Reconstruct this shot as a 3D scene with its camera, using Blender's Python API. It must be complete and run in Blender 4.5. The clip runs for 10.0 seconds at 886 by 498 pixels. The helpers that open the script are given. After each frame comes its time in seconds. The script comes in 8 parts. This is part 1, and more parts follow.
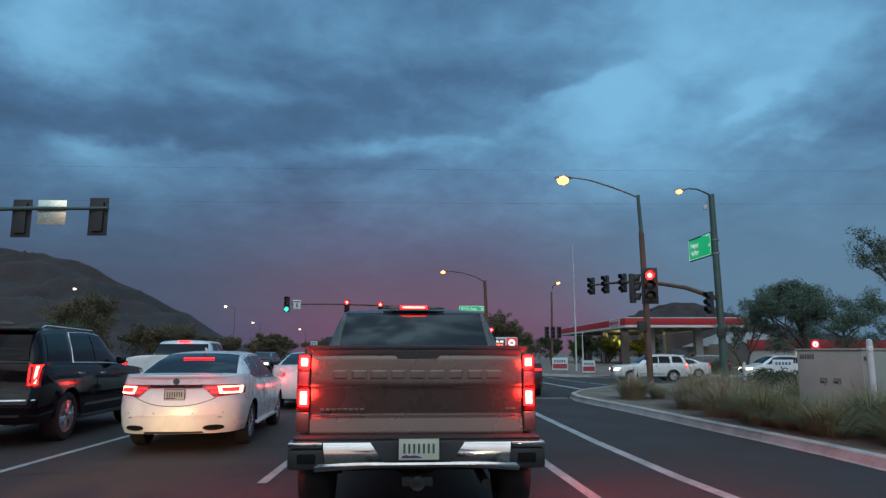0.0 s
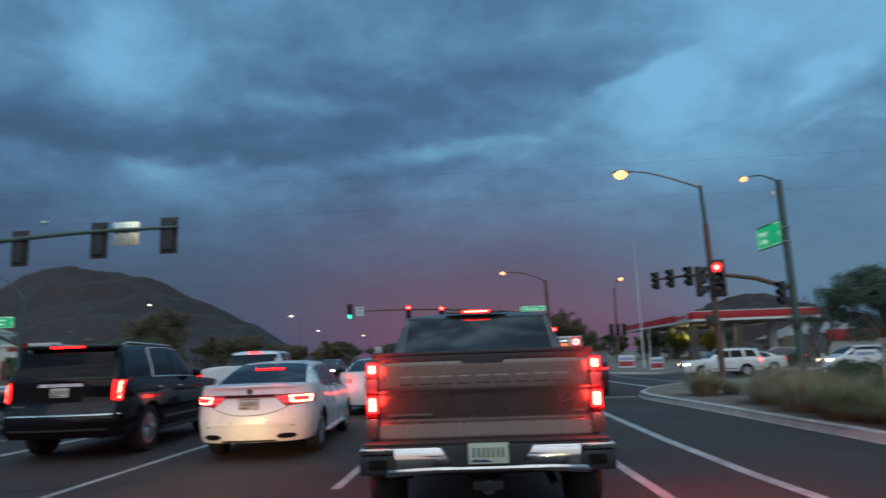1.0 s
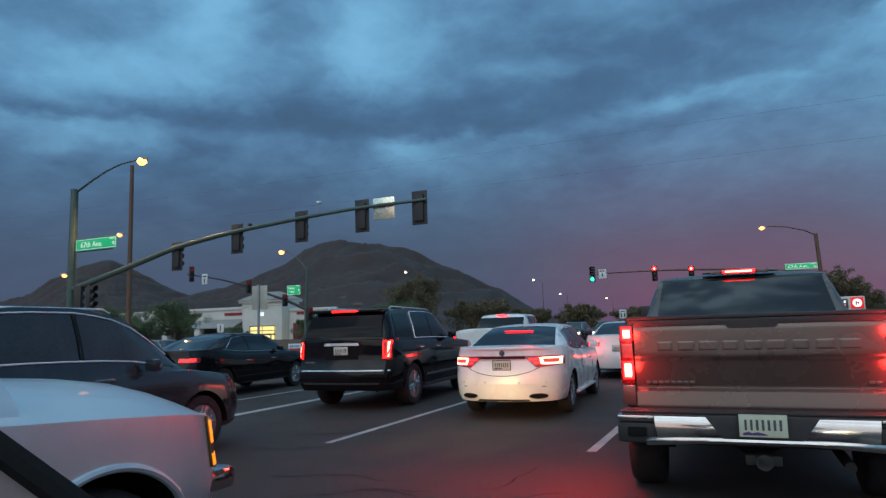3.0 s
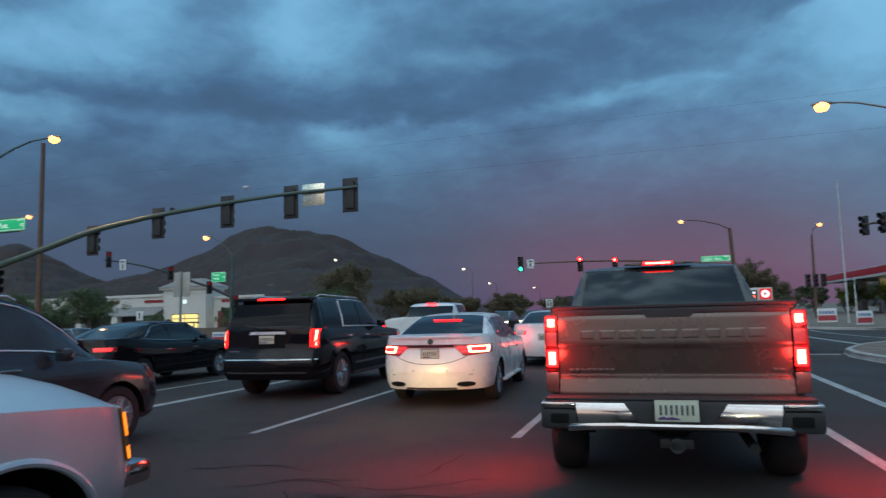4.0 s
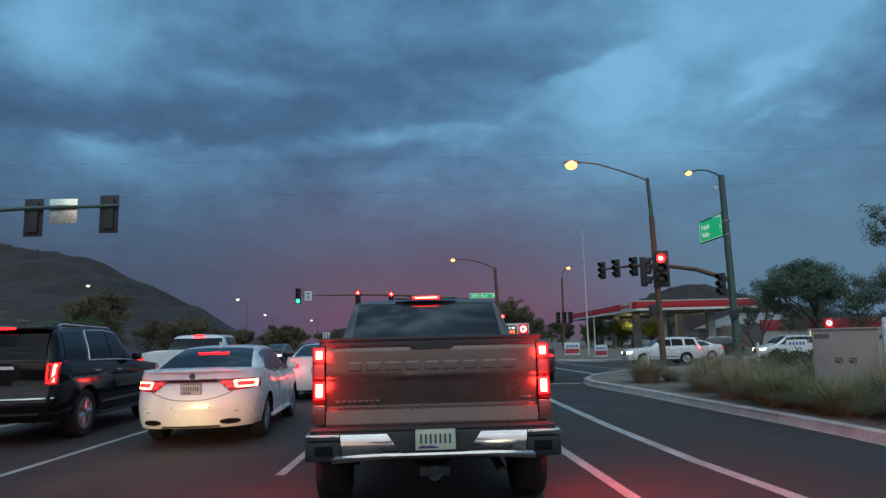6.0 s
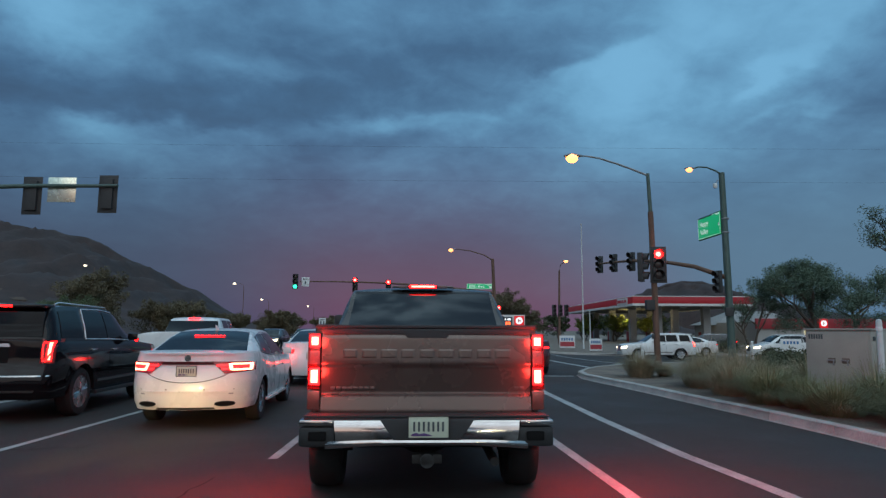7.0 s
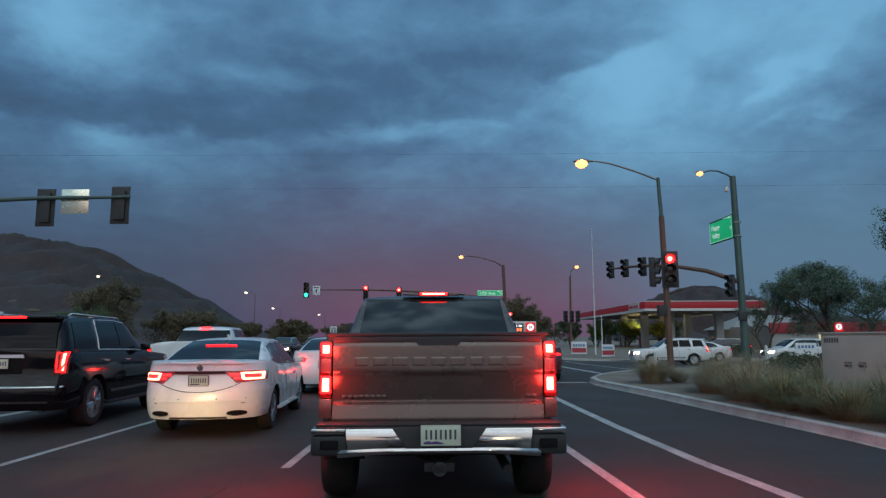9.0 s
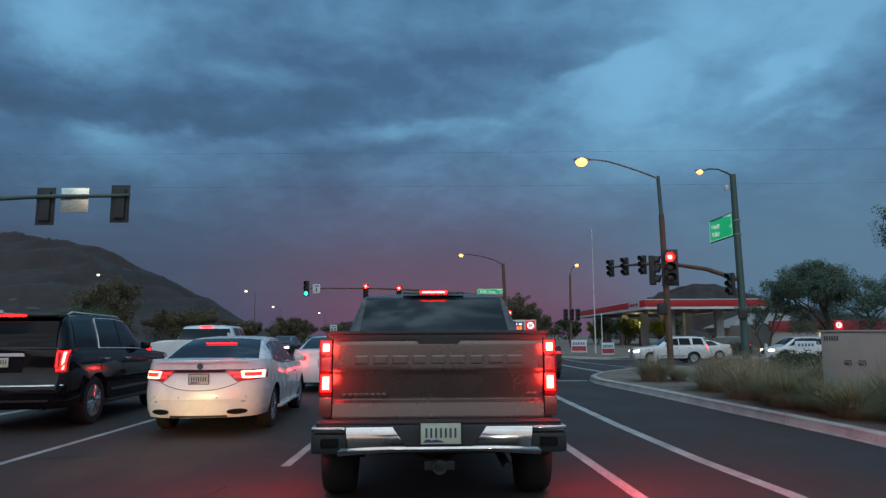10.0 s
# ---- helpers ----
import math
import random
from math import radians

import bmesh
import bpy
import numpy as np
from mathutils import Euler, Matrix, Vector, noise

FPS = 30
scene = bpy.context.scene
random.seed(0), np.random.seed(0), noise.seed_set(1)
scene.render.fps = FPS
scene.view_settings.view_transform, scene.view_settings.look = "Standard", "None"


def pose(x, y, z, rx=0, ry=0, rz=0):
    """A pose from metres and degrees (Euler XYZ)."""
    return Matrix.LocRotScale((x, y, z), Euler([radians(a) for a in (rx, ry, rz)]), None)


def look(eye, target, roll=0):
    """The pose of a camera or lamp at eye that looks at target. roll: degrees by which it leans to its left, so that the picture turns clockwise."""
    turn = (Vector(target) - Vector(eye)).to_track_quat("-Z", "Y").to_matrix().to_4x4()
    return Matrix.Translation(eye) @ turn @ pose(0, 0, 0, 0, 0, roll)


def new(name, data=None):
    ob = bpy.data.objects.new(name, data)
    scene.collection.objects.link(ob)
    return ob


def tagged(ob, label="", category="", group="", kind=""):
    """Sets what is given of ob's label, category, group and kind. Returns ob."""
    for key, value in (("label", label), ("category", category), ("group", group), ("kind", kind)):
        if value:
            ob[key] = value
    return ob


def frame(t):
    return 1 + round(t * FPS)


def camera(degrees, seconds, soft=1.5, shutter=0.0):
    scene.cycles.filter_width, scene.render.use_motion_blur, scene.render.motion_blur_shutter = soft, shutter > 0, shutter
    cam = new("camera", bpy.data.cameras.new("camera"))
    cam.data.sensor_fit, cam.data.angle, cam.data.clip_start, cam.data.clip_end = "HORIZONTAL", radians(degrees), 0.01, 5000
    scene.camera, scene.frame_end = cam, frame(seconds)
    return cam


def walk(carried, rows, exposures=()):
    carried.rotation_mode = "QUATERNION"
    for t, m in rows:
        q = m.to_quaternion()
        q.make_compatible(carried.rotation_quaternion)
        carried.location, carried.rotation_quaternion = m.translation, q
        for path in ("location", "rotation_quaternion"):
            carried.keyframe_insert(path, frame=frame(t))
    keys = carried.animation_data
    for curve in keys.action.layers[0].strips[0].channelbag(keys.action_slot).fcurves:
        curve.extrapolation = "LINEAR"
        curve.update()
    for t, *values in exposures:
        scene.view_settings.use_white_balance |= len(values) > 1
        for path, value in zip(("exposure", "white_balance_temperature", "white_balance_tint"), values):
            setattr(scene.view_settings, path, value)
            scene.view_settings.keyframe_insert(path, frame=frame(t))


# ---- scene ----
# camera: seconds, x, y, z, yaw, pitch, roll
cam = camera(67.8, 10.0, soft=1.35, shutter=0.45)
PATH = [
    (0.0, 0.018, -0.009, 1.431, -1.37, 8.95, 0.0),
    (0.5, 0.024, -0.018, 1.434, -0.77, 9.08, 0.58),
    (1.0, 0.006, -0.045, 1.449, 3.73, 9.23, 1.95),
    (1.5, -0.053, -0.009, 1.479, 16.46, 9.19, 3.18),
    (2.0, -0.079, -0.01, 1.476, 24.21, 8.72, 3.47),
    (2.2, -0.076, -0.008, 1.47, 25.06, 8.19, 3.03),
    (3.3, -0.076, -0.004, 1.46, 23.83, 6.29, 1.1),
    (3.5, -0.078, -0.016, 1.459, 22.86, 6.05, 1.02),
    (4.0, -0.066, 0.007, 1.464, 18.56, 5.55, 1.57),
    (4.5, -0.057, 0.009, 1.467, 14.12, 5.58, 0.65),
    (5.0, -0.046, 0.011, 1.455, 7.92, 7.98, -1.96),
    (5.5, 0.002, 0.013, 1.458, 0.76, 8.83, 1.18),
    (6.0, 0.001, -0.003, 1.452, -0.55, 7.91, 1.36),
    (7.5, -0.0, -0.015, 1.449, -0.63, 6.98, -0.7),
    (8.0, -0.003, -0.008, 1.448, -0.31, 7.08, -0.23),
    (8.5, 0.002, -0.007, 1.451, -0.02, 7.43, 0.14),
    (9.0, 0.0, -0.001, 1.45, 0.19, 7.63, 0.27),
    (9.5, -0.0, 0.005, 1.449, 0.27, 7.61, 0.42),
    (10.0, 0.0, 0.0, 1.45, 0.19, 7.49, 0.3),
]

def eye_pose(x, y, z, yaw, pitch, roll):
    return pose(x, y, z, 0, 0, yaw) @ pose(0, 0, 0, 90 + pitch) @ pose(0, 0, 0, 0, 0, -roll)


walk(cam, [(t, eye_pose(*r)) for t, *r in PATH],
     exposures=((0.0, 0.2), (1.0, 0.14), (2.0, 0.2), (3.3, 0.22), (4.0, 0.22), (4.6, 0.2), (5.3, 0.1), (6.0, 0.12), (7.5, 0.05), (10.0, 0.05)))

# ---------------------------------------------------------------- light
def build_world():
    w = bpy.data.worlds.new("storm_dusk")
    scene.world = w
    w.use_nodes = True
    nt = w.node_tree
    nt.nodes.clear()
    N, Lk = nt.nodes.new, nt.links.new

    def math_n(op, a, b=None, clamp=False):
        n = N("ShaderNodeMath")
        n.operation, n.use_clamp = op, clamp
        for i, v in enumerate((a, b)):
            if v is None:
                continue
            if isinstance(v, (int, float)):
                n.inputs[i].default_value = v
            else:
                Lk(v, n.inputs[i])
        return n.outputs[0]

    def mixc(f, a, b, mode="MIX"):
        n = N("ShaderNodeMix")
        n.data_type, n.blend_type = "RGBA", mode
        for k, v in ((0, f), (6, a), (7, b)):
            if isinstance(v, (int, float)):
                n.inputs[k].default_value = v
            elif isinstance(v, tuple):
                n.inputs[k].default_value = (*v, 1)
            else:
                Lk(v, n.inputs[k])
        return n.outputs[2]

    def smooth(v, lo, hi):
        n = N("ShaderNodeMapRange")
        n.interpolation_type = "SMOOTHSTEP"
        Lk(v, n.inputs[0])
        n.inputs[1].default_value, n.inputs[2].default_value = lo, hi
        return n.outputs[0]

    geo = N("ShaderNodeTexCoord").outputs["Generated"]
    sep = N("ShaderNodeSeparateXYZ")
    Lk(geo, sep.inputs[0])
    x, y, z = sep.outputs
    # cloud deck: the direction projected on a flat sheet overhead, so that clouds flatten towards the horizon
    zz = math_n("ADD", math_n("MAXIMUM", z, 0.0), 0.34)
    comb = N("ShaderNodeCombineXYZ")
    Lk(math_n("DIVIDE", x, zz), comb.inputs[0])
    Lk(math_n("DIVIDE", y, zz), comb.inputs[1])
    comb.inputs[2].default_value = 0.0

    def noise_n(scale, detail, rough, dist, off, stretch=(1, 1, 1)):
        mp = N("ShaderNodeMapping")
        Lk(comb.outputs[0], mp.inputs[0])
        mp.inputs["Location"].default_value = off
        mp.inputs["Rotation"].default_value, mp.inputs["Scale"].default_value = (0, 0, radians(-8)), stretch
        n = N("ShaderNodeTexNoise")
        Lk(mp.outputs[0], n.inputs["Vector"])
        n.inputs["Scale"].default_value, n.inputs["Detail"].default_value = scale, detail
        n.inputs["Roughness"].default_value, n.inputs["Distortion"].default_value = rough, dist
        return n.outputs[0]

    # shifts at two scales that break up the edges of the large cloud masses
    def warp_n(scale, detail):
        n = N("ShaderNodeTexNoise")
        Lk(comb.outputs[0], n.inputs["Vector"])
        n.inputs["Scale"].default_value, n.inputs["Detail"].default_value = scale, detail
        sp = N("ShaderNodeSeparateXYZ")
        Lk(n.outputs[1], sp.inputs[0])
        return [math_n("SUBTRACT", sp.outputs[k], 0.5) for k in (0, 1)]

    (w0, w1), (v0, v1) = warp_n(2.6, 4), warp_n(9.0, 5)
    az0, el0 = math_n("ARCTAN2", x, y), math_n("ARCSINE", z)
    az = math_n("ADD", az0, math_n("ADD", math_n("MULTIPLY", w0, 0.16), math_n("MULTIPLY", v0, 0.10)))
    el = math_n("ADD", el0, math_n("ADD", math_n("MULTIPLY", w1, 0.07), math_n("MULTIPLY", v1, 0.055)))

    def mass(a0, e0, wa, we, tilt=0.0):
        da = math_n("SUBTRACT", az, radians(a0))
        de = math_n("SUBTRACT", math_n("SUBTRACT", el, radians(e0)), math_n("MULTIPLY", da, tilt))
        q = math_n("ADD", math_n("POWER", math_n("ABSOLUTE", math_n("DIVIDE", da, radians(wa))), 2.0),
                   math_n("POWER", math_n("ABSOLUTE", math_n("DIVIDE", de, radians(we))), 2.0))
        return math_n("EXPONENT", math_n("MULTIPLY", q, -1.0))

    def shelf(a0, a1, e0, tilt, depth):
        """A cloud base: dense above a crisp edge, with a paler rim of sky under it."""
        da = math_n("SUBTRACT", az, radians((a0 + a1) / 2))
        u = math_n("SUBTRACT", math_n("SUBTRACT", el, radians(e0)), math_n("MULTIPLY", da, tilt))
        span = math_n("MULTIPLY", smooth(az, radians(a0 - 2), radians(a0 + 2)), smooth(az, radians(a1 + 2), radians(a1 - 2)))
        edge = smooth(u, radians(-0.5), radians(0.7))
        over = math_n("MULTIPLY", edge, smooth(u, radians(depth), 0.0))
        under = math_n("MULTIPLY", math_n("SUBTRACT", 1.0, edge), smooth(u, radians(-2.2), 0.0))
        return math_n("MULTIPLY", span, math_n("SUBTRACT", math_n("MULTIPLY", under, 0.55), over))

    terms = [math_n("MULTIPLY", mass(*m[1:]), m[0]) for m in CLOUD_LIGHT + CLOUD_DARK]
    terms += [math_n("MULTIPLY", shelf(*m[1:]), m[0]) for m in CLOUD_SHELVES]
    total = terms[0]
    for m in terms[1:]:
        total = math_n("ADD", total, m)
    for amount, args in ((0.32, (1.5, 5, 0.5, 0.1, (3.1, 1.7, 0.0))), (0.70, (4.2, 8, 0.55, 0.25, (0.4, 7.3, 2.0))), (0.36, (11.0, 7, 0.6, 0.4, (2.4, 1.3, 5.0)))):
        total = math_n("ADD", total, math_n("MULTIPLY", math_n("SUBTRACT", noise_n(*args), 0.5), amount))
    bright = smooth(math_n("ADD", total, 0.64), 0.0, 1.28)
    ramp = N("ShaderNodeValToRGB")
    Lk(bright, ramp.inputs[0])
    cr = ramp.color_ramp
    cr.elements[0].position, cr.elements[0].color = 0.0, (0.037, 0.082, 0.158, 1)
    cr.elements[1].position, cr.elements[1].color = 1.0, (0.165, 0.400, 0.620, 1)
    for p, c in ((0.27, (0.052, 0.128, 0.242)), (0.54, (0.084, 0.206, 0.358)), (0.8, (0.124, 0.310, 0.498))):
        e = cr.elements.new(p)
        e.color = (*c, 1)
    # haze near the horizon swallows the cloud shapes; its mauve and red imitate brake-lamp glare
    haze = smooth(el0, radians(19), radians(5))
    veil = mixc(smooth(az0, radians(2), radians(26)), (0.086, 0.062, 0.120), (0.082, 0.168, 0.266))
    # red glow low behind the pickup, painted into the sky colour
    lamp_glare = math_n("MULTIPLY", smooth(el0, radians(9), radians(0)), math_n("MULTIPLY", smooth(az0, radians(-24), radians(-6)), smooth(az0, radians(26), radians(8))))
    veil = mixc(math_n("MULTIPLY", lamp_glare, 0.8), veil, (0.150, 0.056, 0.105))
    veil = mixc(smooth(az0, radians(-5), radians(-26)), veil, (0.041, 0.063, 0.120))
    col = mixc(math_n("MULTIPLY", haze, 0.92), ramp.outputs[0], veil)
    # the sky overhead and behind, where the sun went down, is much brighter
    back = math_n("MAXIMUM", math_n("MULTIPLY", smooth(y, 0.35, -0.6), smooth(z, 0.10, 0.50)), math_n("MULTIPLY", smooth(z, 0.60, 0.92), 0.85))
    back = math_n("MULTIPLY", back, math_n("ADD", 0.26, math_n("MULTIPLY", smooth(noise_n(9.0, 6, 0.55, 0.3, (5.0, 2.0, 0.0), (1.0, 4.0, 1.0)), 0.47, 0.62), 1.5)))
    lift = mixc(math_n("MINIMUM", back, 1.3), (1, 1, 1), (8.2, 5.2, 3.75))
    col = mixc(1.0, col, lift, "MULTIPLY")
    sky = N("ShaderNodeTexSky")
    sky.sky_type, sky.sun_disc = "NISHITA", False
    sky.sun_elevation, sky.sun_rotation = radians(1.0), radians(190)
    col = mixc(0.012, col, sky.outputs[0], "ADD")
    # below the horizon: plain dim ground light
    col = mixc(smooth(z, -0.01, -0.06), col, (0.03, 0.03, 0.035))
    bg = N("ShaderNodeBackground")
    Lk(col, bg.inputs[0])
    bg.inputs[1].default_value = 1.0
    out = N("ShaderNodeOutputWorld")
    Lk(bg.outputs[0], out.inputs[0])


# the cloud cover: amount, azimuth, elevation, widths, tilt
CLOUD_LIGHT = [
    (0.26, -29, 24.5, 6.0, 5.0, 0.3), (0.16, -16, 21.6, 7, 0.9, 0.05), (0.06, -23, 14.0, 7, 1.6, 0.0), (0.16, -1, 17.3, 6, 0.7, 0.08),
    (0.46, 16, 19.5, 6, 4.2, 0.3), (0.44, 24, 25, 9, 6, 0.0), (0.18, 28, 19.3, 3, 1.5, 0.3), (0.20, 34, 24, 4, 3, 0.0), (0.12, 22, 15, 7, 3, 0.0), (0.26, 27.5, 19.2, 2.4, 0.7, 0.6), (0.24, 30.5, 20.6, 2.2, 0.8, 0.5), (0.14, 28.5, 16.8, 3.0, 0.5, 0.3),
    (0.32, -51.5, 28.5, 8, 1.6, 0.0), (0.38, -44, 26, 3.6, 3.5, 0.3), (0.15, -31.5, 25, 3.4, 4.5, 0.6), (0.26, -52, 20.3, 8, 1.8, 0.0),
    (0.30, -53.5, 15.3, 6, 1.2, 0.0), (0.18, -26, 14.6, 3.5, 1.6, 0.0), (0.16, -50, 24, 13, 7, 0.0),
]
CLOUD_DARK = [
    (-0.20, -8, 23, 13, 3.6, 0.1), (-0.12, -14, 13, 7, 2.4, 0.0), (-0.12, -20, 19, 15, 2.5, 0.0), (-0.18, -33, 18.5, 3.5, 2, 0.0), (-0.16, -5, 15.6, 6, 0.9, 0.05),
    (-0.18, 24.5, 21.5, 3, 1.2, 0.2), (-0.16, 34, 17, 5, 2, 0.0), (-0.22, -53, 24.2, 7, 2.0, 0.1), (-0.14, -38.5, 24, 3.0, 3.0, 0.0),
    (-0.26, -44, 18, 6, 1.6, 0.0), (-0.28, -36, 18.3, 9, 2.6, 0.0), (-0.25, -46, 13.8, 7, 1.8, 0.0), (-0.20, -42, 11, 8, 2, 0.0),
]
# cloud bases: amount, from and to azimuth, elevation, tilt, depth
CLOUD_SHELVES = [
    (0.18, -30, -14, 16.4, 0.03, 4.0), (0.09, -12, 5, 17.6, 0.04, 5.0), (0.17, 8, 19, 22.4, 0.35, 4.0), (0.22, -60, -48, 17.0, 0.05, 3.0),
]
build_world()


def lamp(name, kind, power, color, m, size=0.1, spot=None, blend=0.5):
    d = bpy.data.lights.new(name, kind)
    d.energy, d.color = power, color
    if kind == "SPOT":
        d.spot_size, d.spot_blend = radians(spot), blend
    if kind == "SUN":
        d.angle = radians(size)
    elif kind == "AREA":
        d.size = size
    else:
        d.shadow_soft_size = size
    ob = new(name, d)
    ob.matrix_world = m
    return ob


lamp("evening_sun_behind_cloud", "SUN", 0.5, (1.0, 0.86, 0.74), look((0, -40, 30), (0, 10, 0)), 60)


# ---------------------------------------------------------------- materials
def material(name, color, rough=0.6, metal=0.0, coat=0.0, var=0.25, scale=6.0, fine=60.0, bump=0.0, bump_scale=80.0, color2=None,
             emit=None, strength=0.0, per_piece=0.0, spec=0.5, stretch=(1, 1, 1), rvar=0.12):
    m = bpy.data.materials.new(name)
    m.use_nodes = True
    nt = m.node_tree
    N, Lk = nt.nodes.new, nt.links.new
    b = nt.nodes["Principled BSDF"]
    b.inputs["Roughness"].default_value, b.inputs["Metallic"].default_value = rough, metal
    b.inputs["Coat Weight"].default_value, b.inputs["Coat Roughness"].default_value = coat, 0.06
    b.inputs["Specular IOR Level"].default_value = spec
    b.inputs["Base Color"].default_value = (*color, 1)
    if emit:
        b.inputs["Emission Color"].default_value, b.inputs["Emission Strength"].default_value = (*emit, 1), strength
    if var > 0:
        tc = N("ShaderNodeTexCoord")
        mp = N("ShaderNodeMapping")
        Lk(tc.outputs["Object"], mp.inputs[0])
        mp.inputs["Scale"].default_value = stretch
        a, c = N("ShaderNodeTexNoise"), N("ShaderNodeTexNoise")
        for n, s, d in ((a, scale, 5), (c, fine, 3)):
            Lk(mp.outputs[0], n.inputs["Vector"])
            n.inputs["Scale"].default_value, n.inputs["Detail"].default_value = s, d
        add = N("ShaderNodeMath")
        add.operation = "ADD"
        Lk(a.outputs[0], add.inputs[0])
        Lk(c.outputs[0], add.inputs[1])
        mr = N("ShaderNodeMapRange")
        Lk(add.outputs[0], mr.inputs[0])
        mr.inputs[1].default_value, mr.inputs[2].default_value = 0.7, 1.3
        mix = N("ShaderNodeMix")
        mix.data_type = "RGBA"
        Lk(mr.outputs[0], mix.inputs[0])
        dark = color2 or tuple(v * (1 - var) for v in color)
        lite = color if color2 else tuple(min(1, v * (1 + var)) for v in color)
        mix.inputs[6].default_value, mix.inputs[7].default_value = (*dark, 1), (*lite, 1)
        col = mix.outputs[2]
        if per_piece > 0:
            oi = N("ShaderNodeObjectInfo")
            hsv = N("ShaderNodeHueSaturation")
            mr2 = N("ShaderNodeMapRange")
            Lk(oi.outputs["Random"], mr2.inputs[0])
            mr2.inputs[3].default_value, mr2.inputs[4].default_value = 1 - per_piece, 1 + per_piece
            Lk(mr2.outputs[0], hsv.inputs["Value"])
            Lk(col, hsv.inputs["Color"])
            col = hsv.outputs[0]
        Lk(col, b.inputs["Base Color"])
        mr3 = N("ShaderNodeMapRange")
        Lk(a.outputs[0], mr3.inputs[0])
        mr3.inputs[1].default_value, mr3.inputs[2].default_value = 0.3, 0.7
        mr3.inputs[3].default_value, mr3.inputs[4].default_value = max(0.02, rough - rvar * rough), min(1, rough + rvar * rough)
        Lk(mr3.outputs[0], b.inputs["Roughness"])
        if bump > 0:
            bn = N("ShaderNodeTexNoise")
            Lk(mp.outputs[0], bn.inputs["Vector"])
            bn.inputs["Scale"].default_value, bn.inputs["Detail"].default_value = bump_scale, 4
            bp = N("ShaderNodeBump")
            bp.inputs["Strength"].default_value, bp.inputs["Distance"].default_value = bump, 0.02
            Lk(bn.outputs[0], bp.inputs["Height"])
            Lk(bp.outputs[0], b.inputs["Normal"])
    return m


def glow(name, color, strength, base=(0.2, 0.2, 0.2)):
    return material(name, base, 0.25, var=0, emit=color, strength=strength)


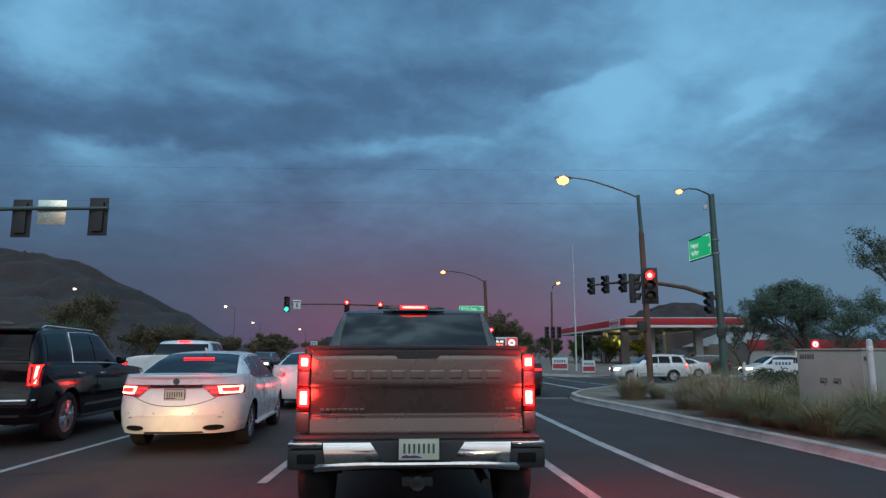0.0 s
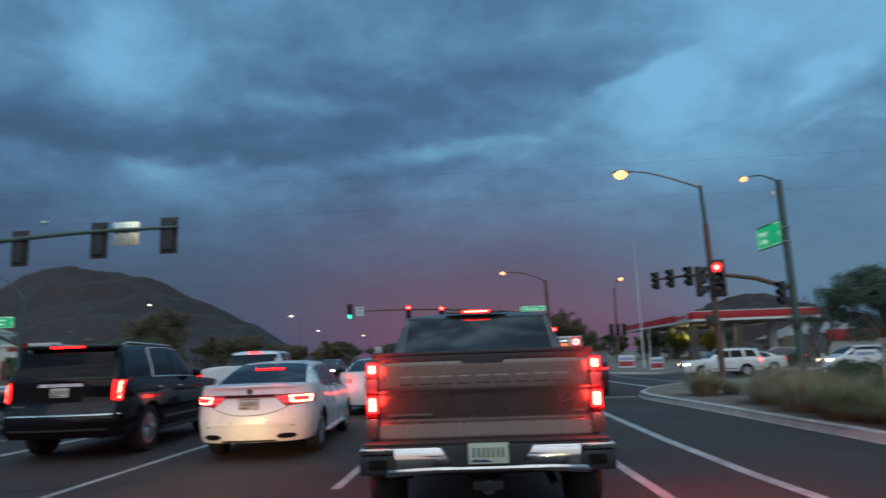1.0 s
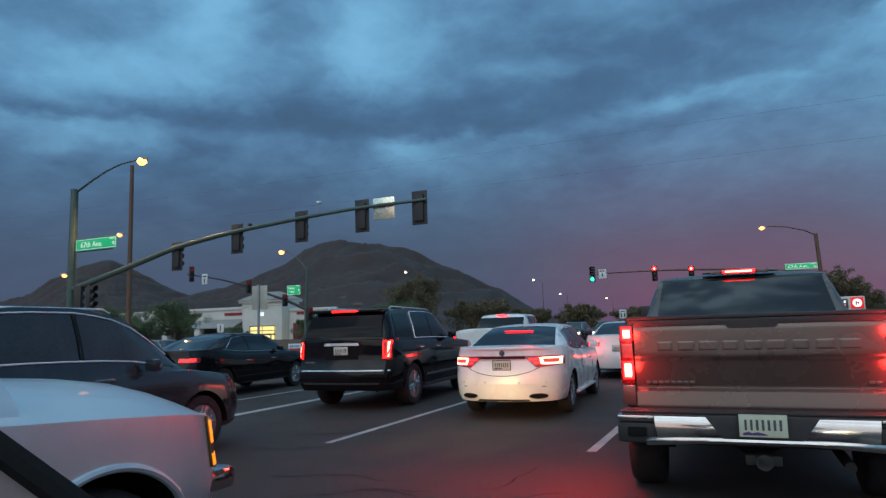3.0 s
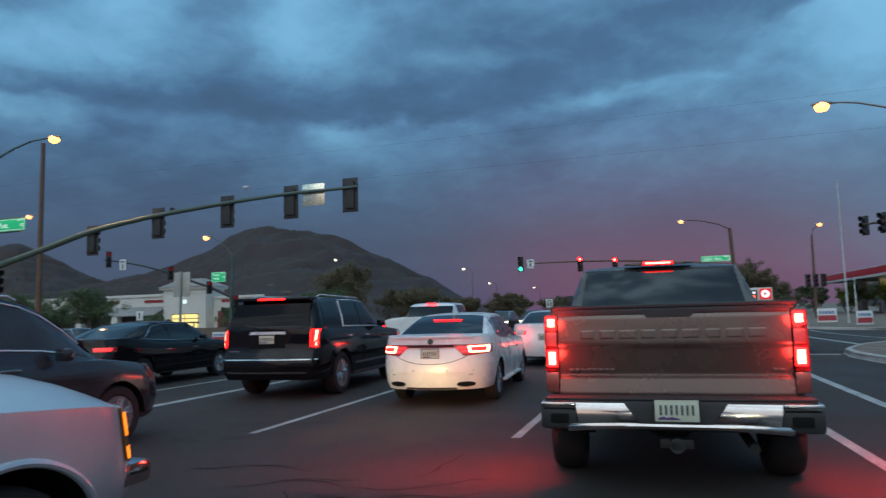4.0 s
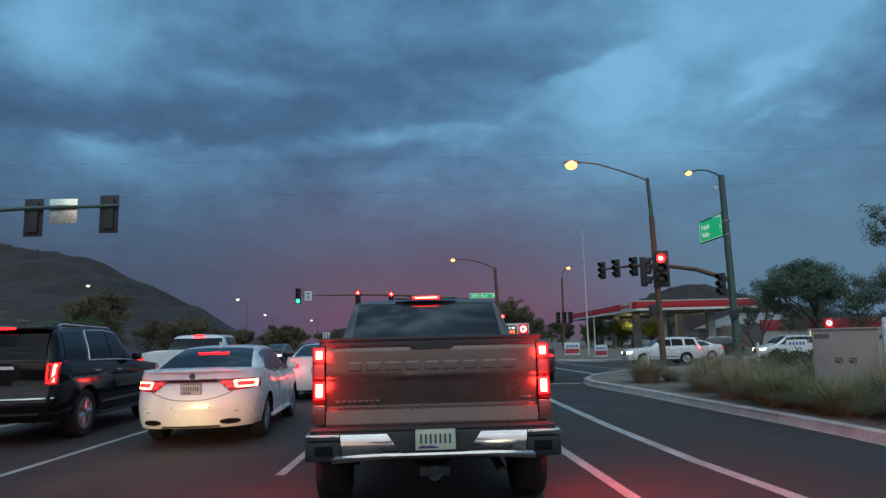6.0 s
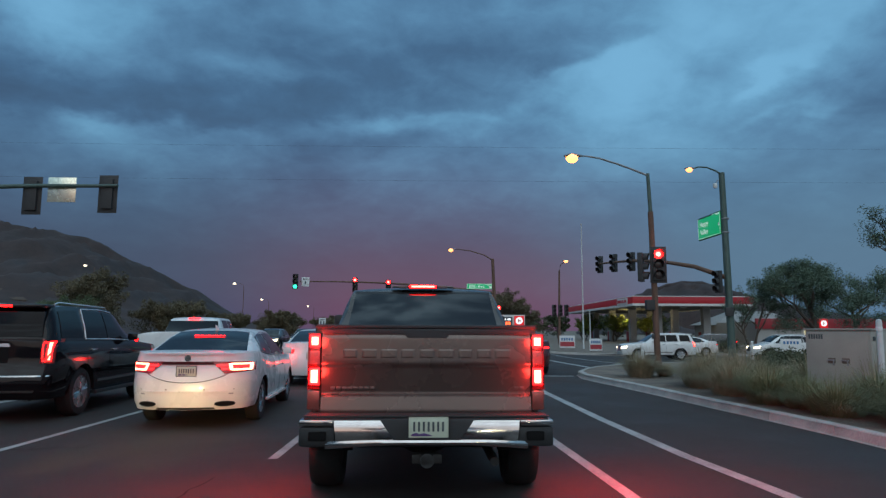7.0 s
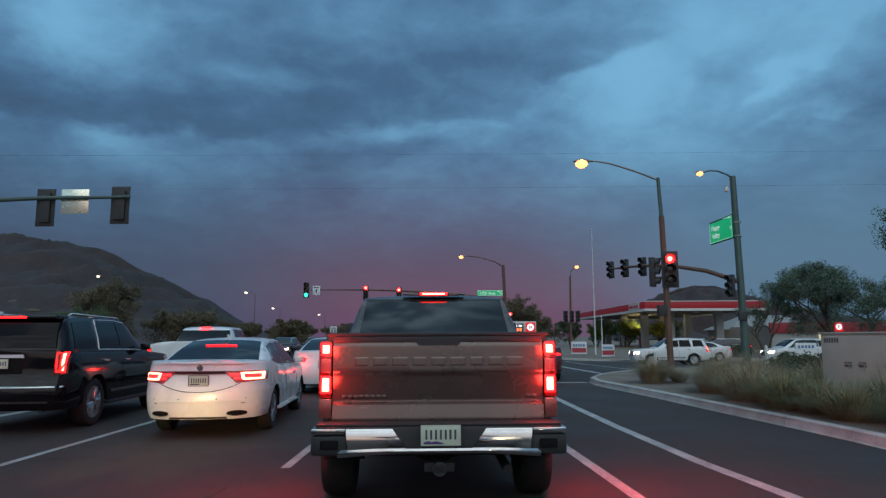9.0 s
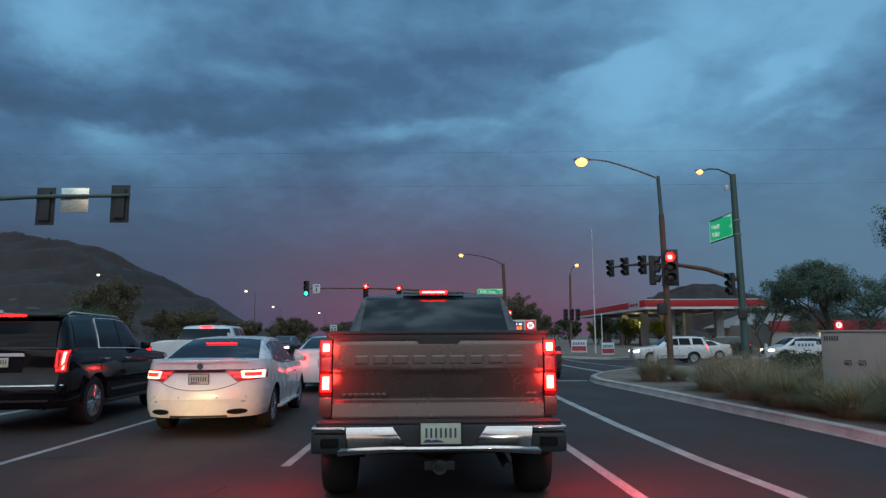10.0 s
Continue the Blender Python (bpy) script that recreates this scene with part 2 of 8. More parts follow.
M = {
    "asphalt": material("asphalt", (0.036, 0.027, 0.024), 0.80, var=0.35, scale=0.45, fine=40, bump=0.5, bump_scale=90, rvar=0.2),
    "tar": material("worn_tar", (0.017, 0.014, 0.013), 0.75, var=0.5, scale=2.5, fine=30, bump=0.5, bump_scale=90, color2=(0.030, 0.025, 0.023)),
    "paint_white": material("road_paint", (0.54, 0.54, 0.51), 0.65, var=0.2, scale=2.2, fine=42, color2=(0.20, 0.19, 0.185), bump=0.2),
    "concrete": material("kerb_concrete", (0.40, 0.375, 0.345), 0.85, var=0.25, scale=2.5, fine=45, bump=0.3, per_piece=0.08),
    "gravel": material("desert_gravel", (0.20, 0.155, 0.12), 0.95, var=0.4, scale=1.5, fine=25, bump=0.9, bump_scale=30),
    "dirt": material("dry_ground", (0.20, 0.16, 0.12), 0.95, var=0.35, scale=0.05, fine=1.5, bump=0.4, bump_scale=2),
    "hill": material("scrub_hillside", (0.058, 0.033, 0.027), 0.95, var=0.3, scale=0.03, fine=0.22, color2=(0.028, 0.017, 0.0145), bump=1.0, bump_scale=0.09),
    "truck": material("bronze_metallic_paint", (0.128, 0.104, 0.092), 0.27, 0.65, 0.25, var=0.06, scale=3, fine=400),
    "white_paint": material("pearl_white_paint", (0.78, 0.77, 0.74), 0.28, 0.0, 0.6, var=0.04, scale=3, fine=300),
    "black_paint": material("black_car_paint", (0.007, 0.006, 0.007), 0.07, 0.0, 0.12, var=0.2, scale=4, fine=200, spec=0.24),
    "dark_paint": material("charcoal_car_paint", (0.030, 0.034, 0.040), 0.2, 0.3, 0.7, var=0.15, scale=4, fine=200),
    "grey_paint": material("silver_grey_car_paint", (0.62, 0.64, 0.66), 0.33, 0.55, 0.35, var=0.08, scale=3, fine=200),
    "red_paint": material("dark_red_car_paint", (0.10, 0.012, 0.012), 0.22, 0.2, 0.7, var=0.1, scale=3, fine=200),
    "tint": material("tinted_car_glass", (0.008, 0.008, 0.009), 0.04, 0.0, 0.0, var=0.2, scale=3, fine=30, spec=0.5),
    "tint_dark": material("near_black_car_glass", (0.006, 0.006, 0.007), 0.04, 0.0, 0.0, var=0.2, scale=3, fine=30, spec=0.14),
    "chrome": material("chrome", (0.55, 0.54, 0.53), 0.09, 1.0, var=0.08, scale=8, fine=120),
    "dark_chrome": material("dark_badge_metal", (0.16, 0.14, 0.13), 0.3, 0.8, var=0.08, scale=8, fine=120),
    "bright_trim": material("bright_trim", (0.80, 0.80, 0.81), 0.25, 0.45, var=0.06, scale=8, fine=120),
    "amber_lens": material("amber_lens", (0.20, 0.08, 0.02), 0.2, var=0.15, scale=20, fine=90, coat=0.5),
    "tint_grey": material("grey_car_glass", (0.030, 0.034, 0.037), 0.05, 0.0, 0.0, var=0.2, scale=3, fine=30, spec=0.6),
    "tint_bright": material("tinted_rear_glass", (0.010, 0.009, 0.010), 0.03, 0.0, 0.0, var=0.2, scale=3, fine=30, spec=0.7),
    "grey_plastic": material("grey_plastic", (0.30, 0.28, 0.26), 0.5, var=0.1, scale=9, fine=90),
    "black_plastic": material("black_plastic", (0.022, 0.022, 0.023), 0.55, var=0.25, scale=8, fine=200, bump=0.15, bump_scale=300),
    "rubber": material("tyre_rubber", (0.013, 0.013, 0.013), 0.85, var=0.3, scale=9, fine=120, bump=0.3, bump_scale=150),
    "alloy": material("alloy_wheel", (0.45, 0.45, 0.46), 0.28, 0.9, var=0.1, scale=9, fine=150),
    "under": material("underbody_steel", (0.03, 0.028, 0.027), 0.7, 0.3, var=0.3, scale=6, fine=60),
    "plate": material("licence_plate", (0.58, 0.60, 0.46), 0.45, var=0.06, scale=20, fine=200),
    "ink": material("dark_ink", (0.07, 0.08, 0.085), 0.6, var=0.2, scale=50, fine=300),
    "purple": material("purple_ink", (0.10, 0.04, 0.16), 0.6, var=0.2, scale=50, fine=300),
    "red_lens": material("red_lens", (0.30, 0.012, 0.012), 0.15, var=0.15, scale=20, fine=90, coat=0.5),
    "brown_roof": material("brown_roof_tiles", (0.100, 0.066, 0.046), 0.85, var=0.3, scale=1.5, fine=8),
    "maroon_strip": material("maroon_plastic", (0.060, 0.004, 0.005), 0.5, var=0.15, scale=20, fine=90, spec=0.2),
    "dark_red_lens": material("dark_red_lens", (0.10, 0.006, 0.006), 0.15, var=0.15, scale=20, fine=90, coat=0.3),
    "smoked_lens": material("smoked_lamp_lens", (0.16, 0.10, 0.10), 0.2, 0.2, var=0.15, scale=20, fine=90),
    "brake": glow("lit_brake_lamp", (1.0, 0.004, 0.005), 14.0, (0.4, 0.02, 0.02)),
    "brake_hot": glow("lit_brake_lamp_core", (1.0, 0.22, 0.13), 9.0, (0.5, 0.05, 0.03)),
    "brake_soft": glow("lit_brake_strip", (1.0, 0.005, 0.005), 9.0, (0.4, 0.02, 0.02)),
    "amber": glow("lit_amber_lamp", (1.0, 0.20, 0.008), 1.5, (0.5, 0.2, 0.02)),
    "dipped_lamp": glow("lit_dipped_headlamp", (1.0, 0.82, 0.52), 22.0, (0.8, 0.8, 0.8)),
    "headlamp": glow("lit_headlamp", (1.0, 0.80, 0.50), 6.0, (0.8, 0.8, 0.8)),
    "sodium": glow("sodium_lamp", (1.0, 0.30, 0.065), 5.0, (0.8, 0.6, 0.3)),
    "warm_lamp": glow("warm_street_lamp", (1.0, 0.31, 0.085), 3.0, (0.8, 0.6, 0.4)),
    "pale_lamp": glow("pale_street_lamp", (1.0, 0.80, 0.52), 2.2, (0.8, 0.8, 0.8)),
    "sig_red": glow("red_signal_lens_lit", (1.0, 0.005, 0.005), 16.0, (0.4, 0.02, 0.02)),
    "sig_red_core": glow("red_signal_lens_core", (1.0, 0.52, 0.40), 2.5, (0.4, 0.02, 0.02)),
    "sig_amber": glow("amber_signal_lens_lit", (1.0, 0.40, 0.03), 3.0, (0.4, 0.2, 0.02)),
    # the sodium lamp's yellow reflection is put into this metal's colour
    "sig_green": glow("green_signal_lens_lit", (0.05, 1.0, 0.60), 1.6, (0.02, 0.3, 0.15)),
    "sig_off": material("dark_signal_lens", (0.03, 0.02, 0.02), 0.25, var=0.2, scale=30, fine=90),
    "sig_dim": glow("red_signal_lens_seen_aslant", (1.0, 0.02, 0.015), 0.05, (0.3, 0.02, 0.02)),
    "signal_black": material("signal_housing", (0.035, 0.033, 0.032), 0.6, var=0.25, scale=8, fine=60),
    "pole_green": material("painted_green_steel", (0.078, 0.115, 0.098), 0.5, 0.2, var=0.2, scale=3, fine=40, bump=0.1),
    "pole_rust": material("weathered_steel", (0.16, 0.088, 0.06), 0.7, 0.2, var=0.3, scale=2, fine=30, bump=0.2),
    "pole_grey": material("galvanised_steel", (0.30, 0.30, 0.30), 0.5, 0.5, var=0.2, scale=3, fine=50),
    # a faint glow is added to the sheet to brighten the sign
    "sign_green": material("glowing_green_sign_sheet", (0.010, 0.22, 0.085), 0.4, var=0.1, scale=6, fine=90, emit=(0.01, 0.5, 0.20), strength=0.5),
    "sign_white": material("white_sign_sheet", (0.72, 0.72, 0.70), 0.45, var=0.08, scale=6, fine=90),
    # letters brightened by an added glow too
    "sign_letter": material("glowing_white_letters", (0.80, 0.80, 0.78), 0.4, var=0.05, scale=6, fine=90, emit=(0.9, 1.0, 0.9), strength=0.35),
    "bright_back": material("lamp_yellowed_sign_back", (0.88, 0.84, 0.66), 0.26, 0.85, var=0.06, scale=3, fine=40),
    "sign_back": material("bare_aluminium_sign_back", (0.44, 0.42, 0.36), 0.5, 0.3, var=0.15, scale=5, fine=60),
    "box_tan": material("tan_painted_steel_cabinet", (0.35, 0.335, 0.285), 0.6, var=0.12, scale=2, fine=50, bump=0.1),
    "stucco": material("white_stucco", (0.62, 0.60, 0.55), 0.9, var=0.1, scale=0.5, fine=12, bump=0.2, bump_scale=40),
    "stucco_grey": material("grey_stucco", (0.36, 0.35, 0.33), 0.9, var=0.12, scale=0.5, fine=12, bump=0.2, bump_scale=40),
    "roof_tile": material("grey_roof_tile", (0.28, 0.26, 0.24), 0.85, var=0.2, scale=1.5, fine=14, bump=0.3, bump_scale=9),
    "shop_glow": glow("lit_shop_window", (1.0, 0.78, 0.22), 0.9, (0.4, 0.4, 0.3)),
    "pale_emblem": glow("pale_lit_emblem", (0.75, 1.0, 0.95), 0.8, (0.5, 0.6, 0.6)),
    "side_red": material("dark_red_stucco", (0.16, 0.03, 0.03), 0.8, var=0.2, scale=2, fine=20),
    "sign_redlet": material("red_shop_letters", (0.30, 0.02, 0.028), 0.5, var=0.1, scale=5, fine=40),
    # red panels with a weak added glow of their own
    "fascia_red": material("red_canopy_fascia_with_glow", (0.32, 0.012, 0.020), 0.45, var=0.1, scale=0.7, fine=20, emit=(1.0, 0.03, 0.04), strength=0.04),
    "fascia_white": material("white_canopy_band", (0.66, 0.62, 0.58), 0.5, var=0.1, scale=0.7, fine=20),
    "dark_soffit": material("dark_canopy_soffit", (0.10, 0.095, 0.09), 0.7, var=0.2, scale=1, fine=20),
    "logo_red": glow("lit_red_logo", (1.0, 0.03, 0.04), 0.45, (0.5, 0.02, 0.02)),
    "logo_white": glow("lit_white_logo", (1.0, 0.96, 0.94), 0.8, (0.8, 0.8, 0.8)),
    "led_red": glow("lit_price_digits", (1.0, 0.12, 0.03), 3.0, (0.2, 0.02, 0.02)),
    # the station lamps' yellow is put into the leaf colour
    "yellow_lit": material("lamp_lit_foliage", (0.16, 0.19, 0.035), 0.8, var=0.3, scale=2, fine=20),
    "bark": material("tree_bark", (0.10, 0.075, 0.055), 0.9, var=0.35, scale=5, fine=40, bump=0.5, bump_scale=25, stretch=(1, 1, 0.25)),
    "leaf": material("tree_leaves", (0.130, 0.180, 0.112), 0.65, var=0.4, scale=0.9, fine=7, color2=(0.068, 0.100, 0.066)),
    "leaf_far": material("far_tree_leaves", (0.165, 0.128, 0.068), 0.8, var=0.35, scale=0.4, fine=3, color2=(0.100, 0.078, 0.044)),
    "leaf_street": material("street_tree_leaves", (0.120, 0.160, 0.070), 0.7, var=0.4, scale=0.9, fine=7, color2=(0.066, 0.092, 0.040)),
    "leaf_bush": material("bush_leaves", (0.085, 0.098, 0.042), 0.7, var=0.4, scale=1.2, fine=9, color2=(0.040, 0.048, 0.022)),
    "grass": material("dry_ornamental_grass", (0.40, 0.335, 0.215), 0.85, var=0.4, scale=1.2, fine=9, color2=(0.24, 0.195, 0.115)),
    "grass_green": material("green_ornamental_grass", (0.29, 0.27, 0.14), 0.85, var=0.4, scale=1.2, fine=9, color2=(0.12, 0.135, 0.07)),
    "wire": material("power_line", (0.03, 0.03, 0.035), 0.6, var=0.1),
    "banner_blue": material("blue_banner", (0.05, 0.16, 0.34), 0.6, var=0.15, scale=4, fine=40),
    "banner_red": material("red_campaign_sign", (0.42, 0.05, 0.06), 0.6, var=0.1, scale=4, fine=40),
    "fence": material("brown_block_wall", (0.16, 0.12, 0.095), 0.9, var=0.2, scale=2, fine=12, bump=0.3, bump_scale=8),
    "seal": material("black_rubber_seal", (0.010, 0.009, 0.009), 0.8, var=0.2, scale=20, fine=200, spec=0.12),
    "trim_grey": material("pale_grey_trim_panel", (0.20, 0.155, 0.155), 0.6, var=0.08, scale=10, fine=200),
    "bollard": material("white_marker_post", (0.60, 0.60, 0.58), 0.6, var=0.1, scale=6, fine=60),
    "clearcoat_lens": material("clear_lamp_lens", (0.55, 0.55, 0.56), 0.12, 0.3, 0.6, var=0.1, scale=20, fine=90),
}


# ---------------------------------------------------------------- mesh tools
def thing(name, x, y, z, rz=0.0, label="", category="", group="", kind="", scale=1.0):
    e = new(name)
    e.empty_display_size = 0.2
    e.matrix_basis = pose(x, y, z, 0, 0, rz) @ Matrix.Scale(scale, 4)
    return tagged(e, label, category, group, kind)


def part(name, bm, mat, parent=None, label="", smooth=True):
    me = bpy.data.meshes.new(name)
    bmesh.ops.recalc_face_normals(bm, faces=bm.faces)
    if smooth:
        for f in bm.faces:
            f.smooth = True
    bm.to_mesh(me)
    bm.free()
    if smooth:
        me.set_sharp_from_angle(angle=radians(32))
    ob = new(name, me)
    me.materials.append(M[mat] if isinstance(mat, str) else mat)
    if parent is not None:
        ob.parent = parent
    if label:
        ob["label"] = label
    return ob


def box(bm, x0, x1, y0, y1, z0, z1, bevel=0.0):
    r = bmesh.ops.create_cube(bm, size=1.0)
    vs = r["verts"]
    for v in vs:
        v.co = Vector(((x0 + x1) / 2 + v.co.x * (x1 - x0), (y0 + y1) / 2 + v.co.y * (y1 - y0), (z0 + z1) / 2 + v.co.z * (z1 - z0)))
    if bevel > 0:
        es = list({e for v in vs for e in v.link_edges})
        bmesh.ops.bevel(bm, geom=es, offset=bevel, segments=2, affect="EDGES", profile=0.6)
    return bm


def boxes(*specs, bevel=0.0):
    bm = bmesh.new()
    for s in specs:
        box(bm, *s, bevel=bevel)
    return bm


def tube(bm, pts, radii, seg=10, cap=True):
    """A round tube along a line of points, with a radius for each."""
    pts = [Vector(p) for p in pts]
    if isinstance(radii, (int, float)):
        radii = [radii] * len(pts)
    rings = []
    ref = Vector((0, 0, 1))
    for i, p in enumerate(pts):
        d = (pts[min(i + 1, len(pts) - 1)] - pts[max(i - 1, 0)]).normalized()
        a = d.cross(ref if abs(d.dot(ref)) < 0.95 else Vector((1, 0, 0))).normalized()
        b = d.cross(a)
        rings.append([bm.verts.new(p + (a * math.cos(2 * math.pi * k / seg) + b * math.sin(2 * math.pi * k / seg)) * radii[i]) for k in range(seg)])
    for r0, r1 in zip(rings, rings[1:]):
        for k in range(seg):
            bm.faces.new((r0[k], r0[(k + 1) % seg], r1[(k + 1) % seg], r1[k]))
    if cap:
        bm.faces.new(rings[0][::-1])
        bm.faces.new(rings[-1])
    return bm


def lathe(bm, profile, axis="z", seg=24, centre=(0, 0, 0)):
    """Turns (radius, height) pairs round an axis."""
    rings = []
    for r, h in profile:
        ring = []
        for k in range(seg):
            c, s = math.cos(2 * math.pi * k / seg) * r, math.sin(2 * math.pi * k / seg) * r
            p = {"z": (c, s, h), "x": (h, c, s), "y": (c, h, s)}[axis]
            ring.append(bm.verts.new(Vector(p) + Vector(centre)))
        rings.append(ring)
    for r0, r1 in zip(rings, rings[1:]):
        for k in range(seg):
            bm.faces.new((r0[k], r0[(k + 1) % seg], r1[(k + 1) % seg], r1[k]))
    bm.faces.new(rings[0][::-1])
    bm.faces.new(rings[-1])
    return bm


def sheet(bm, fn, us, vs, thick=0.0, normal=None):
    """A grid of points fn(u, v); with thick, a slab set off along normal."""
    def grid(off):
        return [[bm.verts.new(Vector(fn(u, v)) + off) for v in vs] for u in us]
    def skin(g):
        for i in range(len(us) - 1):
            for j in range(len(vs) - 1):
                quad = []
                for w in (g[i][j], g[i + 1][j], g[i + 1][j + 1], g[i][j + 1]):
                    if w not in quad:
                        quad.append(w)
                bm.faces.new(quad)
    a = grid(Vector((0, 0, 0)))
    skin(a)
    if thick:
        b = grid(Vector(normal) * thick)
        skin(b)
        nu, nv = len(us), len(vs)
        rim = [(i, 0) for i in range(nu)] + [(nu - 1, j) for j in range(1, nv)] + [(i, nv - 1) for i in range(nu - 2, -1, -1)] + [(0, j) for j in range(nv - 2, 0, -1)]
        for (i, j), (k, l) in zip(rim, rim[1:] + rim[:1]):
            bm.faces.new((a[i][j], a[k][l], b[k][l], b[i][j]))
    return bm


def outline(bm, pts, z0, z1):
    """An upright prism on a ground outline."""
    lo = [bm.verts.new((*p, z0)) for p in pts]
    hi = [bm.verts.new((*p, z1)) for p in pts]
    bm.faces.new(lo[::-1])
    bm.faces.new(hi)
    for i in range(len(pts)):
        j = (i + 1) % len(pts)
        bm.faces.new((lo[i], lo[j], hi[j], hi[i]))
    return bm


def plate_shape(bm, pts, y0, y1):
    """A flat shape in x and z with a thickness along y."""
    lo = [bm.verts.new((p[0], y0, p[1])) for p in pts]
    hi = [bm.verts.new((p[0], y1, p[1])) for p in pts]
    bm.faces.new(lo[::-1])
    bm.faces.new(hi)
    for i in range(len(pts)):
        j = (i + 1) % len(pts)
        bm.faces.new((lo[i], lo[j], hi[j], hi[i]))
    return bm


def letters(name, body, size, mat, parent, m, depth=0.004):
    """Raised writing in the built-in font, as a mesh; m places it: x along the line, y up."""
    cu = bpy.data.curves.new(name, "FONT")
    cu.body, cu.size, cu.extrude, cu.align_x, cu.align_y = body, size, depth, "CENTER", "CENTER"
    tmp = new(name + "_line", cu)
    me = bpy.data.meshes.new_from_object(tmp.evaluated_get(bpy.context.evaluated_depsgraph_get()))
    bpy.data.objects.remove(tmp)
    ob = new(name, me)
    me.materials.clear()
    me.materials.append(M[mat])
    ob.parent = parent
    ob.matrix_basis = m
    return ob


def drop(x, y):
    """The lie of the land: level, but for slight dips beyond the crossing on both sides."""
    def st(v, a, b):
        k = min(1, max(0, (v - a) / (b - a)))
        return k * k * (3 - 2 * k)
    return -0.42 * st(y, 22, 46) * st(x, 3, 12) - 0.5 * st(y, 22, 42) * st(-x, 14, 30)


# ---------------------------------------------------------------- vehicles
def curve(*pts, soft=0.05):
    ys, vs = np.array([p[0] for p in pts], float), np.array([p[1] for p in pts], float)
    def at(y):
        return float(np.mean([np.interp(y + d, ys, vs) for d in (-soft, -soft / 2, 0, soft / 2, soft)]))
    return at


class Car:
    """A car body as smooth surfaces: y runs from the rear bumper (0) to the nose (length), x to the right, z up."""

    def __init__(self, e, length, half, belt, roof, base_half, roof_half, wheels, wheel_r, paint, sill=0.24, levels=(0, 0.12, 0.3, 0.45, 0.6, 0.75, 0.88, 1.0),
                 sides=(0.93, 0.97, 0.99, 1.0, 1.0, 0.995, 0.985, 0.95), rear=((0, 0), (2, 0)), front=((0, 0), (2, 0)), crown=0.03, bulge=0.06, cabin=(0.3, 3.0), arch=0.06, reach=0.9, round_top=(2.6, 0.588)):
        self.e, self.L, self.half, self.belt, self.roof, self.bh, self.rh = e, length, half, belt, roof, base_half, roof_half
        self.wheels, self.wr, self.sill, self.levels, self.sides = wheels, wheel_r, sill, levels, sides
        self.rear, self.front, self.crown, self.bulge, self.cabin, self.paint, self.arch, self.reach = curve(*rear), curve(*front), crown, bulge, cabin, paint, arch, reach
        self.round_top = round_top

    def low(self, y):
        z = self.sill
        for w in self.wheels:
            R = self.wr + self.arch
            if abs(y - w) < R:
                z = max(z, self.wr + math.sqrt(R * R - (y - w) ** 2) - 0.0)
        return z

    def shift(self, y, z):
        d = 0.0
        if y < self.reach:
            d += self.rear(z) * (1 - y / self.reach)
        if y > self.L - self.reach:
            d -= self.front(z) * (1 - (self.L - y) / self.reach)
        return y + d

    def side(self, y, z):
        """Half width of the flank at a height."""
        k = (z - self.sill) / max(0.05, self.belt(y) - self.sill)
        return self.half(y) * float(np.interp(k, self.levels, self.sides))

    def shell(self, name="body"):
        ys = set(np.linspace(0.0, self.L, 60))
        for w in self.wheels:
            ys |= set(w + (self.wr + self.arch) * math.cos(a) for a in np.linspace(0, math.pi, 17))
        ys = sorted(v for v in ys if 0 <= v <= self.L)
        bm = bmesh.new()
        rings = []
        for y in ys:
            lo, be = self.low(y), self.belt(y)
            zs = [max(lo, self.sill + k * (be - self.sill)) for k in self.levels]
            right = [(self.side(y, z), z) for z in zs]
            h = right[-1][0]
            top = [(h * f, be + self.crown * (1 - f ** self.round_top[0]) ** self.round_top[1]) for f in (0.985, 0.95, 0.90, 0.80, 0.6, 0.3, 0.0)]
            full = right + top + [(-x, z) for x, z in (right + top[:-1])[::-1]]
            rings.append([bm.verts.new((x, self.shift(y, z), z)) for x, z in full])
        n = len(rings[0])
        for r0, r1 in zip(rings, rings[1:]):
            for k in range(n - 1):
                if (r0[k].co - r0[k + 1].co).length < 1e-5 and (r1[k].co - r1[k + 1].co).length < 1e-5:
                    continue
                bm.faces.new((r0[k], r0[k + 1], r1[k + 1], r1[k]))
        for ring, sgn in ((rings[0], -1), (rings[-1], 1)):
            rows = []
            for k in range(n // 2):
                a, b = ring[k], ring[n - 1 - k]
                row = [a]
                for t in np.linspace(0, 1, 9)[1:-1]:
                    p = a.co.lerp(b.co, t)
                    row.append(bm.verts.new((p.x, p.y + sgn * self.bulge * (1 - (2 * t - 1) ** 2), p.z)))
                rows.append(row + [b])
            for q0, q1 in zip(rows, rows[1:]):
                for k in range(len(q0) - 1):
                    bm.faces.new((q0[k], q0[k + 1], q1[k + 1], q1[k]))
            last = rows[-1]
            bm.faces.new(last + [ring[n // 2]])
        bmesh.ops.remove_doubles(bm, verts=bm.verts, dist=1e-4)
        return part(name, bm, self.paint, self.e)

    def rear_at(self, x, z):
        h0 = self.side(0.0, z)
        if abs(x) <= h0:
            return self.shift(0.0, z) - self.bulge * (1 - (x / h0) ** 2)
        y = 0.0
        while y < 1.2 and self.side(y, z) < abs(x):
            y += 0.01
        return self.shift(y, z)

    def front_at(self, x, z):
        h0 = self.side(self.L, z)
        if abs(x) <= h0:
            return self.shift(self.L, z) + self.bulge * (1 - (x / h0) ** 2)
        y = self.L
        while y > self.L - 1.2 and self.side(y, z) < abs(x):
            y -= 0.01
        return self.shift(y, z)

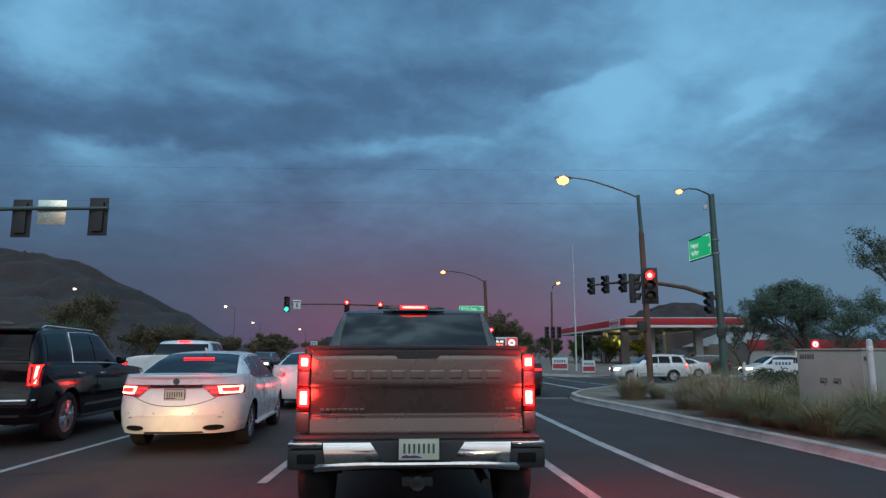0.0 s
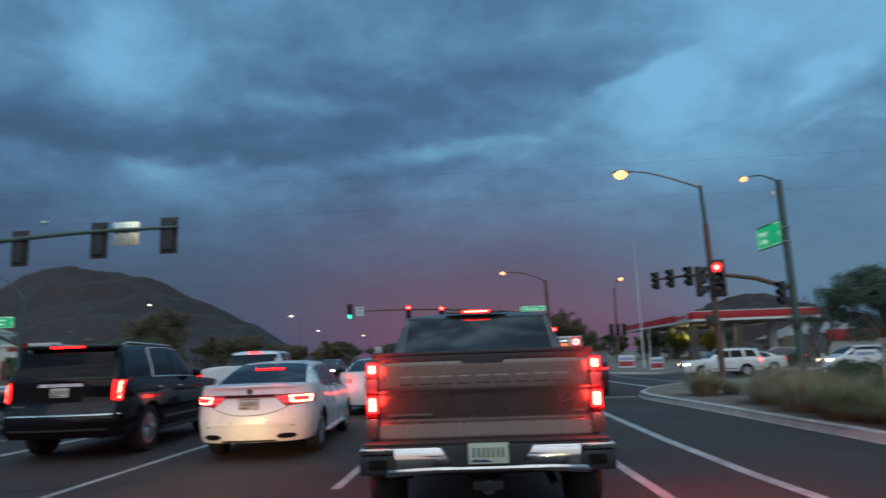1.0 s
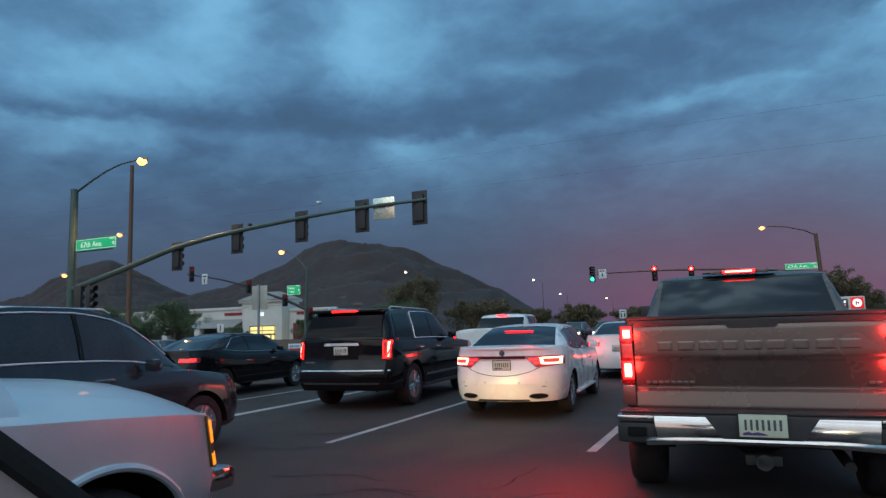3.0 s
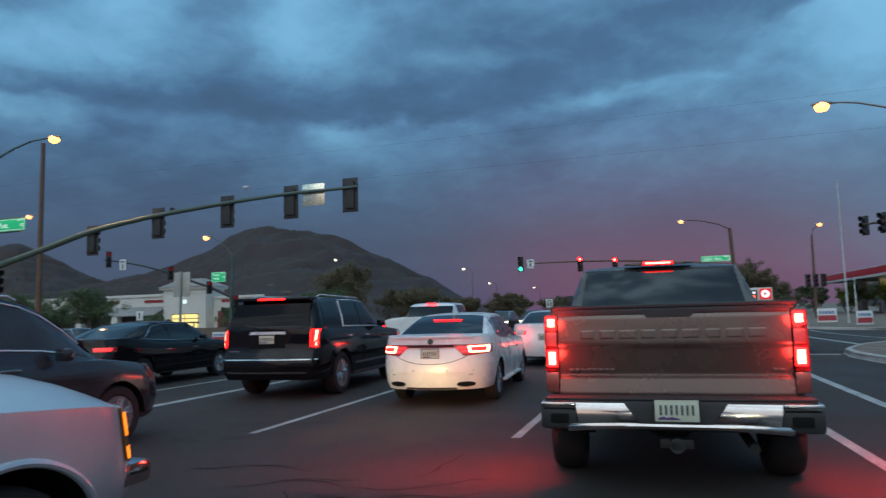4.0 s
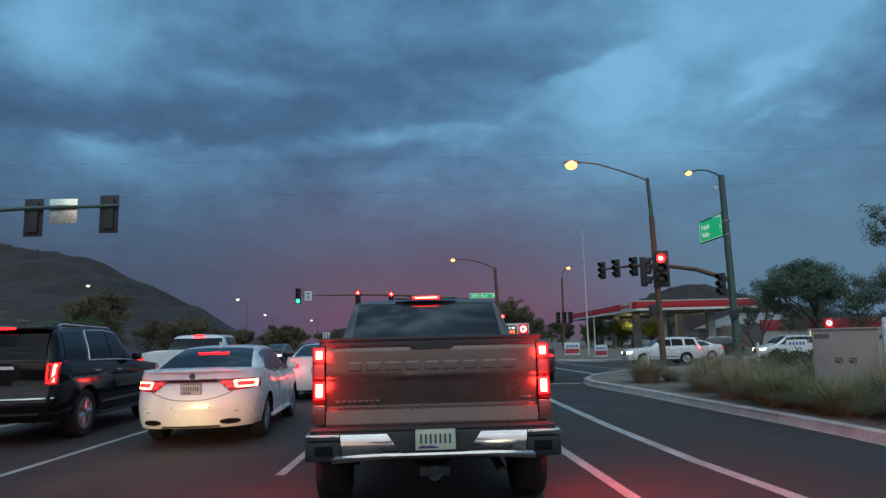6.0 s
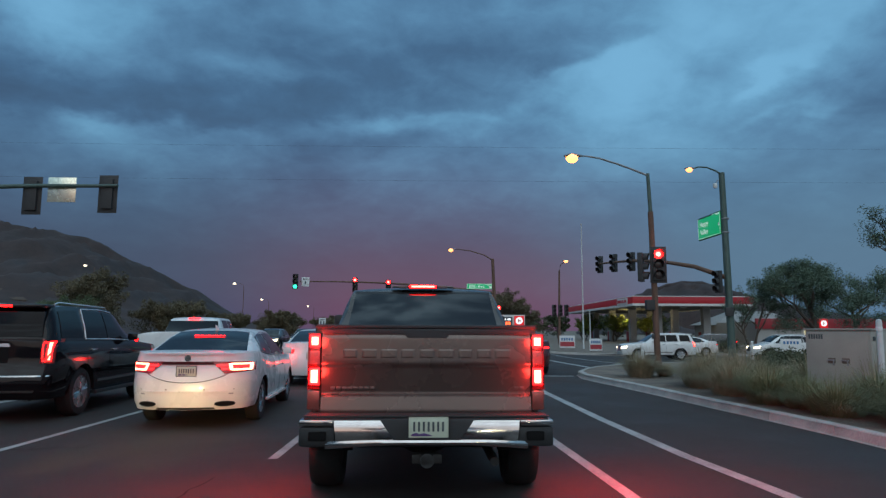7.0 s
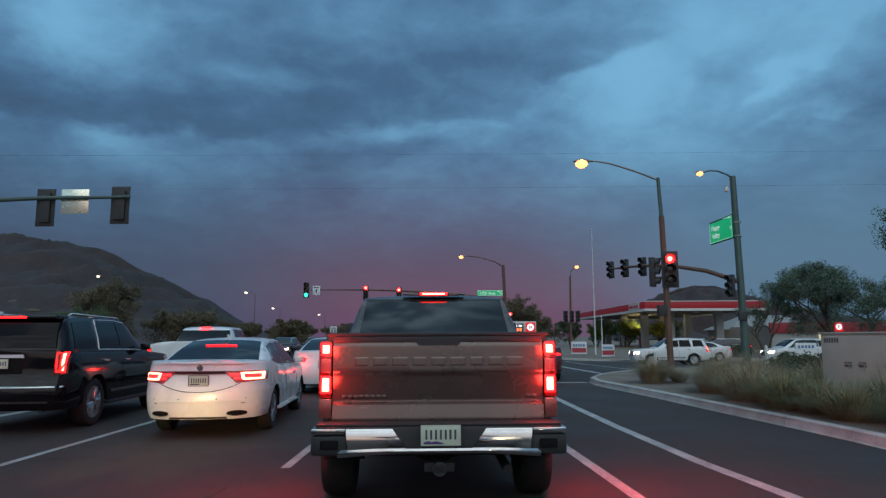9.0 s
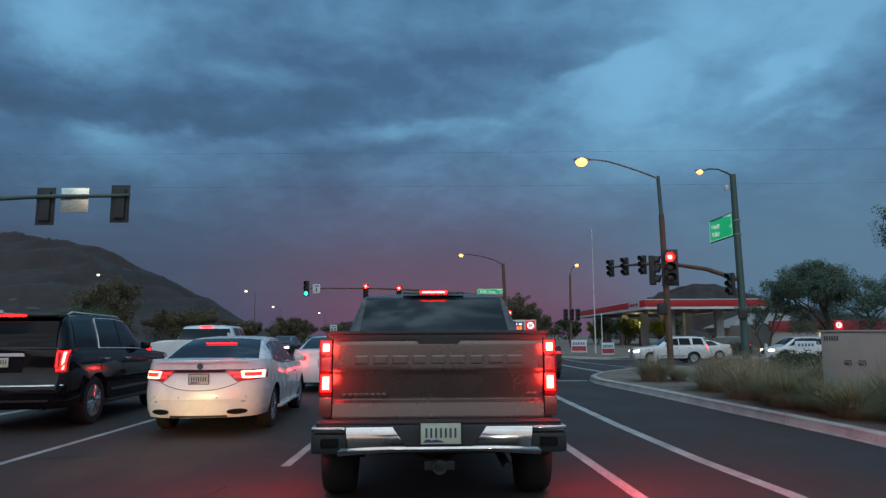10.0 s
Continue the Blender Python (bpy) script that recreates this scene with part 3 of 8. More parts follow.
    def patch(self, name, corners, mat, where="rear", off=0.012, n=8, m=5, parent=None, label=""):
        """A panel that follows the skin. corners (x, z) or, on a flank, (y, z): bottom left, bottom right, top right, top left."""
        a, b, c, d = [Vector(p) for p in corners]
        def fn(u, v):
            p = a.lerp(b, u).lerp(d.lerp(c, u), v)
            if where == "rear":
                return (p.x, self.rear_at(p.x, p.y) - off, p.y)
            if where == "front":
                return (p.x, self.front_at(p.x, p.y) + off, p.y)
            s = 1 if where == "right" else -1
            return (s * (self.side(p.x, p.y) + off), self.shift(p.x, p.y), p.y)
        nrm = {"rear": (0, 1, 0), "front": (0, -1, 0), "right": (-1, 0, 0), "left": (1, 0, 0)}[where]
        bm = bmesh.new()
        sheet(bm, fn, np.linspace(0, 1, n), np.linspace(0, 1, m), off + 0.012, nrm)
        return part(name, bm, mat, parent or self.e, label)

    def top_at(self, x, y):
        r = self.rh(y)
        k = min(1.0, abs(x) / max(r, 0.01))
        return self.roof(y) - 0.035 * k ** 3

    def cabin_side(self, y, s):
        """A point on the side of the cabin: s from 0 at the waist to 1 at the roof's edge."""
        zb, zt = self.belt(y) + 0.005, self.roof(y) - 0.035
        x = self.bh(y) + (self.rh(y) - self.bh(y)) * s + 0.025 * math.sin(math.pi * s)
        return x, zb + (zt - zb) * s

    def cabin_shell(self, name="roof"):
        ys = np.linspace(self.cabin[0], self.cabin[1], 44)
        bm = bmesh.new()
        rings = []
        for y in ys:
            right = [self.cabin_side(y, s) for s in (0, 0.25, 0.5, 0.75, 1.0)]
            r = self.rh(y)
            right += [(r * k, self.top_at(r * k, y)) for k in (0.93, 0.8, 0.5, 0.25)]
            full = right + [(0, self.top_at(0, y))] + [(-x, z) for x, z in right[::-1]]
            rings.append([bm.verts.new((x, y, z)) for x, z in full])
        for r0, r1 in zip(rings, rings[1:]):
            for k in range(len(r0) - 1):
                bm.faces.new((r0[k], r0[k + 1], r1[k + 1], r1[k]))
        bm.faces.new(rings[0])
        bm.faces.new(rings[-1][::-1])
        return part(name, bm, self.paint, self.e)

    def side_glass(self, name, y0, y1, s0=0.08, s1=0.9, mat="tint", lean0=0.0, lean1=0.0, off=0.008, sides=(1, -1), label=""):
        for s in sides:
            def fn(u, v):
                sv = s0 + (s1 - s0) * v
                y = y0 + lean0 * v + (y1 + lean1 * v - y0 - lean0 * v) * u
                x, z = self.cabin_side(y, sv)
                return (s * (x + off), y, z)
            bm = bmesh.new()
            sheet(bm, fn, np.linspace(0, 1, 9), np.linspace(0, 1, 5), off + 0.01, (-s, 0, 0))
            part(name, bm, mat, self.e, label)

    def top_glass(self, name, y0, y1, w0, w1, mat="tint", off=0.008, label=""):
        """A pane on the sloping end of the cabin from y0 to y1, with half widths w0 and w1."""
        def fn(u, v):
            y = y0 + (y1 - y0) * v
            x = (2 * u - 1) * (w0 + (w1 - w0) * v)
            d = 1 if self.roof(y1) > self.roof(y0) else -1
            return (x, y - d * off * 0.8 if y0 < y1 else y, self.top_at(x, y) + off)
        bm = bmesh.new()
        sheet(bm, fn, np.linspace(0, 1, 11), np.linspace(0, 1, 9), off + 0.01, (0, 0, -1))
        return part(name, bm, mat, self.e, label)

    def add_wheels(self, inset=0.02, rim_mat="alloy", spokes=5, width=0.23, rows=None):
        for y in (rows or self.wheels):
            for s in (1, -1):
                x = s * (self.half(y) - inset)
                wheel(self.e, x, y, self.wr, width, s, rim_mat, spokes)
            bm = bmesh.new()
            tube(bm, [(-self.half(y) + 0.2, y, self.wr), (self.half(y) - 0.2, y, self.wr)], 0.05)
            part("axle", bm, "under", self.e)

    def floor_pan(self, z1=0.5):
        bm = bmesh.new()
        w = min(self.half(self.L * 0.5) - 0.28, 0.72)
        box(bm, -w, w, 0.25, self.L - 0.25, self.sill + 0.0, z1, bevel=0.04)
        part("underbody", bm, "under", self.e)
        for y in self.wheels:
            for s in (1, -1):
                bm = bmesh.new()
                R = self.wr + self.arch - 0.005
                h = self.half(y)
                def fn(u, v):
                    a = math.pi * u
                    return (s * (h * 0.985 - 0.36 * v), y + R * math.cos(a), self.wr + R * math.sin(a) - 0.004)
                sheet(bm, fn, np.linspace(0, 1, 15), np.linspace(0, 1, 3))
                part("wheel_arch", bm, "seal", self.e)


def wheel(parent, x, y, r, width, s, rim_mat="alloy", spokes=5):
    """A tyre with its rim; s is +1 where the outer face looks along +x."""
    bm = bmesh.new()
    w = width / 2
    prof = [(r * 0.62, -w * 0.8), (r * 0.72, -w), (r * 0.93, -w * 0.96), (r * 0.985, -w * 0.75), (r, -w * 0.4), (r, w * 0.4), (r * 0.985, w * 0.75), (r * 0.93, w * 0.96), (r * 0.72, w), (r * 0.62, w * 0.8)]
    lathe(bm, prof, "x", 32, (x - s * w, y, r))
    tyre = part("tyre", bm, "rubber", parent)
    bm = bmesh.new()
    xo = x - s * 0.012
    lathe(bm, [(r * 0.60, 0.0), (r * 0.655, 0.004), (r * 0.665, -0.012), (r * 0.60, -0.02)] if s > 0 else [(r * 0.60, 0.0), (r * 0.655, -0.004), (r * 0.665, 0.012), (r * 0.60, 0.02)], "x", 32, (xo, y, r))
    lathe(bm, [(r * 0.02, 0.0), (r * 0.15, 0.0), (r * 0.17, -s * 0.02)], "x", 16, (xo, y, r))
    for k in range(spokes):
        for d in (-0.16, 0.16):
            a = 2 * math.pi * k / spokes + 0.3
            c0, c1 = a + d * 0.6, a + d
            p0 = Vector((xo - s * 0.005, y + r * 0.12 * math.cos(c0), r + r * 0.12 * math.sin(c0)))
            p1 = Vector((xo - s * 0.012, y + r * 0.62 * math.cos(c1), r + r * 0.62 * math.sin(c1)))
            tube(bm, [p0, p1], [r * 0.055, r * 0.05], 6)
    part("rim", bm, rim_mat, tyre)
    bm = bmesh.new()
    lathe(bm, [(r * 0.02, 0.0), (r * 0.61, 0.0), (r * 0.61, -s * 0.02)], "x", 24, (xo - s * 0.05, y, r))
    part("brake_disc", bm, "under", tyre)
    return tyre


def number_plate(parent, x, y, z, w=0.31, h=0.155, name="licence_plate"):
    """A plate with its frame; the characters are plain bars."""
    bm = boxes((x - w / 2, x + w / 2, y - 0.008, y + 0.006, z - h / 2, z + h / 2), bevel=0.004)
    p = part(name, bm, "plate", parent, "pale licence plate with dark bars")
    bm = bmesh.new()
    n = 7
    for k in range(n):
        cx = x - w * 0.36 + k * w * 0.72 / (n - 1)
        box(bm, cx - w * 0.026, cx + w * 0.026, y - 0.012, y - 0.0085, z - h * 0.2, z + h * 0.26)
    part("plate_bars", bm, "ink", p, smooth=False)
    bm = bmesh.new()
    plate_shape(bm, [(x - w * 0.44, z - h * 0.42), (x + w * 0.1, z - h * 0.42), (x + w * 0.02, z - h * 0.34), (x - w * 0.12, z - h * 0.28), (x - w * 0.24, z - h * 0.33), (x - w * 0.3, z - h * 0.26), (x - w * 0.42, z - h * 0.33)], y - 0.0115, y - 0.0085)
    part("plate_hills", bm, "purple", p, smooth=False)
    fr = 0.008
    bm = boxes((x - w / 2 - fr, x + w / 2 + fr, y - 0.011, y + 0.006, z + h / 2 + 0.001, z + h / 2 + fr), (x - w / 2 - fr, x + w / 2 + fr, y - 0.011, y + 0.006, z - h / 2 - fr, z - h / 2 - 0.001),
               (x - w / 2 - fr, x - w / 2 - 0.001, y - 0.011, y + 0.006, z - h / 2, z + h / 2), (x + w / 2 + 0.001, x + w / 2 + fr, y - 0.011, y + 0.006, z - h / 2, z + h / 2))
    part("plate_frame", bm, "black_plastic", p)
    return p


# ---------------------------------------------------------------- ground, road, kerbs
def ground():
    bm = bmesh.new()
    xs = [-3000, -1200, -500, -200, -100, -60] + list(np.arange(-40, 61, 4.0)) + [80, 120, 200, 500, 1200, 3000]
    ys = [-2000, -500, -100] + list(np.arange(-40, 81, 4.0)) + [100, 150, 250, 500, 1200, 4500]
    sheet(bm, lambda x, y: (x, y, drop(x, y) - 0.05), xs, ys)
    tagged(part("ground", bm, "dirt"), "dry bare desert ground", "ground", kind="structure")
    bm = bmesh.new()
    xs = sorted(set([-150, -100, -70, -50, -36] + list(np.arange(-30, 33, 2.0)) + [40, 60, 100, 150]))
    ys = sorted(set([-30, -10] + list(np.arange(0, 57, 2.0)) + [65, 80, 120, 180, 260]))
    vs = {}
    def v(i, j):
        if (i, j) not in vs:
            vs[i, j] = bm.verts.new((xs[i], ys[j], drop(xs[i], ys[j])))
        return vs[i, j]
    for i in range(len(xs) - 1):
        for j in range(len(ys) - 1):
            cx, cy = (xs[i] + xs[i + 1]) / 2, (ys[j] + ys[j + 1]) / 2
            if (-26 < cx < 8) or (22 < cy < 54):
                bm.faces.new((v(i, j), v(i + 1, j), v(i + 1, j + 1), v(i, j + 1)))
    tagged(part("road", bm, "asphalt"), "dark worn asphalt of the road and crossing", "road", kind="structure")


ground()


def stripe(name, pts, width, label, z=0.005):
    """A painted line along points on the road."""
    bm = bmesh.new()
    pts = [Vector(p) for p in pts]
    fine = []
    for a, b in zip(pts, pts[1:]):
        n = max(1, int((b - a).length / 1.5))
        fine += [a.lerp(b, k / n) for k in range(n)]
    fine.append(pts[-1])
    left, right = [], []
    for i, p in enumerate(fine):
        d = (fine[min(i + 1, len(fine) - 1)] - fine[max(i - 1, 0)]).normalized()
        s = Vector((-d.y, d.x)) * width / 2
        jit = 0.006 * noise.noise(Vector((p.x * 3, p.y * 3, 0.3)))
        for lst, q in ((left, p + s * (1 + jit * 8)), (right, p - s * (1 - jit * 8))):
            lst.append(bm.verts.new((q.x, q.y, drop(q.x, q.y) + z)))
    for i in range(len(fine) - 1):
        bm.faces.new((left[i], left[i + 1], right[i + 1], right[i]))
    return tagged(part(name, bm, "paint_white"), label, "road marking", kind="structure")


for a in (-4.4, 7.65, 19.5, 55.0, 67.0, 79.0):
    stripe("lane_line", [(-1.81, a), (-1.81, a + 3.05)], 0.11, "worn white dashed lane line")
for a in (-4.8, 7.35, 56.0, 68.0):
    stripe("lane_line", [(-5.17, a), (-5.17, a + 5.6)], 0.11, "worn white dashed lane line")
stripe("edge_line", [(1.86, -6), (1.80, 3), (1.745, 6.0), (1.57, 9.0), (1.50, 18.5)], 0.13, "worn white solid edge line")
stripe("edge_line", [(3.50, -6), (3.29, 4.5), (3.12, 6.3), (2.94, 7.9), (2.76, 11.0), (2.62, 15.6), (2.55, 18.5)], 0.16, "worn white solid edge line")
stripe("edge_line", [(-8.6, -6), (-8.55, 9.5), (-8.45, 18.5)], 0.2, "white solid turn-lane line")
stripe("edge_line", [(-10.4, -6), (-10.35, 11.5), (-10.2, 18.5)], 0.11, "white solid turn-lane line")
stripe("stop_line", [(2.6, 21.4), (4.5, 21.4)], 0.3, "white stop line")
stripe("stop_line", [(-8.3, 19.6), (1.4, 20.6)], 0.45, "white stop line")
stripe("crosswalk_line", [(6.4, 23.6), (5.9, 32.0), (5.2, 48.5)], 0.25, "white crosswalk line")
stripe("crosswalk_line", [(9.0, 28.0), (8.6, 48.5)], 0.25, "white crosswalk line")
stripe("turn_line", [(-24, 26.8), (-19.5, 29.6), (-15, 30.2)], 0.2, "white turn line")
stripe("turn_line", [(-23, 24.0), (-18, 25.8)], 0.2, "white turn line")


def tar_seams():
    """Dark sealed cracks that wander over the lanes, and worn dark patches of old tar."""
    rng = random.Random(5)
    bm = bmesh.new()
    for x0, y0, ang, n in ((-4.6, 5.55, -6, 9), (-3.4, 5.3, 4, 13), (-3.0, 4.6, 38, 11), (-2.4, 5.6, 62, 8), (-3.9, 4.9, 18, 9), (0.4, 3.4, 80, 10), (-6.0, 7.8, 10, 12), (-2.6, 4.0, 100, 8)):
        p, a, base = Vector((x0, y0)), radians(ang), radians(ang)
        prev = None
        for k in range(n):
            w = rng.uniform(0.003, 0.012)
            q = Vector((-math.sin(a), math.cos(a))) * w
            cur = [bm.verts.new((*(p + q), 0.004)), bm.verts.new((*(p - q), 0.004))]
            if prev:
                bm.faces.new((prev[0], cur[0], cur[1], prev[1]))
            prev = cur
            a += rng.uniform(-0.5, 0.5) + (base - a) * 0.45
            p = p + Vector((math.cos(a), math.sin(a))) * 0.17
    tagged(part("road_cracks", bm, "seal"), "dark sealed cracks in the asphalt", "road", kind="structure")
    bm = bmesh.new()
    for x0, y0, rx, ry in ((-3.1, 4.75, 0.55, 0.20), (-2.5, 5.05, 0.40, 0.16), (-2.9, 4.3, 0.6, 0.14), (-3.9, 4.4, 0.35, 0.12), (-5.6, 6.9, 0.5, 0.12), (-1.9, 5.5, 0.3, 0.1)):
        rim = []
        for k in range(28):
            a = 2 * math.pi * k / 28
            r = 1 + 0.7 * noise.noise(Vector((x0 + 1.6 * math.cos(a), y0 + 1.6 * math.sin(a), 4.0)))
            c, d = math.cos(a) * rx * r, math.sin(a) * ry * r
            rim.append(bm.verts.new((x0 + c * 0.94 - d * 0.34, y0 + c * 0.34 + d * 0.94, 0.002)))
        bm.faces.new(rim)
    tagged(part("tar_patches", bm, "tar", smooth=False), "worn dark tar patches on the asphalt", "road", kind="structure")


tar_seams()

KERB = [(6.0, -20), (5.75, 2), (5.68, 8.9), (5.56, 10.4), (5.33, 12.5), (4.97, 16.4), (4.5, 20.0), (4.62, 21.6), (5.6, 24.2), (7.6, 27.0), (10.6, 30.0), (14.5, 32.3), (20, 33.2), (60, 33.4)]


def resample(pts, step):
    pts = [Vector(p) for p in pts]
    out, carry = [pts[0].copy()], 0.0
    for a, b in zip(pts, pts[1:]):
        d = (b - a).length
        t = step - carry
        while t <= d:
            out.append(a.lerp(b, t / d))
            t += step
        carry = (carry + d) % step
    return out


def island(name, edge, back, label, mat="gravel", top=0.13):
    """Raised ground behind a kerb line; edge and back are plan outlines."""
    pts = resample(edge, 0.8)
    bm = bmesh.new()
    vs = []
    for x, y in [(p.x, p.y) for p in pts] + back:
        vs.append(bm.verts.new((x, y, drop(x, y) + top)))
    bm.faces.new(vs)
    bmesh.ops.triangulate(bm, faces=bm.faces)
    return tagged(part(name, bm, mat, smooth=False), label, "pavement", kind="structure")


def kerb(edge, name="kerb", step=1.55, side=1):
    """A kerb of cast lengths with joints, and its gutter strip; side +1 sets the body to the right of the line's way."""
    root = thing(name, 0, 0, 0, 0, "pale worn concrete kerb", "kerb", kind="structure")
    pts = resample(edge, step)
    for a, b in zip(pts, pts[1:]):
        d = (b - a).normalized()
        n = Vector((d.y, -d.x)) * side
        bm = bmesh.new()
        prof = [(-0.05, -0.06), (-0.05, 0.006), (-0.01, 0.012), (0.015, 0.135), (0.04, 0.155), (0.15, 0.158), (0.16, -0.06)]
        rows = []
        for p, gap in ((a, 0.006), (b, -0.006)):
            q = p + d * gap
            rows.append([bm.verts.new((q.x + n.x * o, q.y + n.y * o, drop(q.x, q.y) + z)) for o, z in prof])
        for k in range(len(prof) - 1):
            bm.faces.new((rows[0][k], rows[0][k + 1], rows[1][k + 1], rows[1][k]))
        for r in rows:
            bm.faces.new(r)
        part("kerb_stone", bm, "concrete", root)


# far corners, and the long median beside the turn lane
MEDIAN = [(-14.6, -20), (-14.5, 8), (-14.35, 15.8), (-14.9, 17.6), (-15.8, 18.2), (-16.6, 17.4), (-16.8, 15.5), (-16.9, -20)]
island("corner_ground", KERB, [(60, -20)], "gravel planting bed at the street corner")
island("median", MEDIAN, [], "concrete median strip", "concrete")
island("corner_ground", [(60, 50.5), (14, 50.5), (8.6, 52.0), (6.6, 54.5), (6.2, 60), (6.2, 250)], [(60, 250)], "gravel ground at the filling station corner")
island("corner_ground", [(-150, 52), (-31, 52), (-28, 54), (-27, 60), (-27, 250)], [(-150, 250)], "gravel ground before the shops")
island("corner_ground", [(-27, -20), (-27, 18), (-29, 21.5), (-34, 23), (-150, 23)], [(-150, -20)], "gravel ground at the street corner")


# ---------------------------------------------------------------- hills
def hill(name, prof, y_ridge, y_foot, y_back, x0, x1, label, seed):
    """A hillside whose crest follows a few heights along its length."""
    xs, hs = [p[0] for p in prof], [p[1] for p in prof]
    noise.seed_set(seed)
    bm = bmesh.new()
    def fn(s, y):
        x = s * y / y_ridge
        h = float(np.interp(s, xs, hs))
        k = (y - y_foot) / (y_ridge - y_foot)
        if k <= 1:
            f = max(0, k) ** 1.25
        else:
            f = 1 - ((y - y_ridge) / (y_back - y_ridge)) ** 1.5
        n = noise.fractal(Vector((x * 0.012, y * 0.012, seed)), 1.0, 2.0, 6)
        g = abs(noise.fractal(Vector((x * 0.02, y * 0.006, seed + 4)), 1.0, 2.0, 4))
        return (x, y, max(-1.2, h * f + (n * 9.0 - g * 14.0) * min(1, h / 40) * (0.25 if abs(k - 1) < 0.03 else 1.0) * min(1, max(0, k) * 3)) if h > 0.5 else -1.2)
    us = np.linspace(x0, x1, 190)
    vs = np.concatenate([np.linspace(y_foot, y_ridge, 46), np.linspace(y_ridge, y_back, 10)[1:]])
    sheet(bm, fn, us, vs)
    tagged(part(name, bm, "hill"), label, "hill", kind="structure")
    noise.seed_set(1)


hill("hill", [(-760, 40), (-690, 44), (-610, 51), (-560, 55), (-524, 62), (-469, 79), (-445, 93), (-424, 98), (-385, 95), (-345, 90), (-320, 86), (-306, 81), (-275, 64), (-244, 50), (-215, 36.5), (-190, 20), (-165, 7), (-140, 3), (-120, 0)], 600, 170, 900, -780, -110, "dark scrub-covered desert hill with a flat crest", 3)
hill("hill", [(-1500, 50), (-1200, 60), (-1070, 74), (-1020, 95), (-967, 112), (-900, 119), (-880, 118), (-821, 98), (-760, 72), (-732, 60), (-680, 50), (-600, 30)], 700, 300, 1000, -1500, -610, "dark scrub-covered desert hill", 8)
hill("hill", [(150, 0), (190, 25), (216, 41), (235, 50), (265, 57), (290, 55), (307, 52), (336, 40), (400, 26), (520, 10), (640, 0)], 700, 350, 1000, 140, 660, "low scrub hill behind the filling station", 12)


def foothill_house(x, y, z, w, rz):
    e = thing("house", x, y, z, rz, "small pale stucco house at the foot of the hill", "house", "houses on the foothill")
    part("wall", boxes((-w / 2, w / 2, -3, 3, -4, 1.6)), "fence", e, smooth=False)
    bm = bmesh.new()
    a = [bm.verts.new(p) for p in ((-w / 2 - 0.4, -3.4, 1.6), (w / 2 + 0.4, -3.4, 1.6), (w / 2 + 0.4, 3.4, 1.6), (-w / 2 - 0.4, 3.4, 1.6))]
    b = [bm.verts.new(p) for p in ((-w / 4, 0, 2.9), (w / 4, 0, 2.9))]
    for f in ((a[0], a[1], b[1], b[0]), (a[2], a[3], b[0], b[1]), (a[1], a[2], b[1]), (a[3], a[0], b[0]), a[::-1]):
        bm.faces.new(f)
    part("roof", bm, "brown_roof", e, smooth=False)
    for q in (-w * 0.28, w * 0.22):
        part("window", boxes((q - 0.6, q + 0.6, -3.06, -3.0, -0.2, 0.9)), "tint", e, smooth=False)


for x, y, z, w, rz in ((-180.5, 276, 12.6, 5, 12), (-174.5, 272, 11.2, 6, 20), (-168.5, 270, 11.2, 5, 30), (-186, 284, 15.6, 4, 8)):
    foothill_house(x, y, z, w, rz)


# ---------------------------------------------------------------- poles, signals, lamps, signs
def signal_head(parent, x, y, z, rz, lit=(None, None, None), h=1.08, w=0.36, plate=True, rim=0.10):
    """A three-stage signal head, lenses facing -y before the turn; z is the middle."""
    root = part("signal_head", boxes((-w / 2, w / 2, -0.02, 0.17, -h / 2, h / 2), bevel=0.02), "signal_black", parent, "black three-lens signal head")
    root.matrix_basis = pose(x, y, z, 0, 0, rz)
    if plate:
        p = rim
        part("backplate", boxes((-w / 2 - p, w / 2 + p, 0.055, 0.075, -h / 2 - p, h / 2 + p), bevel=0.006), "signal_black", root)
    for k, m in enumerate(lit):
        zz = h / 3 * (1 - k)
        bm = bmesh.new()
        r = w * 0.40
        lathe(bm, [(0.005, -0.045), (r * 0.6, -0.04), (r, -0.022), (r, 0.0)], "y", 20, (0, 0, zz))
        part("lens", bm, m or "sig_off", root, "" if not m else "lit signal lens")
        if m == "sig_red":
            part("lens_core", lathe(bmesh.new(), [(0.005, -0.056), (r * 0.55, -0.050), (r * 0.55, -0.042)], "y", 16, (0, 0, zz)), "sig_red_core", root)
        def fn(u, v):
            a = radians(-30 + 240 * u)
            return ((r + 0.018) * math.cos(a), -0.02 - v * (0.24 - 0.10 * abs(2 * u - 1)), zz + (r + 0.018) * math.sin(a))
        part("visor", sheet(bmesh.new(), fn, np.linspace(0, 1, 13), np.linspace(0, 1, 3)), "signal_black", root)
    return root


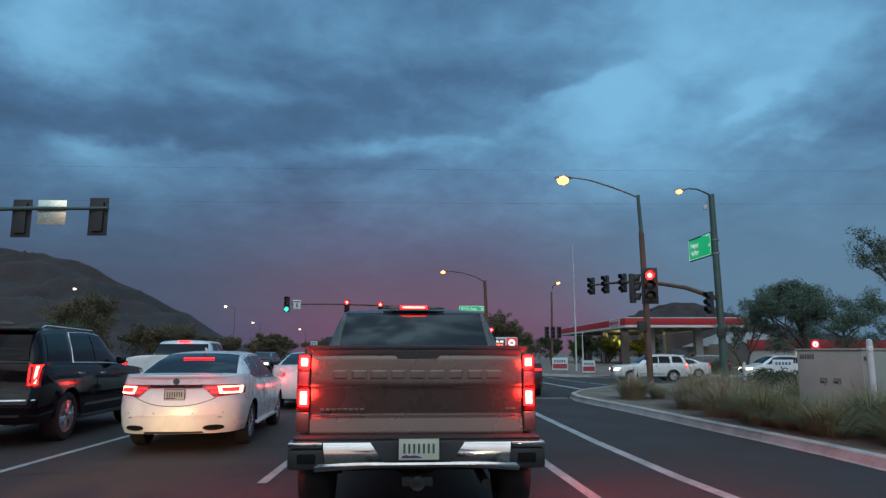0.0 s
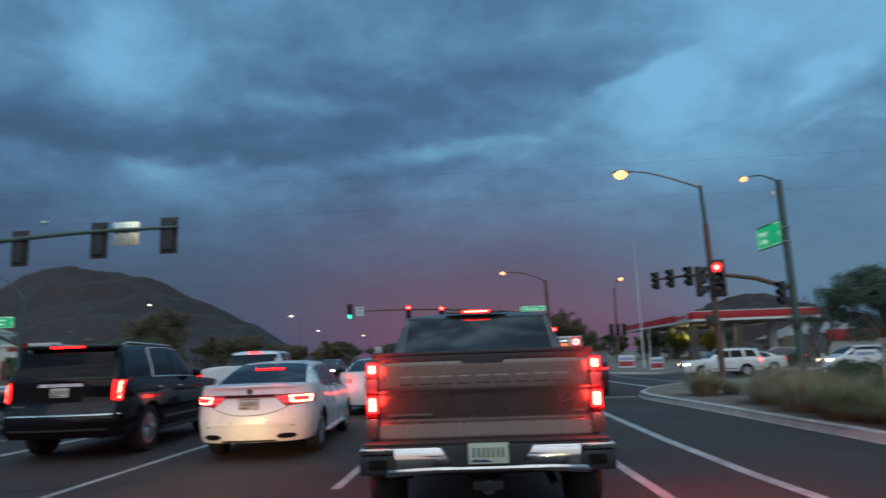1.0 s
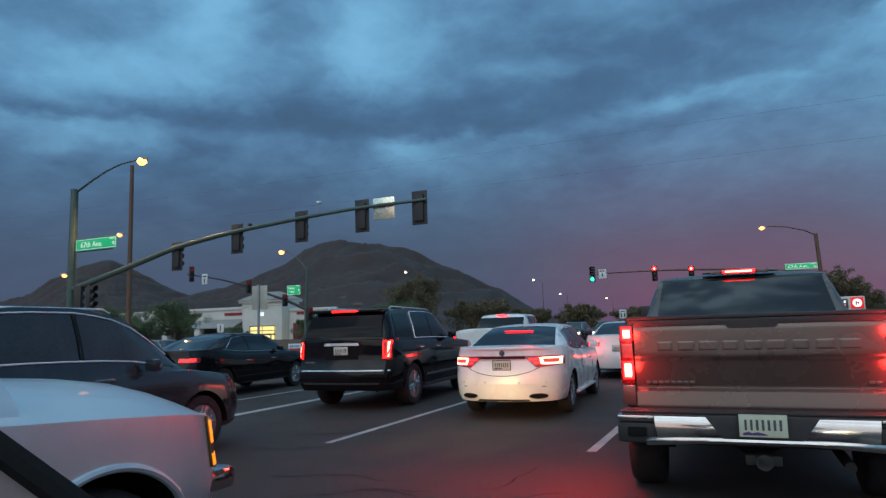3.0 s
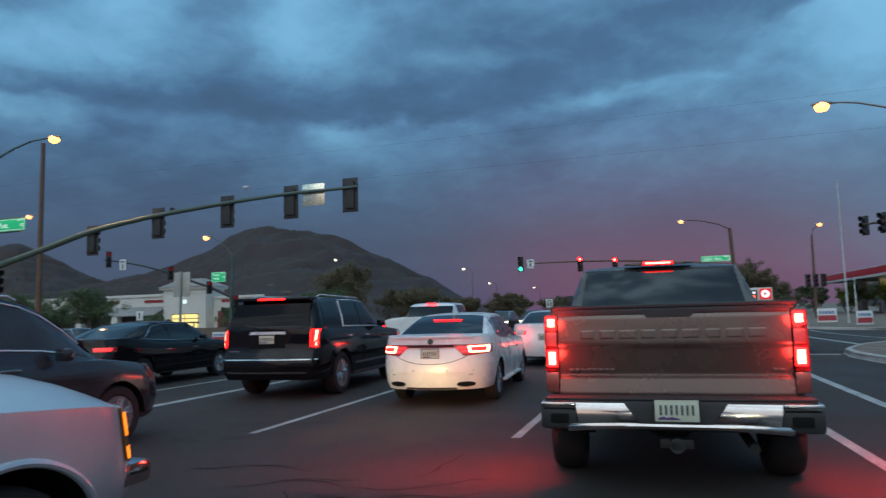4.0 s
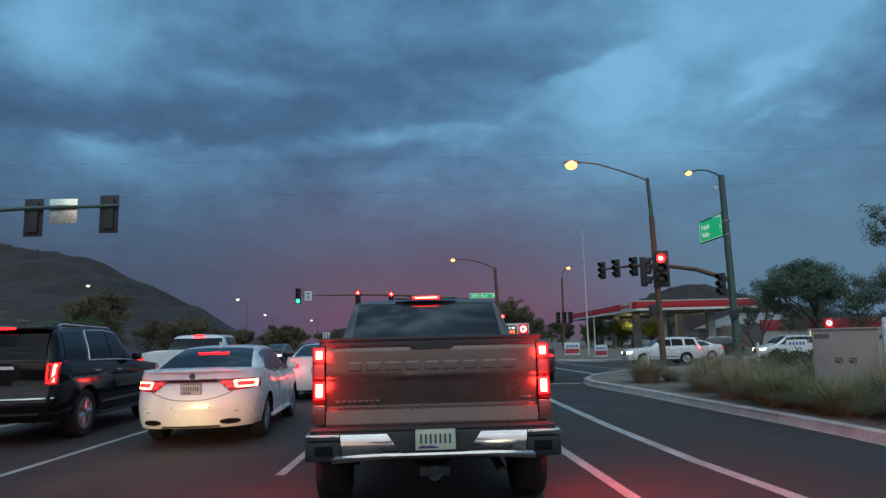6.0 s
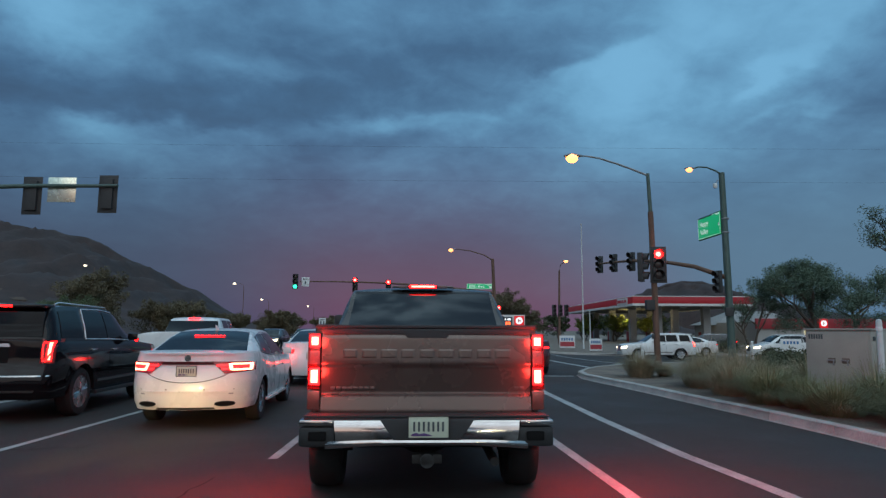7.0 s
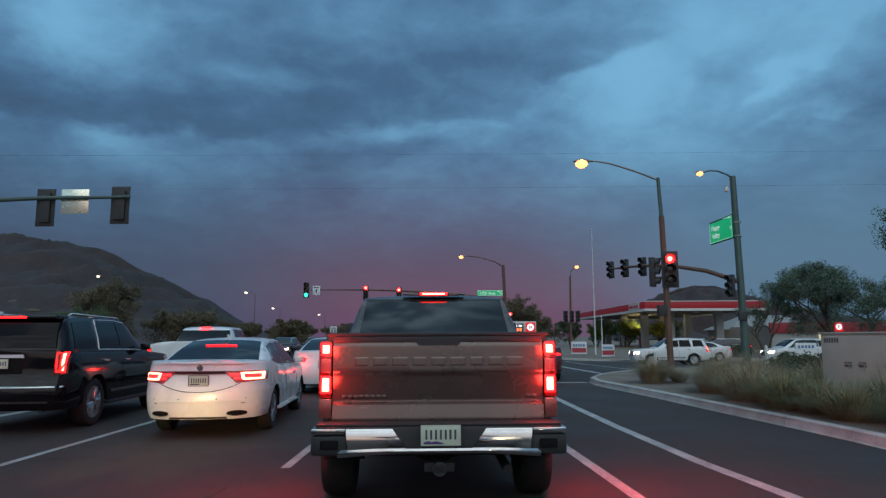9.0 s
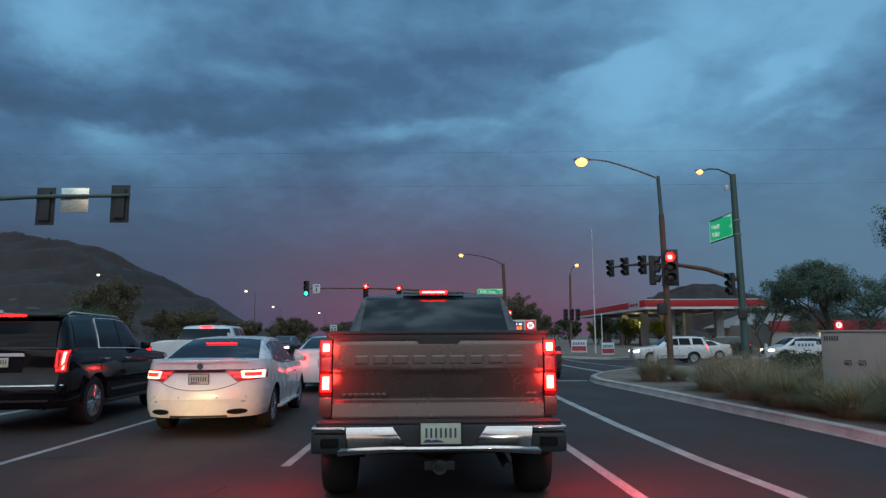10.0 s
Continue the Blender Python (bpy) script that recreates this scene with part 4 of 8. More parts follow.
def luminaire(parent, x, y, z, rz, mat, size=1.0):
    """A cobra-head lamp that points along -x before the turn."""
    bm = bmesh.new()
    pts = [(0.05, 0, 0.0), (-0.1, 0, 0.01), (-0.3, 0, 0.02), (-0.55, 0, 0.01), (-0.68, 0, -0.01)]
    tube(bm, pts, [0.04, 0.09, 0.15, 0.13, 0.05], 10)
    for v in bm.verts:
        v.co.z *= 0.6
    root = part("luminaire", bm, "pole_grey", parent, "cobra-head street lamp, lit")
    root.matrix_basis = pose(x, y, z, 0, 0, rz) @ Matrix.Scale(size, 4)
    bm = bmesh.new()
    bmesh.ops.create_uvsphere(bm, u_segments=16, v_segments=10, radius=0.19)
    for v in bm.verts:
        v.co = Vector((v.co.x * 1.2 - 0.38, v.co.y, v.co.z * 0.95 - 0.09))
    part("bulb_cover", bm, mat, root, "glowing lamp cover")
    return root


def street_sign(parent, x, y, z, rz, lines, w=1.5, h=0.48):
    root = part("street_name_sign", boxes((-w / 2, w / 2, -0.02, 0.02, -h / 2, h / 2), bevel=0.01), "sign_green", parent, "green street name sign with white letters")
    root.matrix_basis = pose(x, y, z, 0, 0, rz)
    t = 0.018
    bm = boxes((-w / 2 + 0.02, w / 2 - 0.02, -0.024, -0.0205, h / 2 - 0.02 - t, h / 2 - 0.02), (-w / 2 + 0.02, w / 2 - 0.02, -0.024, -0.0205, -h / 2 + 0.02, -h / 2 + 0.02 + t),
               (-w / 2 + 0.02, -w / 2 + 0.02 + t, -0.024, -0.0205, -h / 2 + 0.04, h / 2 - 0.04), (w / 2 - 0.02 - t, w / 2 - 0.02, -0.024, -0.0205, -h / 2 + 0.04, h / 2 - 0.04))
    part("border", bm, "sign_letter", root, smooth=False)
    for body, tx, tz, size in lines:
        letters("lettering", body, size, "sign_letter", root, pose(tx, -0.024, tz, 90, 0, 0))
    part("emblem", lathe(bmesh.new(), [(0.01, -0.027), (0.075, -0.026), (0.075, -0.021)], "y", 16, (w / 2 - 0.16, 0, -0.04)), "sign_letter", root)
    part("emblem_core", lathe(bmesh.new(), [(0.005, -0.031), (0.04, -0.030), (0.04, -0.027)], "y", 12, (w / 2 - 0.16, 0, -0.04)), "banner_red", root)
    bm = bmesh.new()
    for k in range(4):
        box(bm, w / 2 - 0.42 + k * 0.085, w / 2 - 0.36 + k * 0.085, -0.024, -0.0205, h / 2 - 0.11, h / 2 - 0.06)
    part("small_bars", bm, "sign_letter", root, smooth=False)
    return root


def arm_pts(a, b, rise, n=12):
    a, b = Vector(a), Vector(b)
    return [a.lerp(b, t) + Vector((0, 0, rise * math.sin(math.pi * t) if rise else 0)) for t in np.linspace(0, 1, n)]


def base_flange(parent, x, y, z, r):
    part("base_plate", lathe(bmesh.new(), [(r * 2.2, 0), (r * 2.2, 0.05), (r * 1.4, 0.06), (r * 1.25, 0.22), (r * 1.02, 0.25)], "z", 14, (x, y, z)), "pole_rust", parent)


def pole_with_red_signal():
    e = thing("signal_pole", 8.12, 24.4, drop(8.1, 24.4) + 0.12, 0, "slim steel street lamp pole with a lit red signal head", "street lamp")
    part("pole", tube(bmesh.new(), [(0.09, 0, 0), (0.05, 0, 3.0), (0.0, 0, 5.8)], [0.115, 0.11, 0.10], 14), "pole_rust", e)
    part("pole", tube(bmesh.new(), [(0.0, 0, 5.8), (-0.06, 0, 7.28)], [0.075, 0.065], 12), "pole_green", e)
    base_flange(e, 0.09, 0, 0, 0.12)
    part("lamp_arm", tube(bmesh.new(), [(-0.06, 0, 7.2), (-0.6, 0, 7.42), (-1.2, 0, 7.64), (-1.9, 0, 7.86), (-2.35, 0, 7.93), (-2.6, 0, 7.94)], [0.045, 0.042, 0.04, 0.036, 0.033, 0.03], 8), "pole_grey", e)
    luminaire(e, -2.55, 0, 7.94, 0, "sodium", 1.0)
    signal_head(e, 0.16, -0.22, 3.78, -8, ("sig_red", None, None), h=1.15, w=0.40)
    signal_head(e, -0.36, -0.02, 3.70, 62, (None, None, None), h=1.08, w=0.36, plate=False)
    for z in (3.5, 4.2):
        part("bracket", tube(bmesh.new(), [(-0.4, 0, z), (0, 0, z), (0.26, -0.1, z)], 0.03, 8), "pole_rust", e)
    part("walk_signal", boxes((-0.30, 0.02, -0.14, 0.10, 2.10, 2.48), bevel=0.02), "signal_black", e)
    part("push_button", boxes((-0.14, -0.04, -0.14, -0.08, 1.05, 1.25), bevel=0.01), "signal_black", e)
    # the red lens lights what is near it
    lamp("red_signal_light", "POINT", 6.0, (1, 0.03, 0.02), pose(8.35, 23.75, 4.35), 0.1)
    lamp("sodium_light", "SPOT", 1600.0, (1.0, 0.55, 0.18), look((5.15, 24.4, 7.95), (5.0, 24.0, 0)), 0.15, 150, 0.6)


def pole_with_mast_right():
    bx, by = 14.6, 32.6
    e = thing("signal_pole", bx, by, drop(bx, by) + 0.12, 0, "green steel signal pole with a mast arm, lamp and street sign", "traffic signal")
    part("pole", tube(bmesh.new(), [(0.05, 0, 0), (0, 0, 4.5), (-0.06, 0, 9.5)], [0.19, 0.17, 0.145], 16), "pole_green", e)
    base_flange(e, 0.05, 0, 0, 0.2)
    part("lamp_arm", tube(bmesh.new(), [(-0.06, 0, 9.42), (-0.35, 0, 9.60), (-0.8, 0, 9.78), (-1.2, 0, 9.80), (-1.45, 0, 9.74)], [0.05, 0.045, 0.04, 0.036, 0.033], 8), "pole_green", e)
    luminaire(e, -1.42, 0, 9.72, 0, "warm_lamp", 0.75)
    part("camera_bracket", tube(bmesh.new(), [(-0.05, 0, 9.2), (-0.3, -0.05, 9.1), (-0.42, -0.06, 8.9)], 0.02, 6), "pole_grey", e)
    part("dome_camera", lathe(bmesh.new(), [(0.02, 8.68), (0.08, 8.70), (0.11, 8.78), (0.10, 8.92), (0.03, 8.95)], "z", 14, (-0.44, -0.06, 0)), "sign_white", e, "small white dome camera")
    sg = street_sign(e, -0.26, 1.32, 6.96, -88, [("Happy", -0.55, 0.20, 0.38), ("Valley", -0.55, -0.22, 0.38)], w=2.55, h=1.12)
    part("sign_frame", boxes((-1.32, 1.32, 0.022, 0.06, -0.61, 0.61), bevel=0.01), "signal_black", sg)
    part("sign_arm", tube(bmesh.new(), [(-0.1, 0, 7.50), (-0.30, 1.3, 7.50), (-0.30, 2.6, 7.50)], 0.03, 8), "pole_green", e)
    for z in (6.4, 7.1):
        part("band", lathe(bmesh.new(), [(0.175, z), (0.19, z + 0.02), (0.19, z + 0.06), (0.175, z + 0.08)], "z", 16), "pole_grey", e)
    line = [(0, 0, 4.15), (-1.3, 0.9, 4.80), (-2.5, 2.6, 5.25), (-3.5, 4.4, 5.45), (-3.95, 6.4, 5.57), (-4.25, 8.7, 5.70)]
    part("mast_arm", tube(bmesh.new(), line, [0.12, 0.11, 0.095, 0.08, 0.065, 0.05], 12), "pole_rust", e)
    for x, y, z in ((-4.22, 8.7, 5.70), (-3.95, 6.4, 5.57), (-3.5, 4.4, 5.45)):
        signal_head(e, x, y, z - 0.05, -62, (None, None, None), h=1.06, w=0.36, plate=False)
    signal_head(e, -0.58, -0.12, 3.95, -70, (None, None, None), h=1.1, w=0.36, plate=False)
    part("walk_signal", boxes((-0.30, 0.10, -0.30, -0.16, 2.25, 2.68), bevel=0.02), "signal_black", e)


def left_mast():
    bx, by = -29.5, 21.3
    e = thing("signal_pole", bx, by, 0.1, 0, "long green mast arm with dark signal heads seen from behind", "traffic signal")
    part("pole", tube(bmesh.new(), [(0, 0, 0), (0, 0, 4), (0, 0, 8.5)], [0.22, 0.20, 0.17], 16), "pole_green", e)
    part("pole_cap", lathe(bmesh.new(), [(0.18, 8.5), (0.18, 8.56), (0.05, 8.6)], "z", 16), "pole_green", e)
    base_flange(e, 0, 0, 0, 0.22)
    part("lamp_arm", tube(bmesh.new(), [(0.1, 0, 8.40), (1.2, 0, 8.85), (2.2, 0, 9.20), (3.2, 0, 9.42), (4.2, 0, 9.46)], [0.055, 0.05, 0.045, 0.04, 0.035], 8), "pole_green", e)
    luminaire(e, 4.15, 0, 9.46, 180, "sodium", 1.05)
    xs = [0.1, 2.6, 4.3, 6.8, 9.85, 13.6, 16.2, 18.5, 19.1]
    zs = [3.66, 4.22, 4.60, 5.20, 5.58, 5.85, 5.98, 5.98, 5.99]
    tt = np.linspace(0.1, 19.1, 30)
    zz = [float(np.mean([np.interp(x + d, xs, zs) for d in np.linspace(-0.9, 0.9, 9)])) for x in tt]
    zz[0], zz[-1] = 3.66, 6.0
    part("mast_arm", tube(bmesh.new(), list(zip(tt, [0.0] * 30, zz)), list(np.linspace(0.15, 0.055, 30)), 12), "pole_green", e)
    for x, z in ((6.70, 4.80), (10.1, 5.30), (13.42, 5.52), (16.26, 5.67), (18.73, 5.74)):
        signal_head(e, x, 0.20, z, 180, (None, None, None), h=1.0, w=0.36, rim=0.13)
    part("lane_sign", boxes((16.77, 17.69, 0.10, 0.13, 5.46, 6.28), bevel=0.008), "bright_back", e, "bare metal back of a lane sign")
    street_sign(e, 1.78, -0.12, 5.74, 0, [("67th Ave.", -0.28, -0.02, 0.38)], w=2.72, h=0.52)
    part("sign_arm", tube(bmesh.new(), [(0, 0, 6.04), (2.9, -0.05, 6.05)], 0.035, 8), "pole_green", e)
    part("sign_arm", tube(bmesh.new(), [(0, 0, 5.46), (2.9, -0.05, 5.44)], 0.035, 8), "pole_green", e)
    for x, rz in ((1.60, 100), (0.72, 200)):
        signal_head(e, x, -0.1, 3.25, rz, (None, None, None), h=1.1, w=0.36, plate=False)
    part("bracket", tube(bmesh.new(), [(0, 0, 3.5), (1.5, -0.05, 3.5)], 0.03, 8), "pole_green", e)
    part("detector", boxes((14.26, 14.48, -0.06, 0.06, 6.35, 6.43), bevel=0.02), "sign_white", e)
    part("detector_stem", tube(bmesh.new(), [(14.37, 0, 5.86), (14.37, 0, 6.37)], 0.012, 6), "pole_grey", e)
    part("detector", boxes((10.83, 10.97, -0.06, 0.06, 5.74, 5.86), bevel=0.02), "signal_black", e)
    lamp("sodium_light", "SPOT", 1600.0, (1.0, 0.55, 0.18), look((bx + 4.4, by, 9.3), (bx + 4.4, by, 0)), 0.15, 150, 0.6)
    # slim rusty pole behind it
    p = thing("utility_pole", -36.0, 30.0, -0.02, 0, "slim rust-brown steel pole on the corner", "pole")
    part("pole", tube(bmesh.new(), [(0, 0, 0), (0, 0, 12.6)], [0.17, 0.12], 12), "pole_rust", p)
    base_flange(p, 0, 0, 0, 0.17)


def far_signals():
    # across the junction, over our lanes
    e = thing("signal_pole", 4.85, 52.6, 0.0, 0, "far signal pole with mast arm, lamp and green street sign", "traffic signal")
    part("pole", tube(bmesh.new(), [(0, 0, 0), (-0.1, 0, 4), (-0.22, 0, 7.15)], [0.15, 0.14, 0.12], 12), "pole_rust", e)
    base_flange(e, 0, 0, 0, 0.15)
    part("lamp_arm", tube(bmesh.new(), [(-0.22, 0, 7.05), (-0.9, 0, 7.45), (-2.0, 0, 7.78), (-3.0, 0, 7.92), (-3.3, 0, 7.92)], [0.05, 0.045, 0.04, 0.035, 0.03], 8), "pole_rust", e)
    luminaire(e, -3.25, 0, 7.92, 0, "warm_lamp", 0.85)
    street_sign(e, -1.30, -0.15, 4.92, 0, [("67th Ave.", -0.18, -0.02, 0.33)], w=2.0, h=0.42)
    part("mast_arm", tube(bmesh.new(), arm_pts((0, 0, 4.4), (-15.6, 0, 5.25), 0.28), list(np.linspace(0.11, 0.045, 12)), 10), "pole_rust", e)
    signal_head(e, -15.95, -0.1, 5.24, 0, (None, None, "sig_green"), h=1.2, w=0.42, plate=False)
    part("lane_sign", boxes((-15.45, -14.85, -0.05, 0.0, 4.85, 5.58), bevel=0.008), "sign_white", e, "white lane-use sign")
    bm = boxes((-15.35, -14.95, -0.055, -0.051, 5.40, 5.48), (-15.2, -15.1, -0.055, -0.051, 5.0, 5.3))
    part("lane_sign_bars", bm, "ink", e, smooth=False)
    signal_head(e, -11.20, -0.1, 5.0, 0, ("sig_red", None, None), h=1.15, w=0.40, plate=False)
    signal_head(e, -8.55, -0.1, 4.83, 0, ("sig_red", None, None), h=1.15, w=0.40, plate=False)
    signal_head(e, 0.25, -0.2, 2.9, 0, ("sig_red", None, None), h=1.0, w=0.34, plate=False)
    # over the lanes of the street that crosses, on the far left
    e = thing("signal_pole", -36.0, 48.6, 0.0, 0, "dark mast arm with dim red signals by the shops", "traffic signal")
    part("pole", tube(bmesh.new(), [(0, 0, -0.5), (0.1, 0, 4), (0.25, 0, 6.9)], [0.16, 0.14, 0.10], 12), "pole_green", e)
    base_flange(e, 0, 0, -0.5, 0.16)
    part("lamp_arm", tube(bmesh.new(), [(0.25, 0, 6.85), (-0.4, 0, 7.6), (-1.4, 0, 8.45), (-2.2, 0, 8.80)], [0.05, 0.045, 0.04, 0.035], 8), "pole_green", e)
    luminaire(e, -2.15, 0, 8.82, 0, "sodium", 1.25)
    street_sign(e, -1.15, -0.15, 5.15, 0, [("Happy", -0.22, 0.18, 0.26), ("Valley", -0.22, -0.14, 0.26)], w=1.45, h=0.85)
    xs, zs = [-14.2, -12.0, -9.9, -6.3, -3.9, -2.1, 0.2], [7.35, 7.0, 6.62, 5.72, 4.85, 4.27, 3.3]
    tt = np.linspace(0.2, -14.2, 16)
    part("mast_arm", tube(bmesh.new(), [(x, 0, float(np.interp(x, xs, zs))) for x in tt], list(np.linspace(0.13, 0.05, 16)), 10), "signal_black", e)
    for x, z, h in ((-13.45, 7.33, 1.5), (-6.3, 5.72, 1.2), (-2.1, 4.27, 1.1), (0.62, 2.95, 1.1)):
        signal_head(e, x, -0.15, z, 55, ("sig_dim", None, None), h=h, w=0.46, plate=False)
    part("lane_sign", boxes((-12.15, -11.45, -0.15, -0.10, 6.25, 7.25), bevel=0.008), "sign_white", e, "white lane-use sign")
    part("lane_sign_bars", boxes((-12.03, -11.57, -0.155, -0.151, 6.95, 7.08), (-11.87, -11.73, -0.155, -0.151, 6.35, 6.8)), "ink", e, smooth=False)
    # lamp standard and signals beside the filling station
    e = thing("street_lamp", 14.3, 76.0, -0.35, 0, "far street lamp with small signals on its post", "street lamp")
    part("pole", tube(bmesh.new(), [(0, 0, 0), (0.12, 0, 8.7)], [0.16, 0.10], 10), "pole_rust", e)
    part("lamp_arm", tube(bmesh.new(), [(0.12, 0, 8.6), (0.3, 0, 9.4), (0.9, 0, 9.85)], 0.05, 8), "pole_rust", e)
    luminaire(e, 0.5, 0, 9.9, 180, "warm_lamp", 1.1)
    for x in (-0.55, 0.15, 0.85):
        signal_head(e, x, -0.2, 4.1, 10, (None, None, None), h=1.3, w=0.46, plate=False)


def far_lamp(x, y, h, mat, label, size=1.6, arm=1.5):
    e = thing("street_lamp", x, y, 0, 0, label, "street lamp", "far street lamps")
    part("pole", tube(bmesh.new(), [(0, 0, drop(x, y) - 0.1), (0, 0, h - 0.6)], [0.10, 0.06], 8), "pole_rust", e)
    part("lamp_arm", tube(bmesh.new(), [(0, 0, h - 0.6), (-arm * 0.5, 0, h - 0.15), (-arm, 0, h)], 0.035, 6), "pole_rust", e)
    luminaire(e, -arm, 0, h, 0, mat, size)


pole_with_red_signal()
pole_with_mast_right()
left_mast()
far_signals()
for x, y, h, mat in ((-79, 151, 15.9, "pale_lamp"), (-44.5, 150, 11.9, "pale_lamp"), (-50.5, 197, 10.4, "pale_lamp"), (-44, 235, 9.8, "pale_lamp"), (-83.5, 60, 10.1, "sodium"), (-73.0, 60, 14.8, "warm_lamp")):
    far_lamp(x + 1.2, y, h, mat, "far street lamp, lit, on a slim post")


def back_of_sign():
    e = thing("road_sign", -15.0, 17.6, 0.1, 0, "grey metal backs of road signs on a post in the median", "road sign")
    part("post", boxes((-0.03, 0.03, -0.03, 0.03, 0, 2.95), bevel=0.005), "pole_grey", e)
    part("sign_plate", boxes((-0.31, 0.33, 0.032, 0.05, 2.12, 2.92), bevel=0.008), "sign_back", e)
    part("sign_plate", boxes((-0.18, 0.20, 0.032, 0.05, 0.55, 1.15), bevel=0.008), "sign_back", e)
    e = thing("road_sign", -15.2, 90, -0.02, 0, "small white road sign with dark bars", "road sign")
    part("post", boxes((-0.04, 0.04, 0, 0.06, 0, 1.9)), "pole_grey", e)
    part("sign_plate", boxes((-0.45, 0.45, -0.04, 0, 1.85, 3.0), bevel=0.01), "sign_white", e)
    part("sign_bars", boxes((-0.3, -0.1, -0.05, -0.041, 2.0, 2.6), (0.1, 0.3, -0.05, -0.041, 2.0, 2.6), (-0.3, 0.3, -0.05, -0.041, 2.7, 2.85)), "ink", e, smooth=False)
    e = thing("road_sign", -33.6, 35.6, -0.42, 0, "small white road sign on a post", "road sign")
    part("post", boxes((-0.03, 0.03, 0, 0.05, 0, 2.0)), "pole_grey", e)
    part("sign_plate", boxes((-0.28, 0.28, -0.03, 0, 1.95, 2.55), bevel=0.008), "sign_white", e)
    part("sign_bars", boxes((-0.05, 0.05, -0.04, -0.031, 2.05, 2.45)), "ink", e, smooth=False)


back_of_sign()


def wire_poles():
    for x in (-150, 150):
        e = thing("utility_pole", x, 62.5, -0.1, 0, "tall wooden utility pole carrying the power lines", "pole", "utility poles")
        part("pole", tube(bmesh.new(), [(0, 0, 0), (0, 0, 21.2)], [0.22, 0.14], 10), "bark", e)
        part("crossarm", boxes((-0.08, 0.08, -1.2, 1.2, 20.3, 20.5), (-0.08, 0.08, -1.0, 1.0, 18.8, 19.0), bevel=0.02), "bark", e)


wire_poles()


# ---------------------------------------------------------------- buildings
def pharmacy():
    """White stuccoed shops with a hipped corner tower, awning and lit windows."""
    e = thing("shop_building", -72.1, 88, -0.6, 0, "white stucco shop with a corner tower and lit windows", "building")
    part("wall", boxes((-36, -5.05, 0, 16, 0, 6.2), bevel=0.05), "stucco", e, smooth=False)
    part("wall", boxes((3.25, 12.5, 0.6, 16, 0, 5.45), bevel=0.05), "stucco", e, smooth=False)
    part("cornice", boxes((-36.2, -5.1, -0.25, 0.1, 6.0, 6.45), (3.35, 12.7, 0.35, 0.75, 5.35, 5.75), bevel=0.04), "stucco", e)
    t = part("tower", boxes((-5.0, 3.2, -1.2, 3.4, 0, 7.0), bevel=0.05), "stucco", e, smooth=False)
    part("tower_cornice", boxes((-5.45, 3.6, -1.65, 3.8, 6.95, 7.35), bevel=0.06), "stucco", t)
    part("tower_band", boxes((-5.1, 3.3, -1.3, -1.15, 6.3, 6.5), bevel=0.03), "stucco", t)
    bm = bmesh.new()
    lo = [bm.verts.new(p) for p in ((-5.7, -1.9, 7.35), (3.8, -1.9, 7.35), (3.8, 4.0, 7.35), (-5.7, 4.0, 7.35))]
    hi = [bm.verts.new(p) for p in ((-2.9, 0.6, 8.75), (1.0, 0.6, 8.75), (1.0, 1.6, 8.75), (-2.9, 1.6, 8.75))]
    bm.faces.new(hi)
    bm.faces.new(lo[::-1])
    for i in range(4):
        bm.faces.new((lo[i], lo[(i + 1) % 4], hi[(i + 1) % 4], hi[i]))
    part("tower_roof", bm, "roof_tile", t, "grey hipped tile roof", smooth=False)
    bm = bmesh.new()
    sheet(bm, lambda u, v: (-35.5 + 30.3 * u, -3.4 + 3.4 * v, 3.05 + 1.35 * v), np.linspace(0, 1, 8), [0, 1], 0.15, (0, 0, -1))
    part("awning", bm, "roof_tile", e, "sloping grey awning", smooth=False)
    for x in (-34, -28.5, -20.5, -13.0):
        part("column", boxes((x - 0.6, x + 0.6, -3.3, -2.2, 0, 3.0), bevel=0.05), "stucco", e)
    part("dark_shopfront", boxes((-35, -5.2, -0.08, -0.02, 0.1, 2.9)), "dark_soffit", e, smooth=False)
    def lit_window(x0, x1, z0, z1, y, owner, cols):
        w = part("lit_window", boxes((x0, x1, y - 0.08, y - 0.02, z0, z1)), "shop_glow", owner, "yellow lit shop window", smooth=False)
        for za, zb in ((z1, z1 + 0.12), (z0 - 0.12, z0), (z0 + 0.70, z0 + 0.95), (z0 + 1.40, z0 + 1.52)):
            part("window_bar", boxes((x0 - 0.1, x1 + 0.1, y - 0.16, y - 0.085, za, zb)), "dark_soffit", w, smooth=False)
        for k in range(cols + 1):
            x = x0 + (x1 - x0) * k / cols
            part("mullion", boxes((x - 0.05, x + 0.05, y - 0.18, y - 0.162, z0, z1)), "dark_soffit", w, smooth=False)
        # shelves of goods behind the glass
        bm = bmesh.new()
        rng = random.Random(int(x0 * 10))
        x = x0 + 0.1
        while x < x1 - 0.3:
            box(bm, x, x + rng.uniform(0.12, 0.3), y - 0.095, y - 0.083, z0 + 0.05, z0 + rng.uniform(0.25, 0.8))
            x += rng.uniform(0.35, 0.8)
        part("shelf_goods", bm, "dark_soffit", w, smooth=False)
    lit_window(-3.2, 1.9, 0.85, 2.98, -1.2, t, 2)
    lit_window(4.3, 5.6, 0.85, 3.05, 0.6, e, 2)
    part("lit_emblem", boxes((-1.1, -0.45, -1.30, -1.21, 4.7, 5.3), bevel=0.03), "pale_emblem", t, "pale lit emblem")
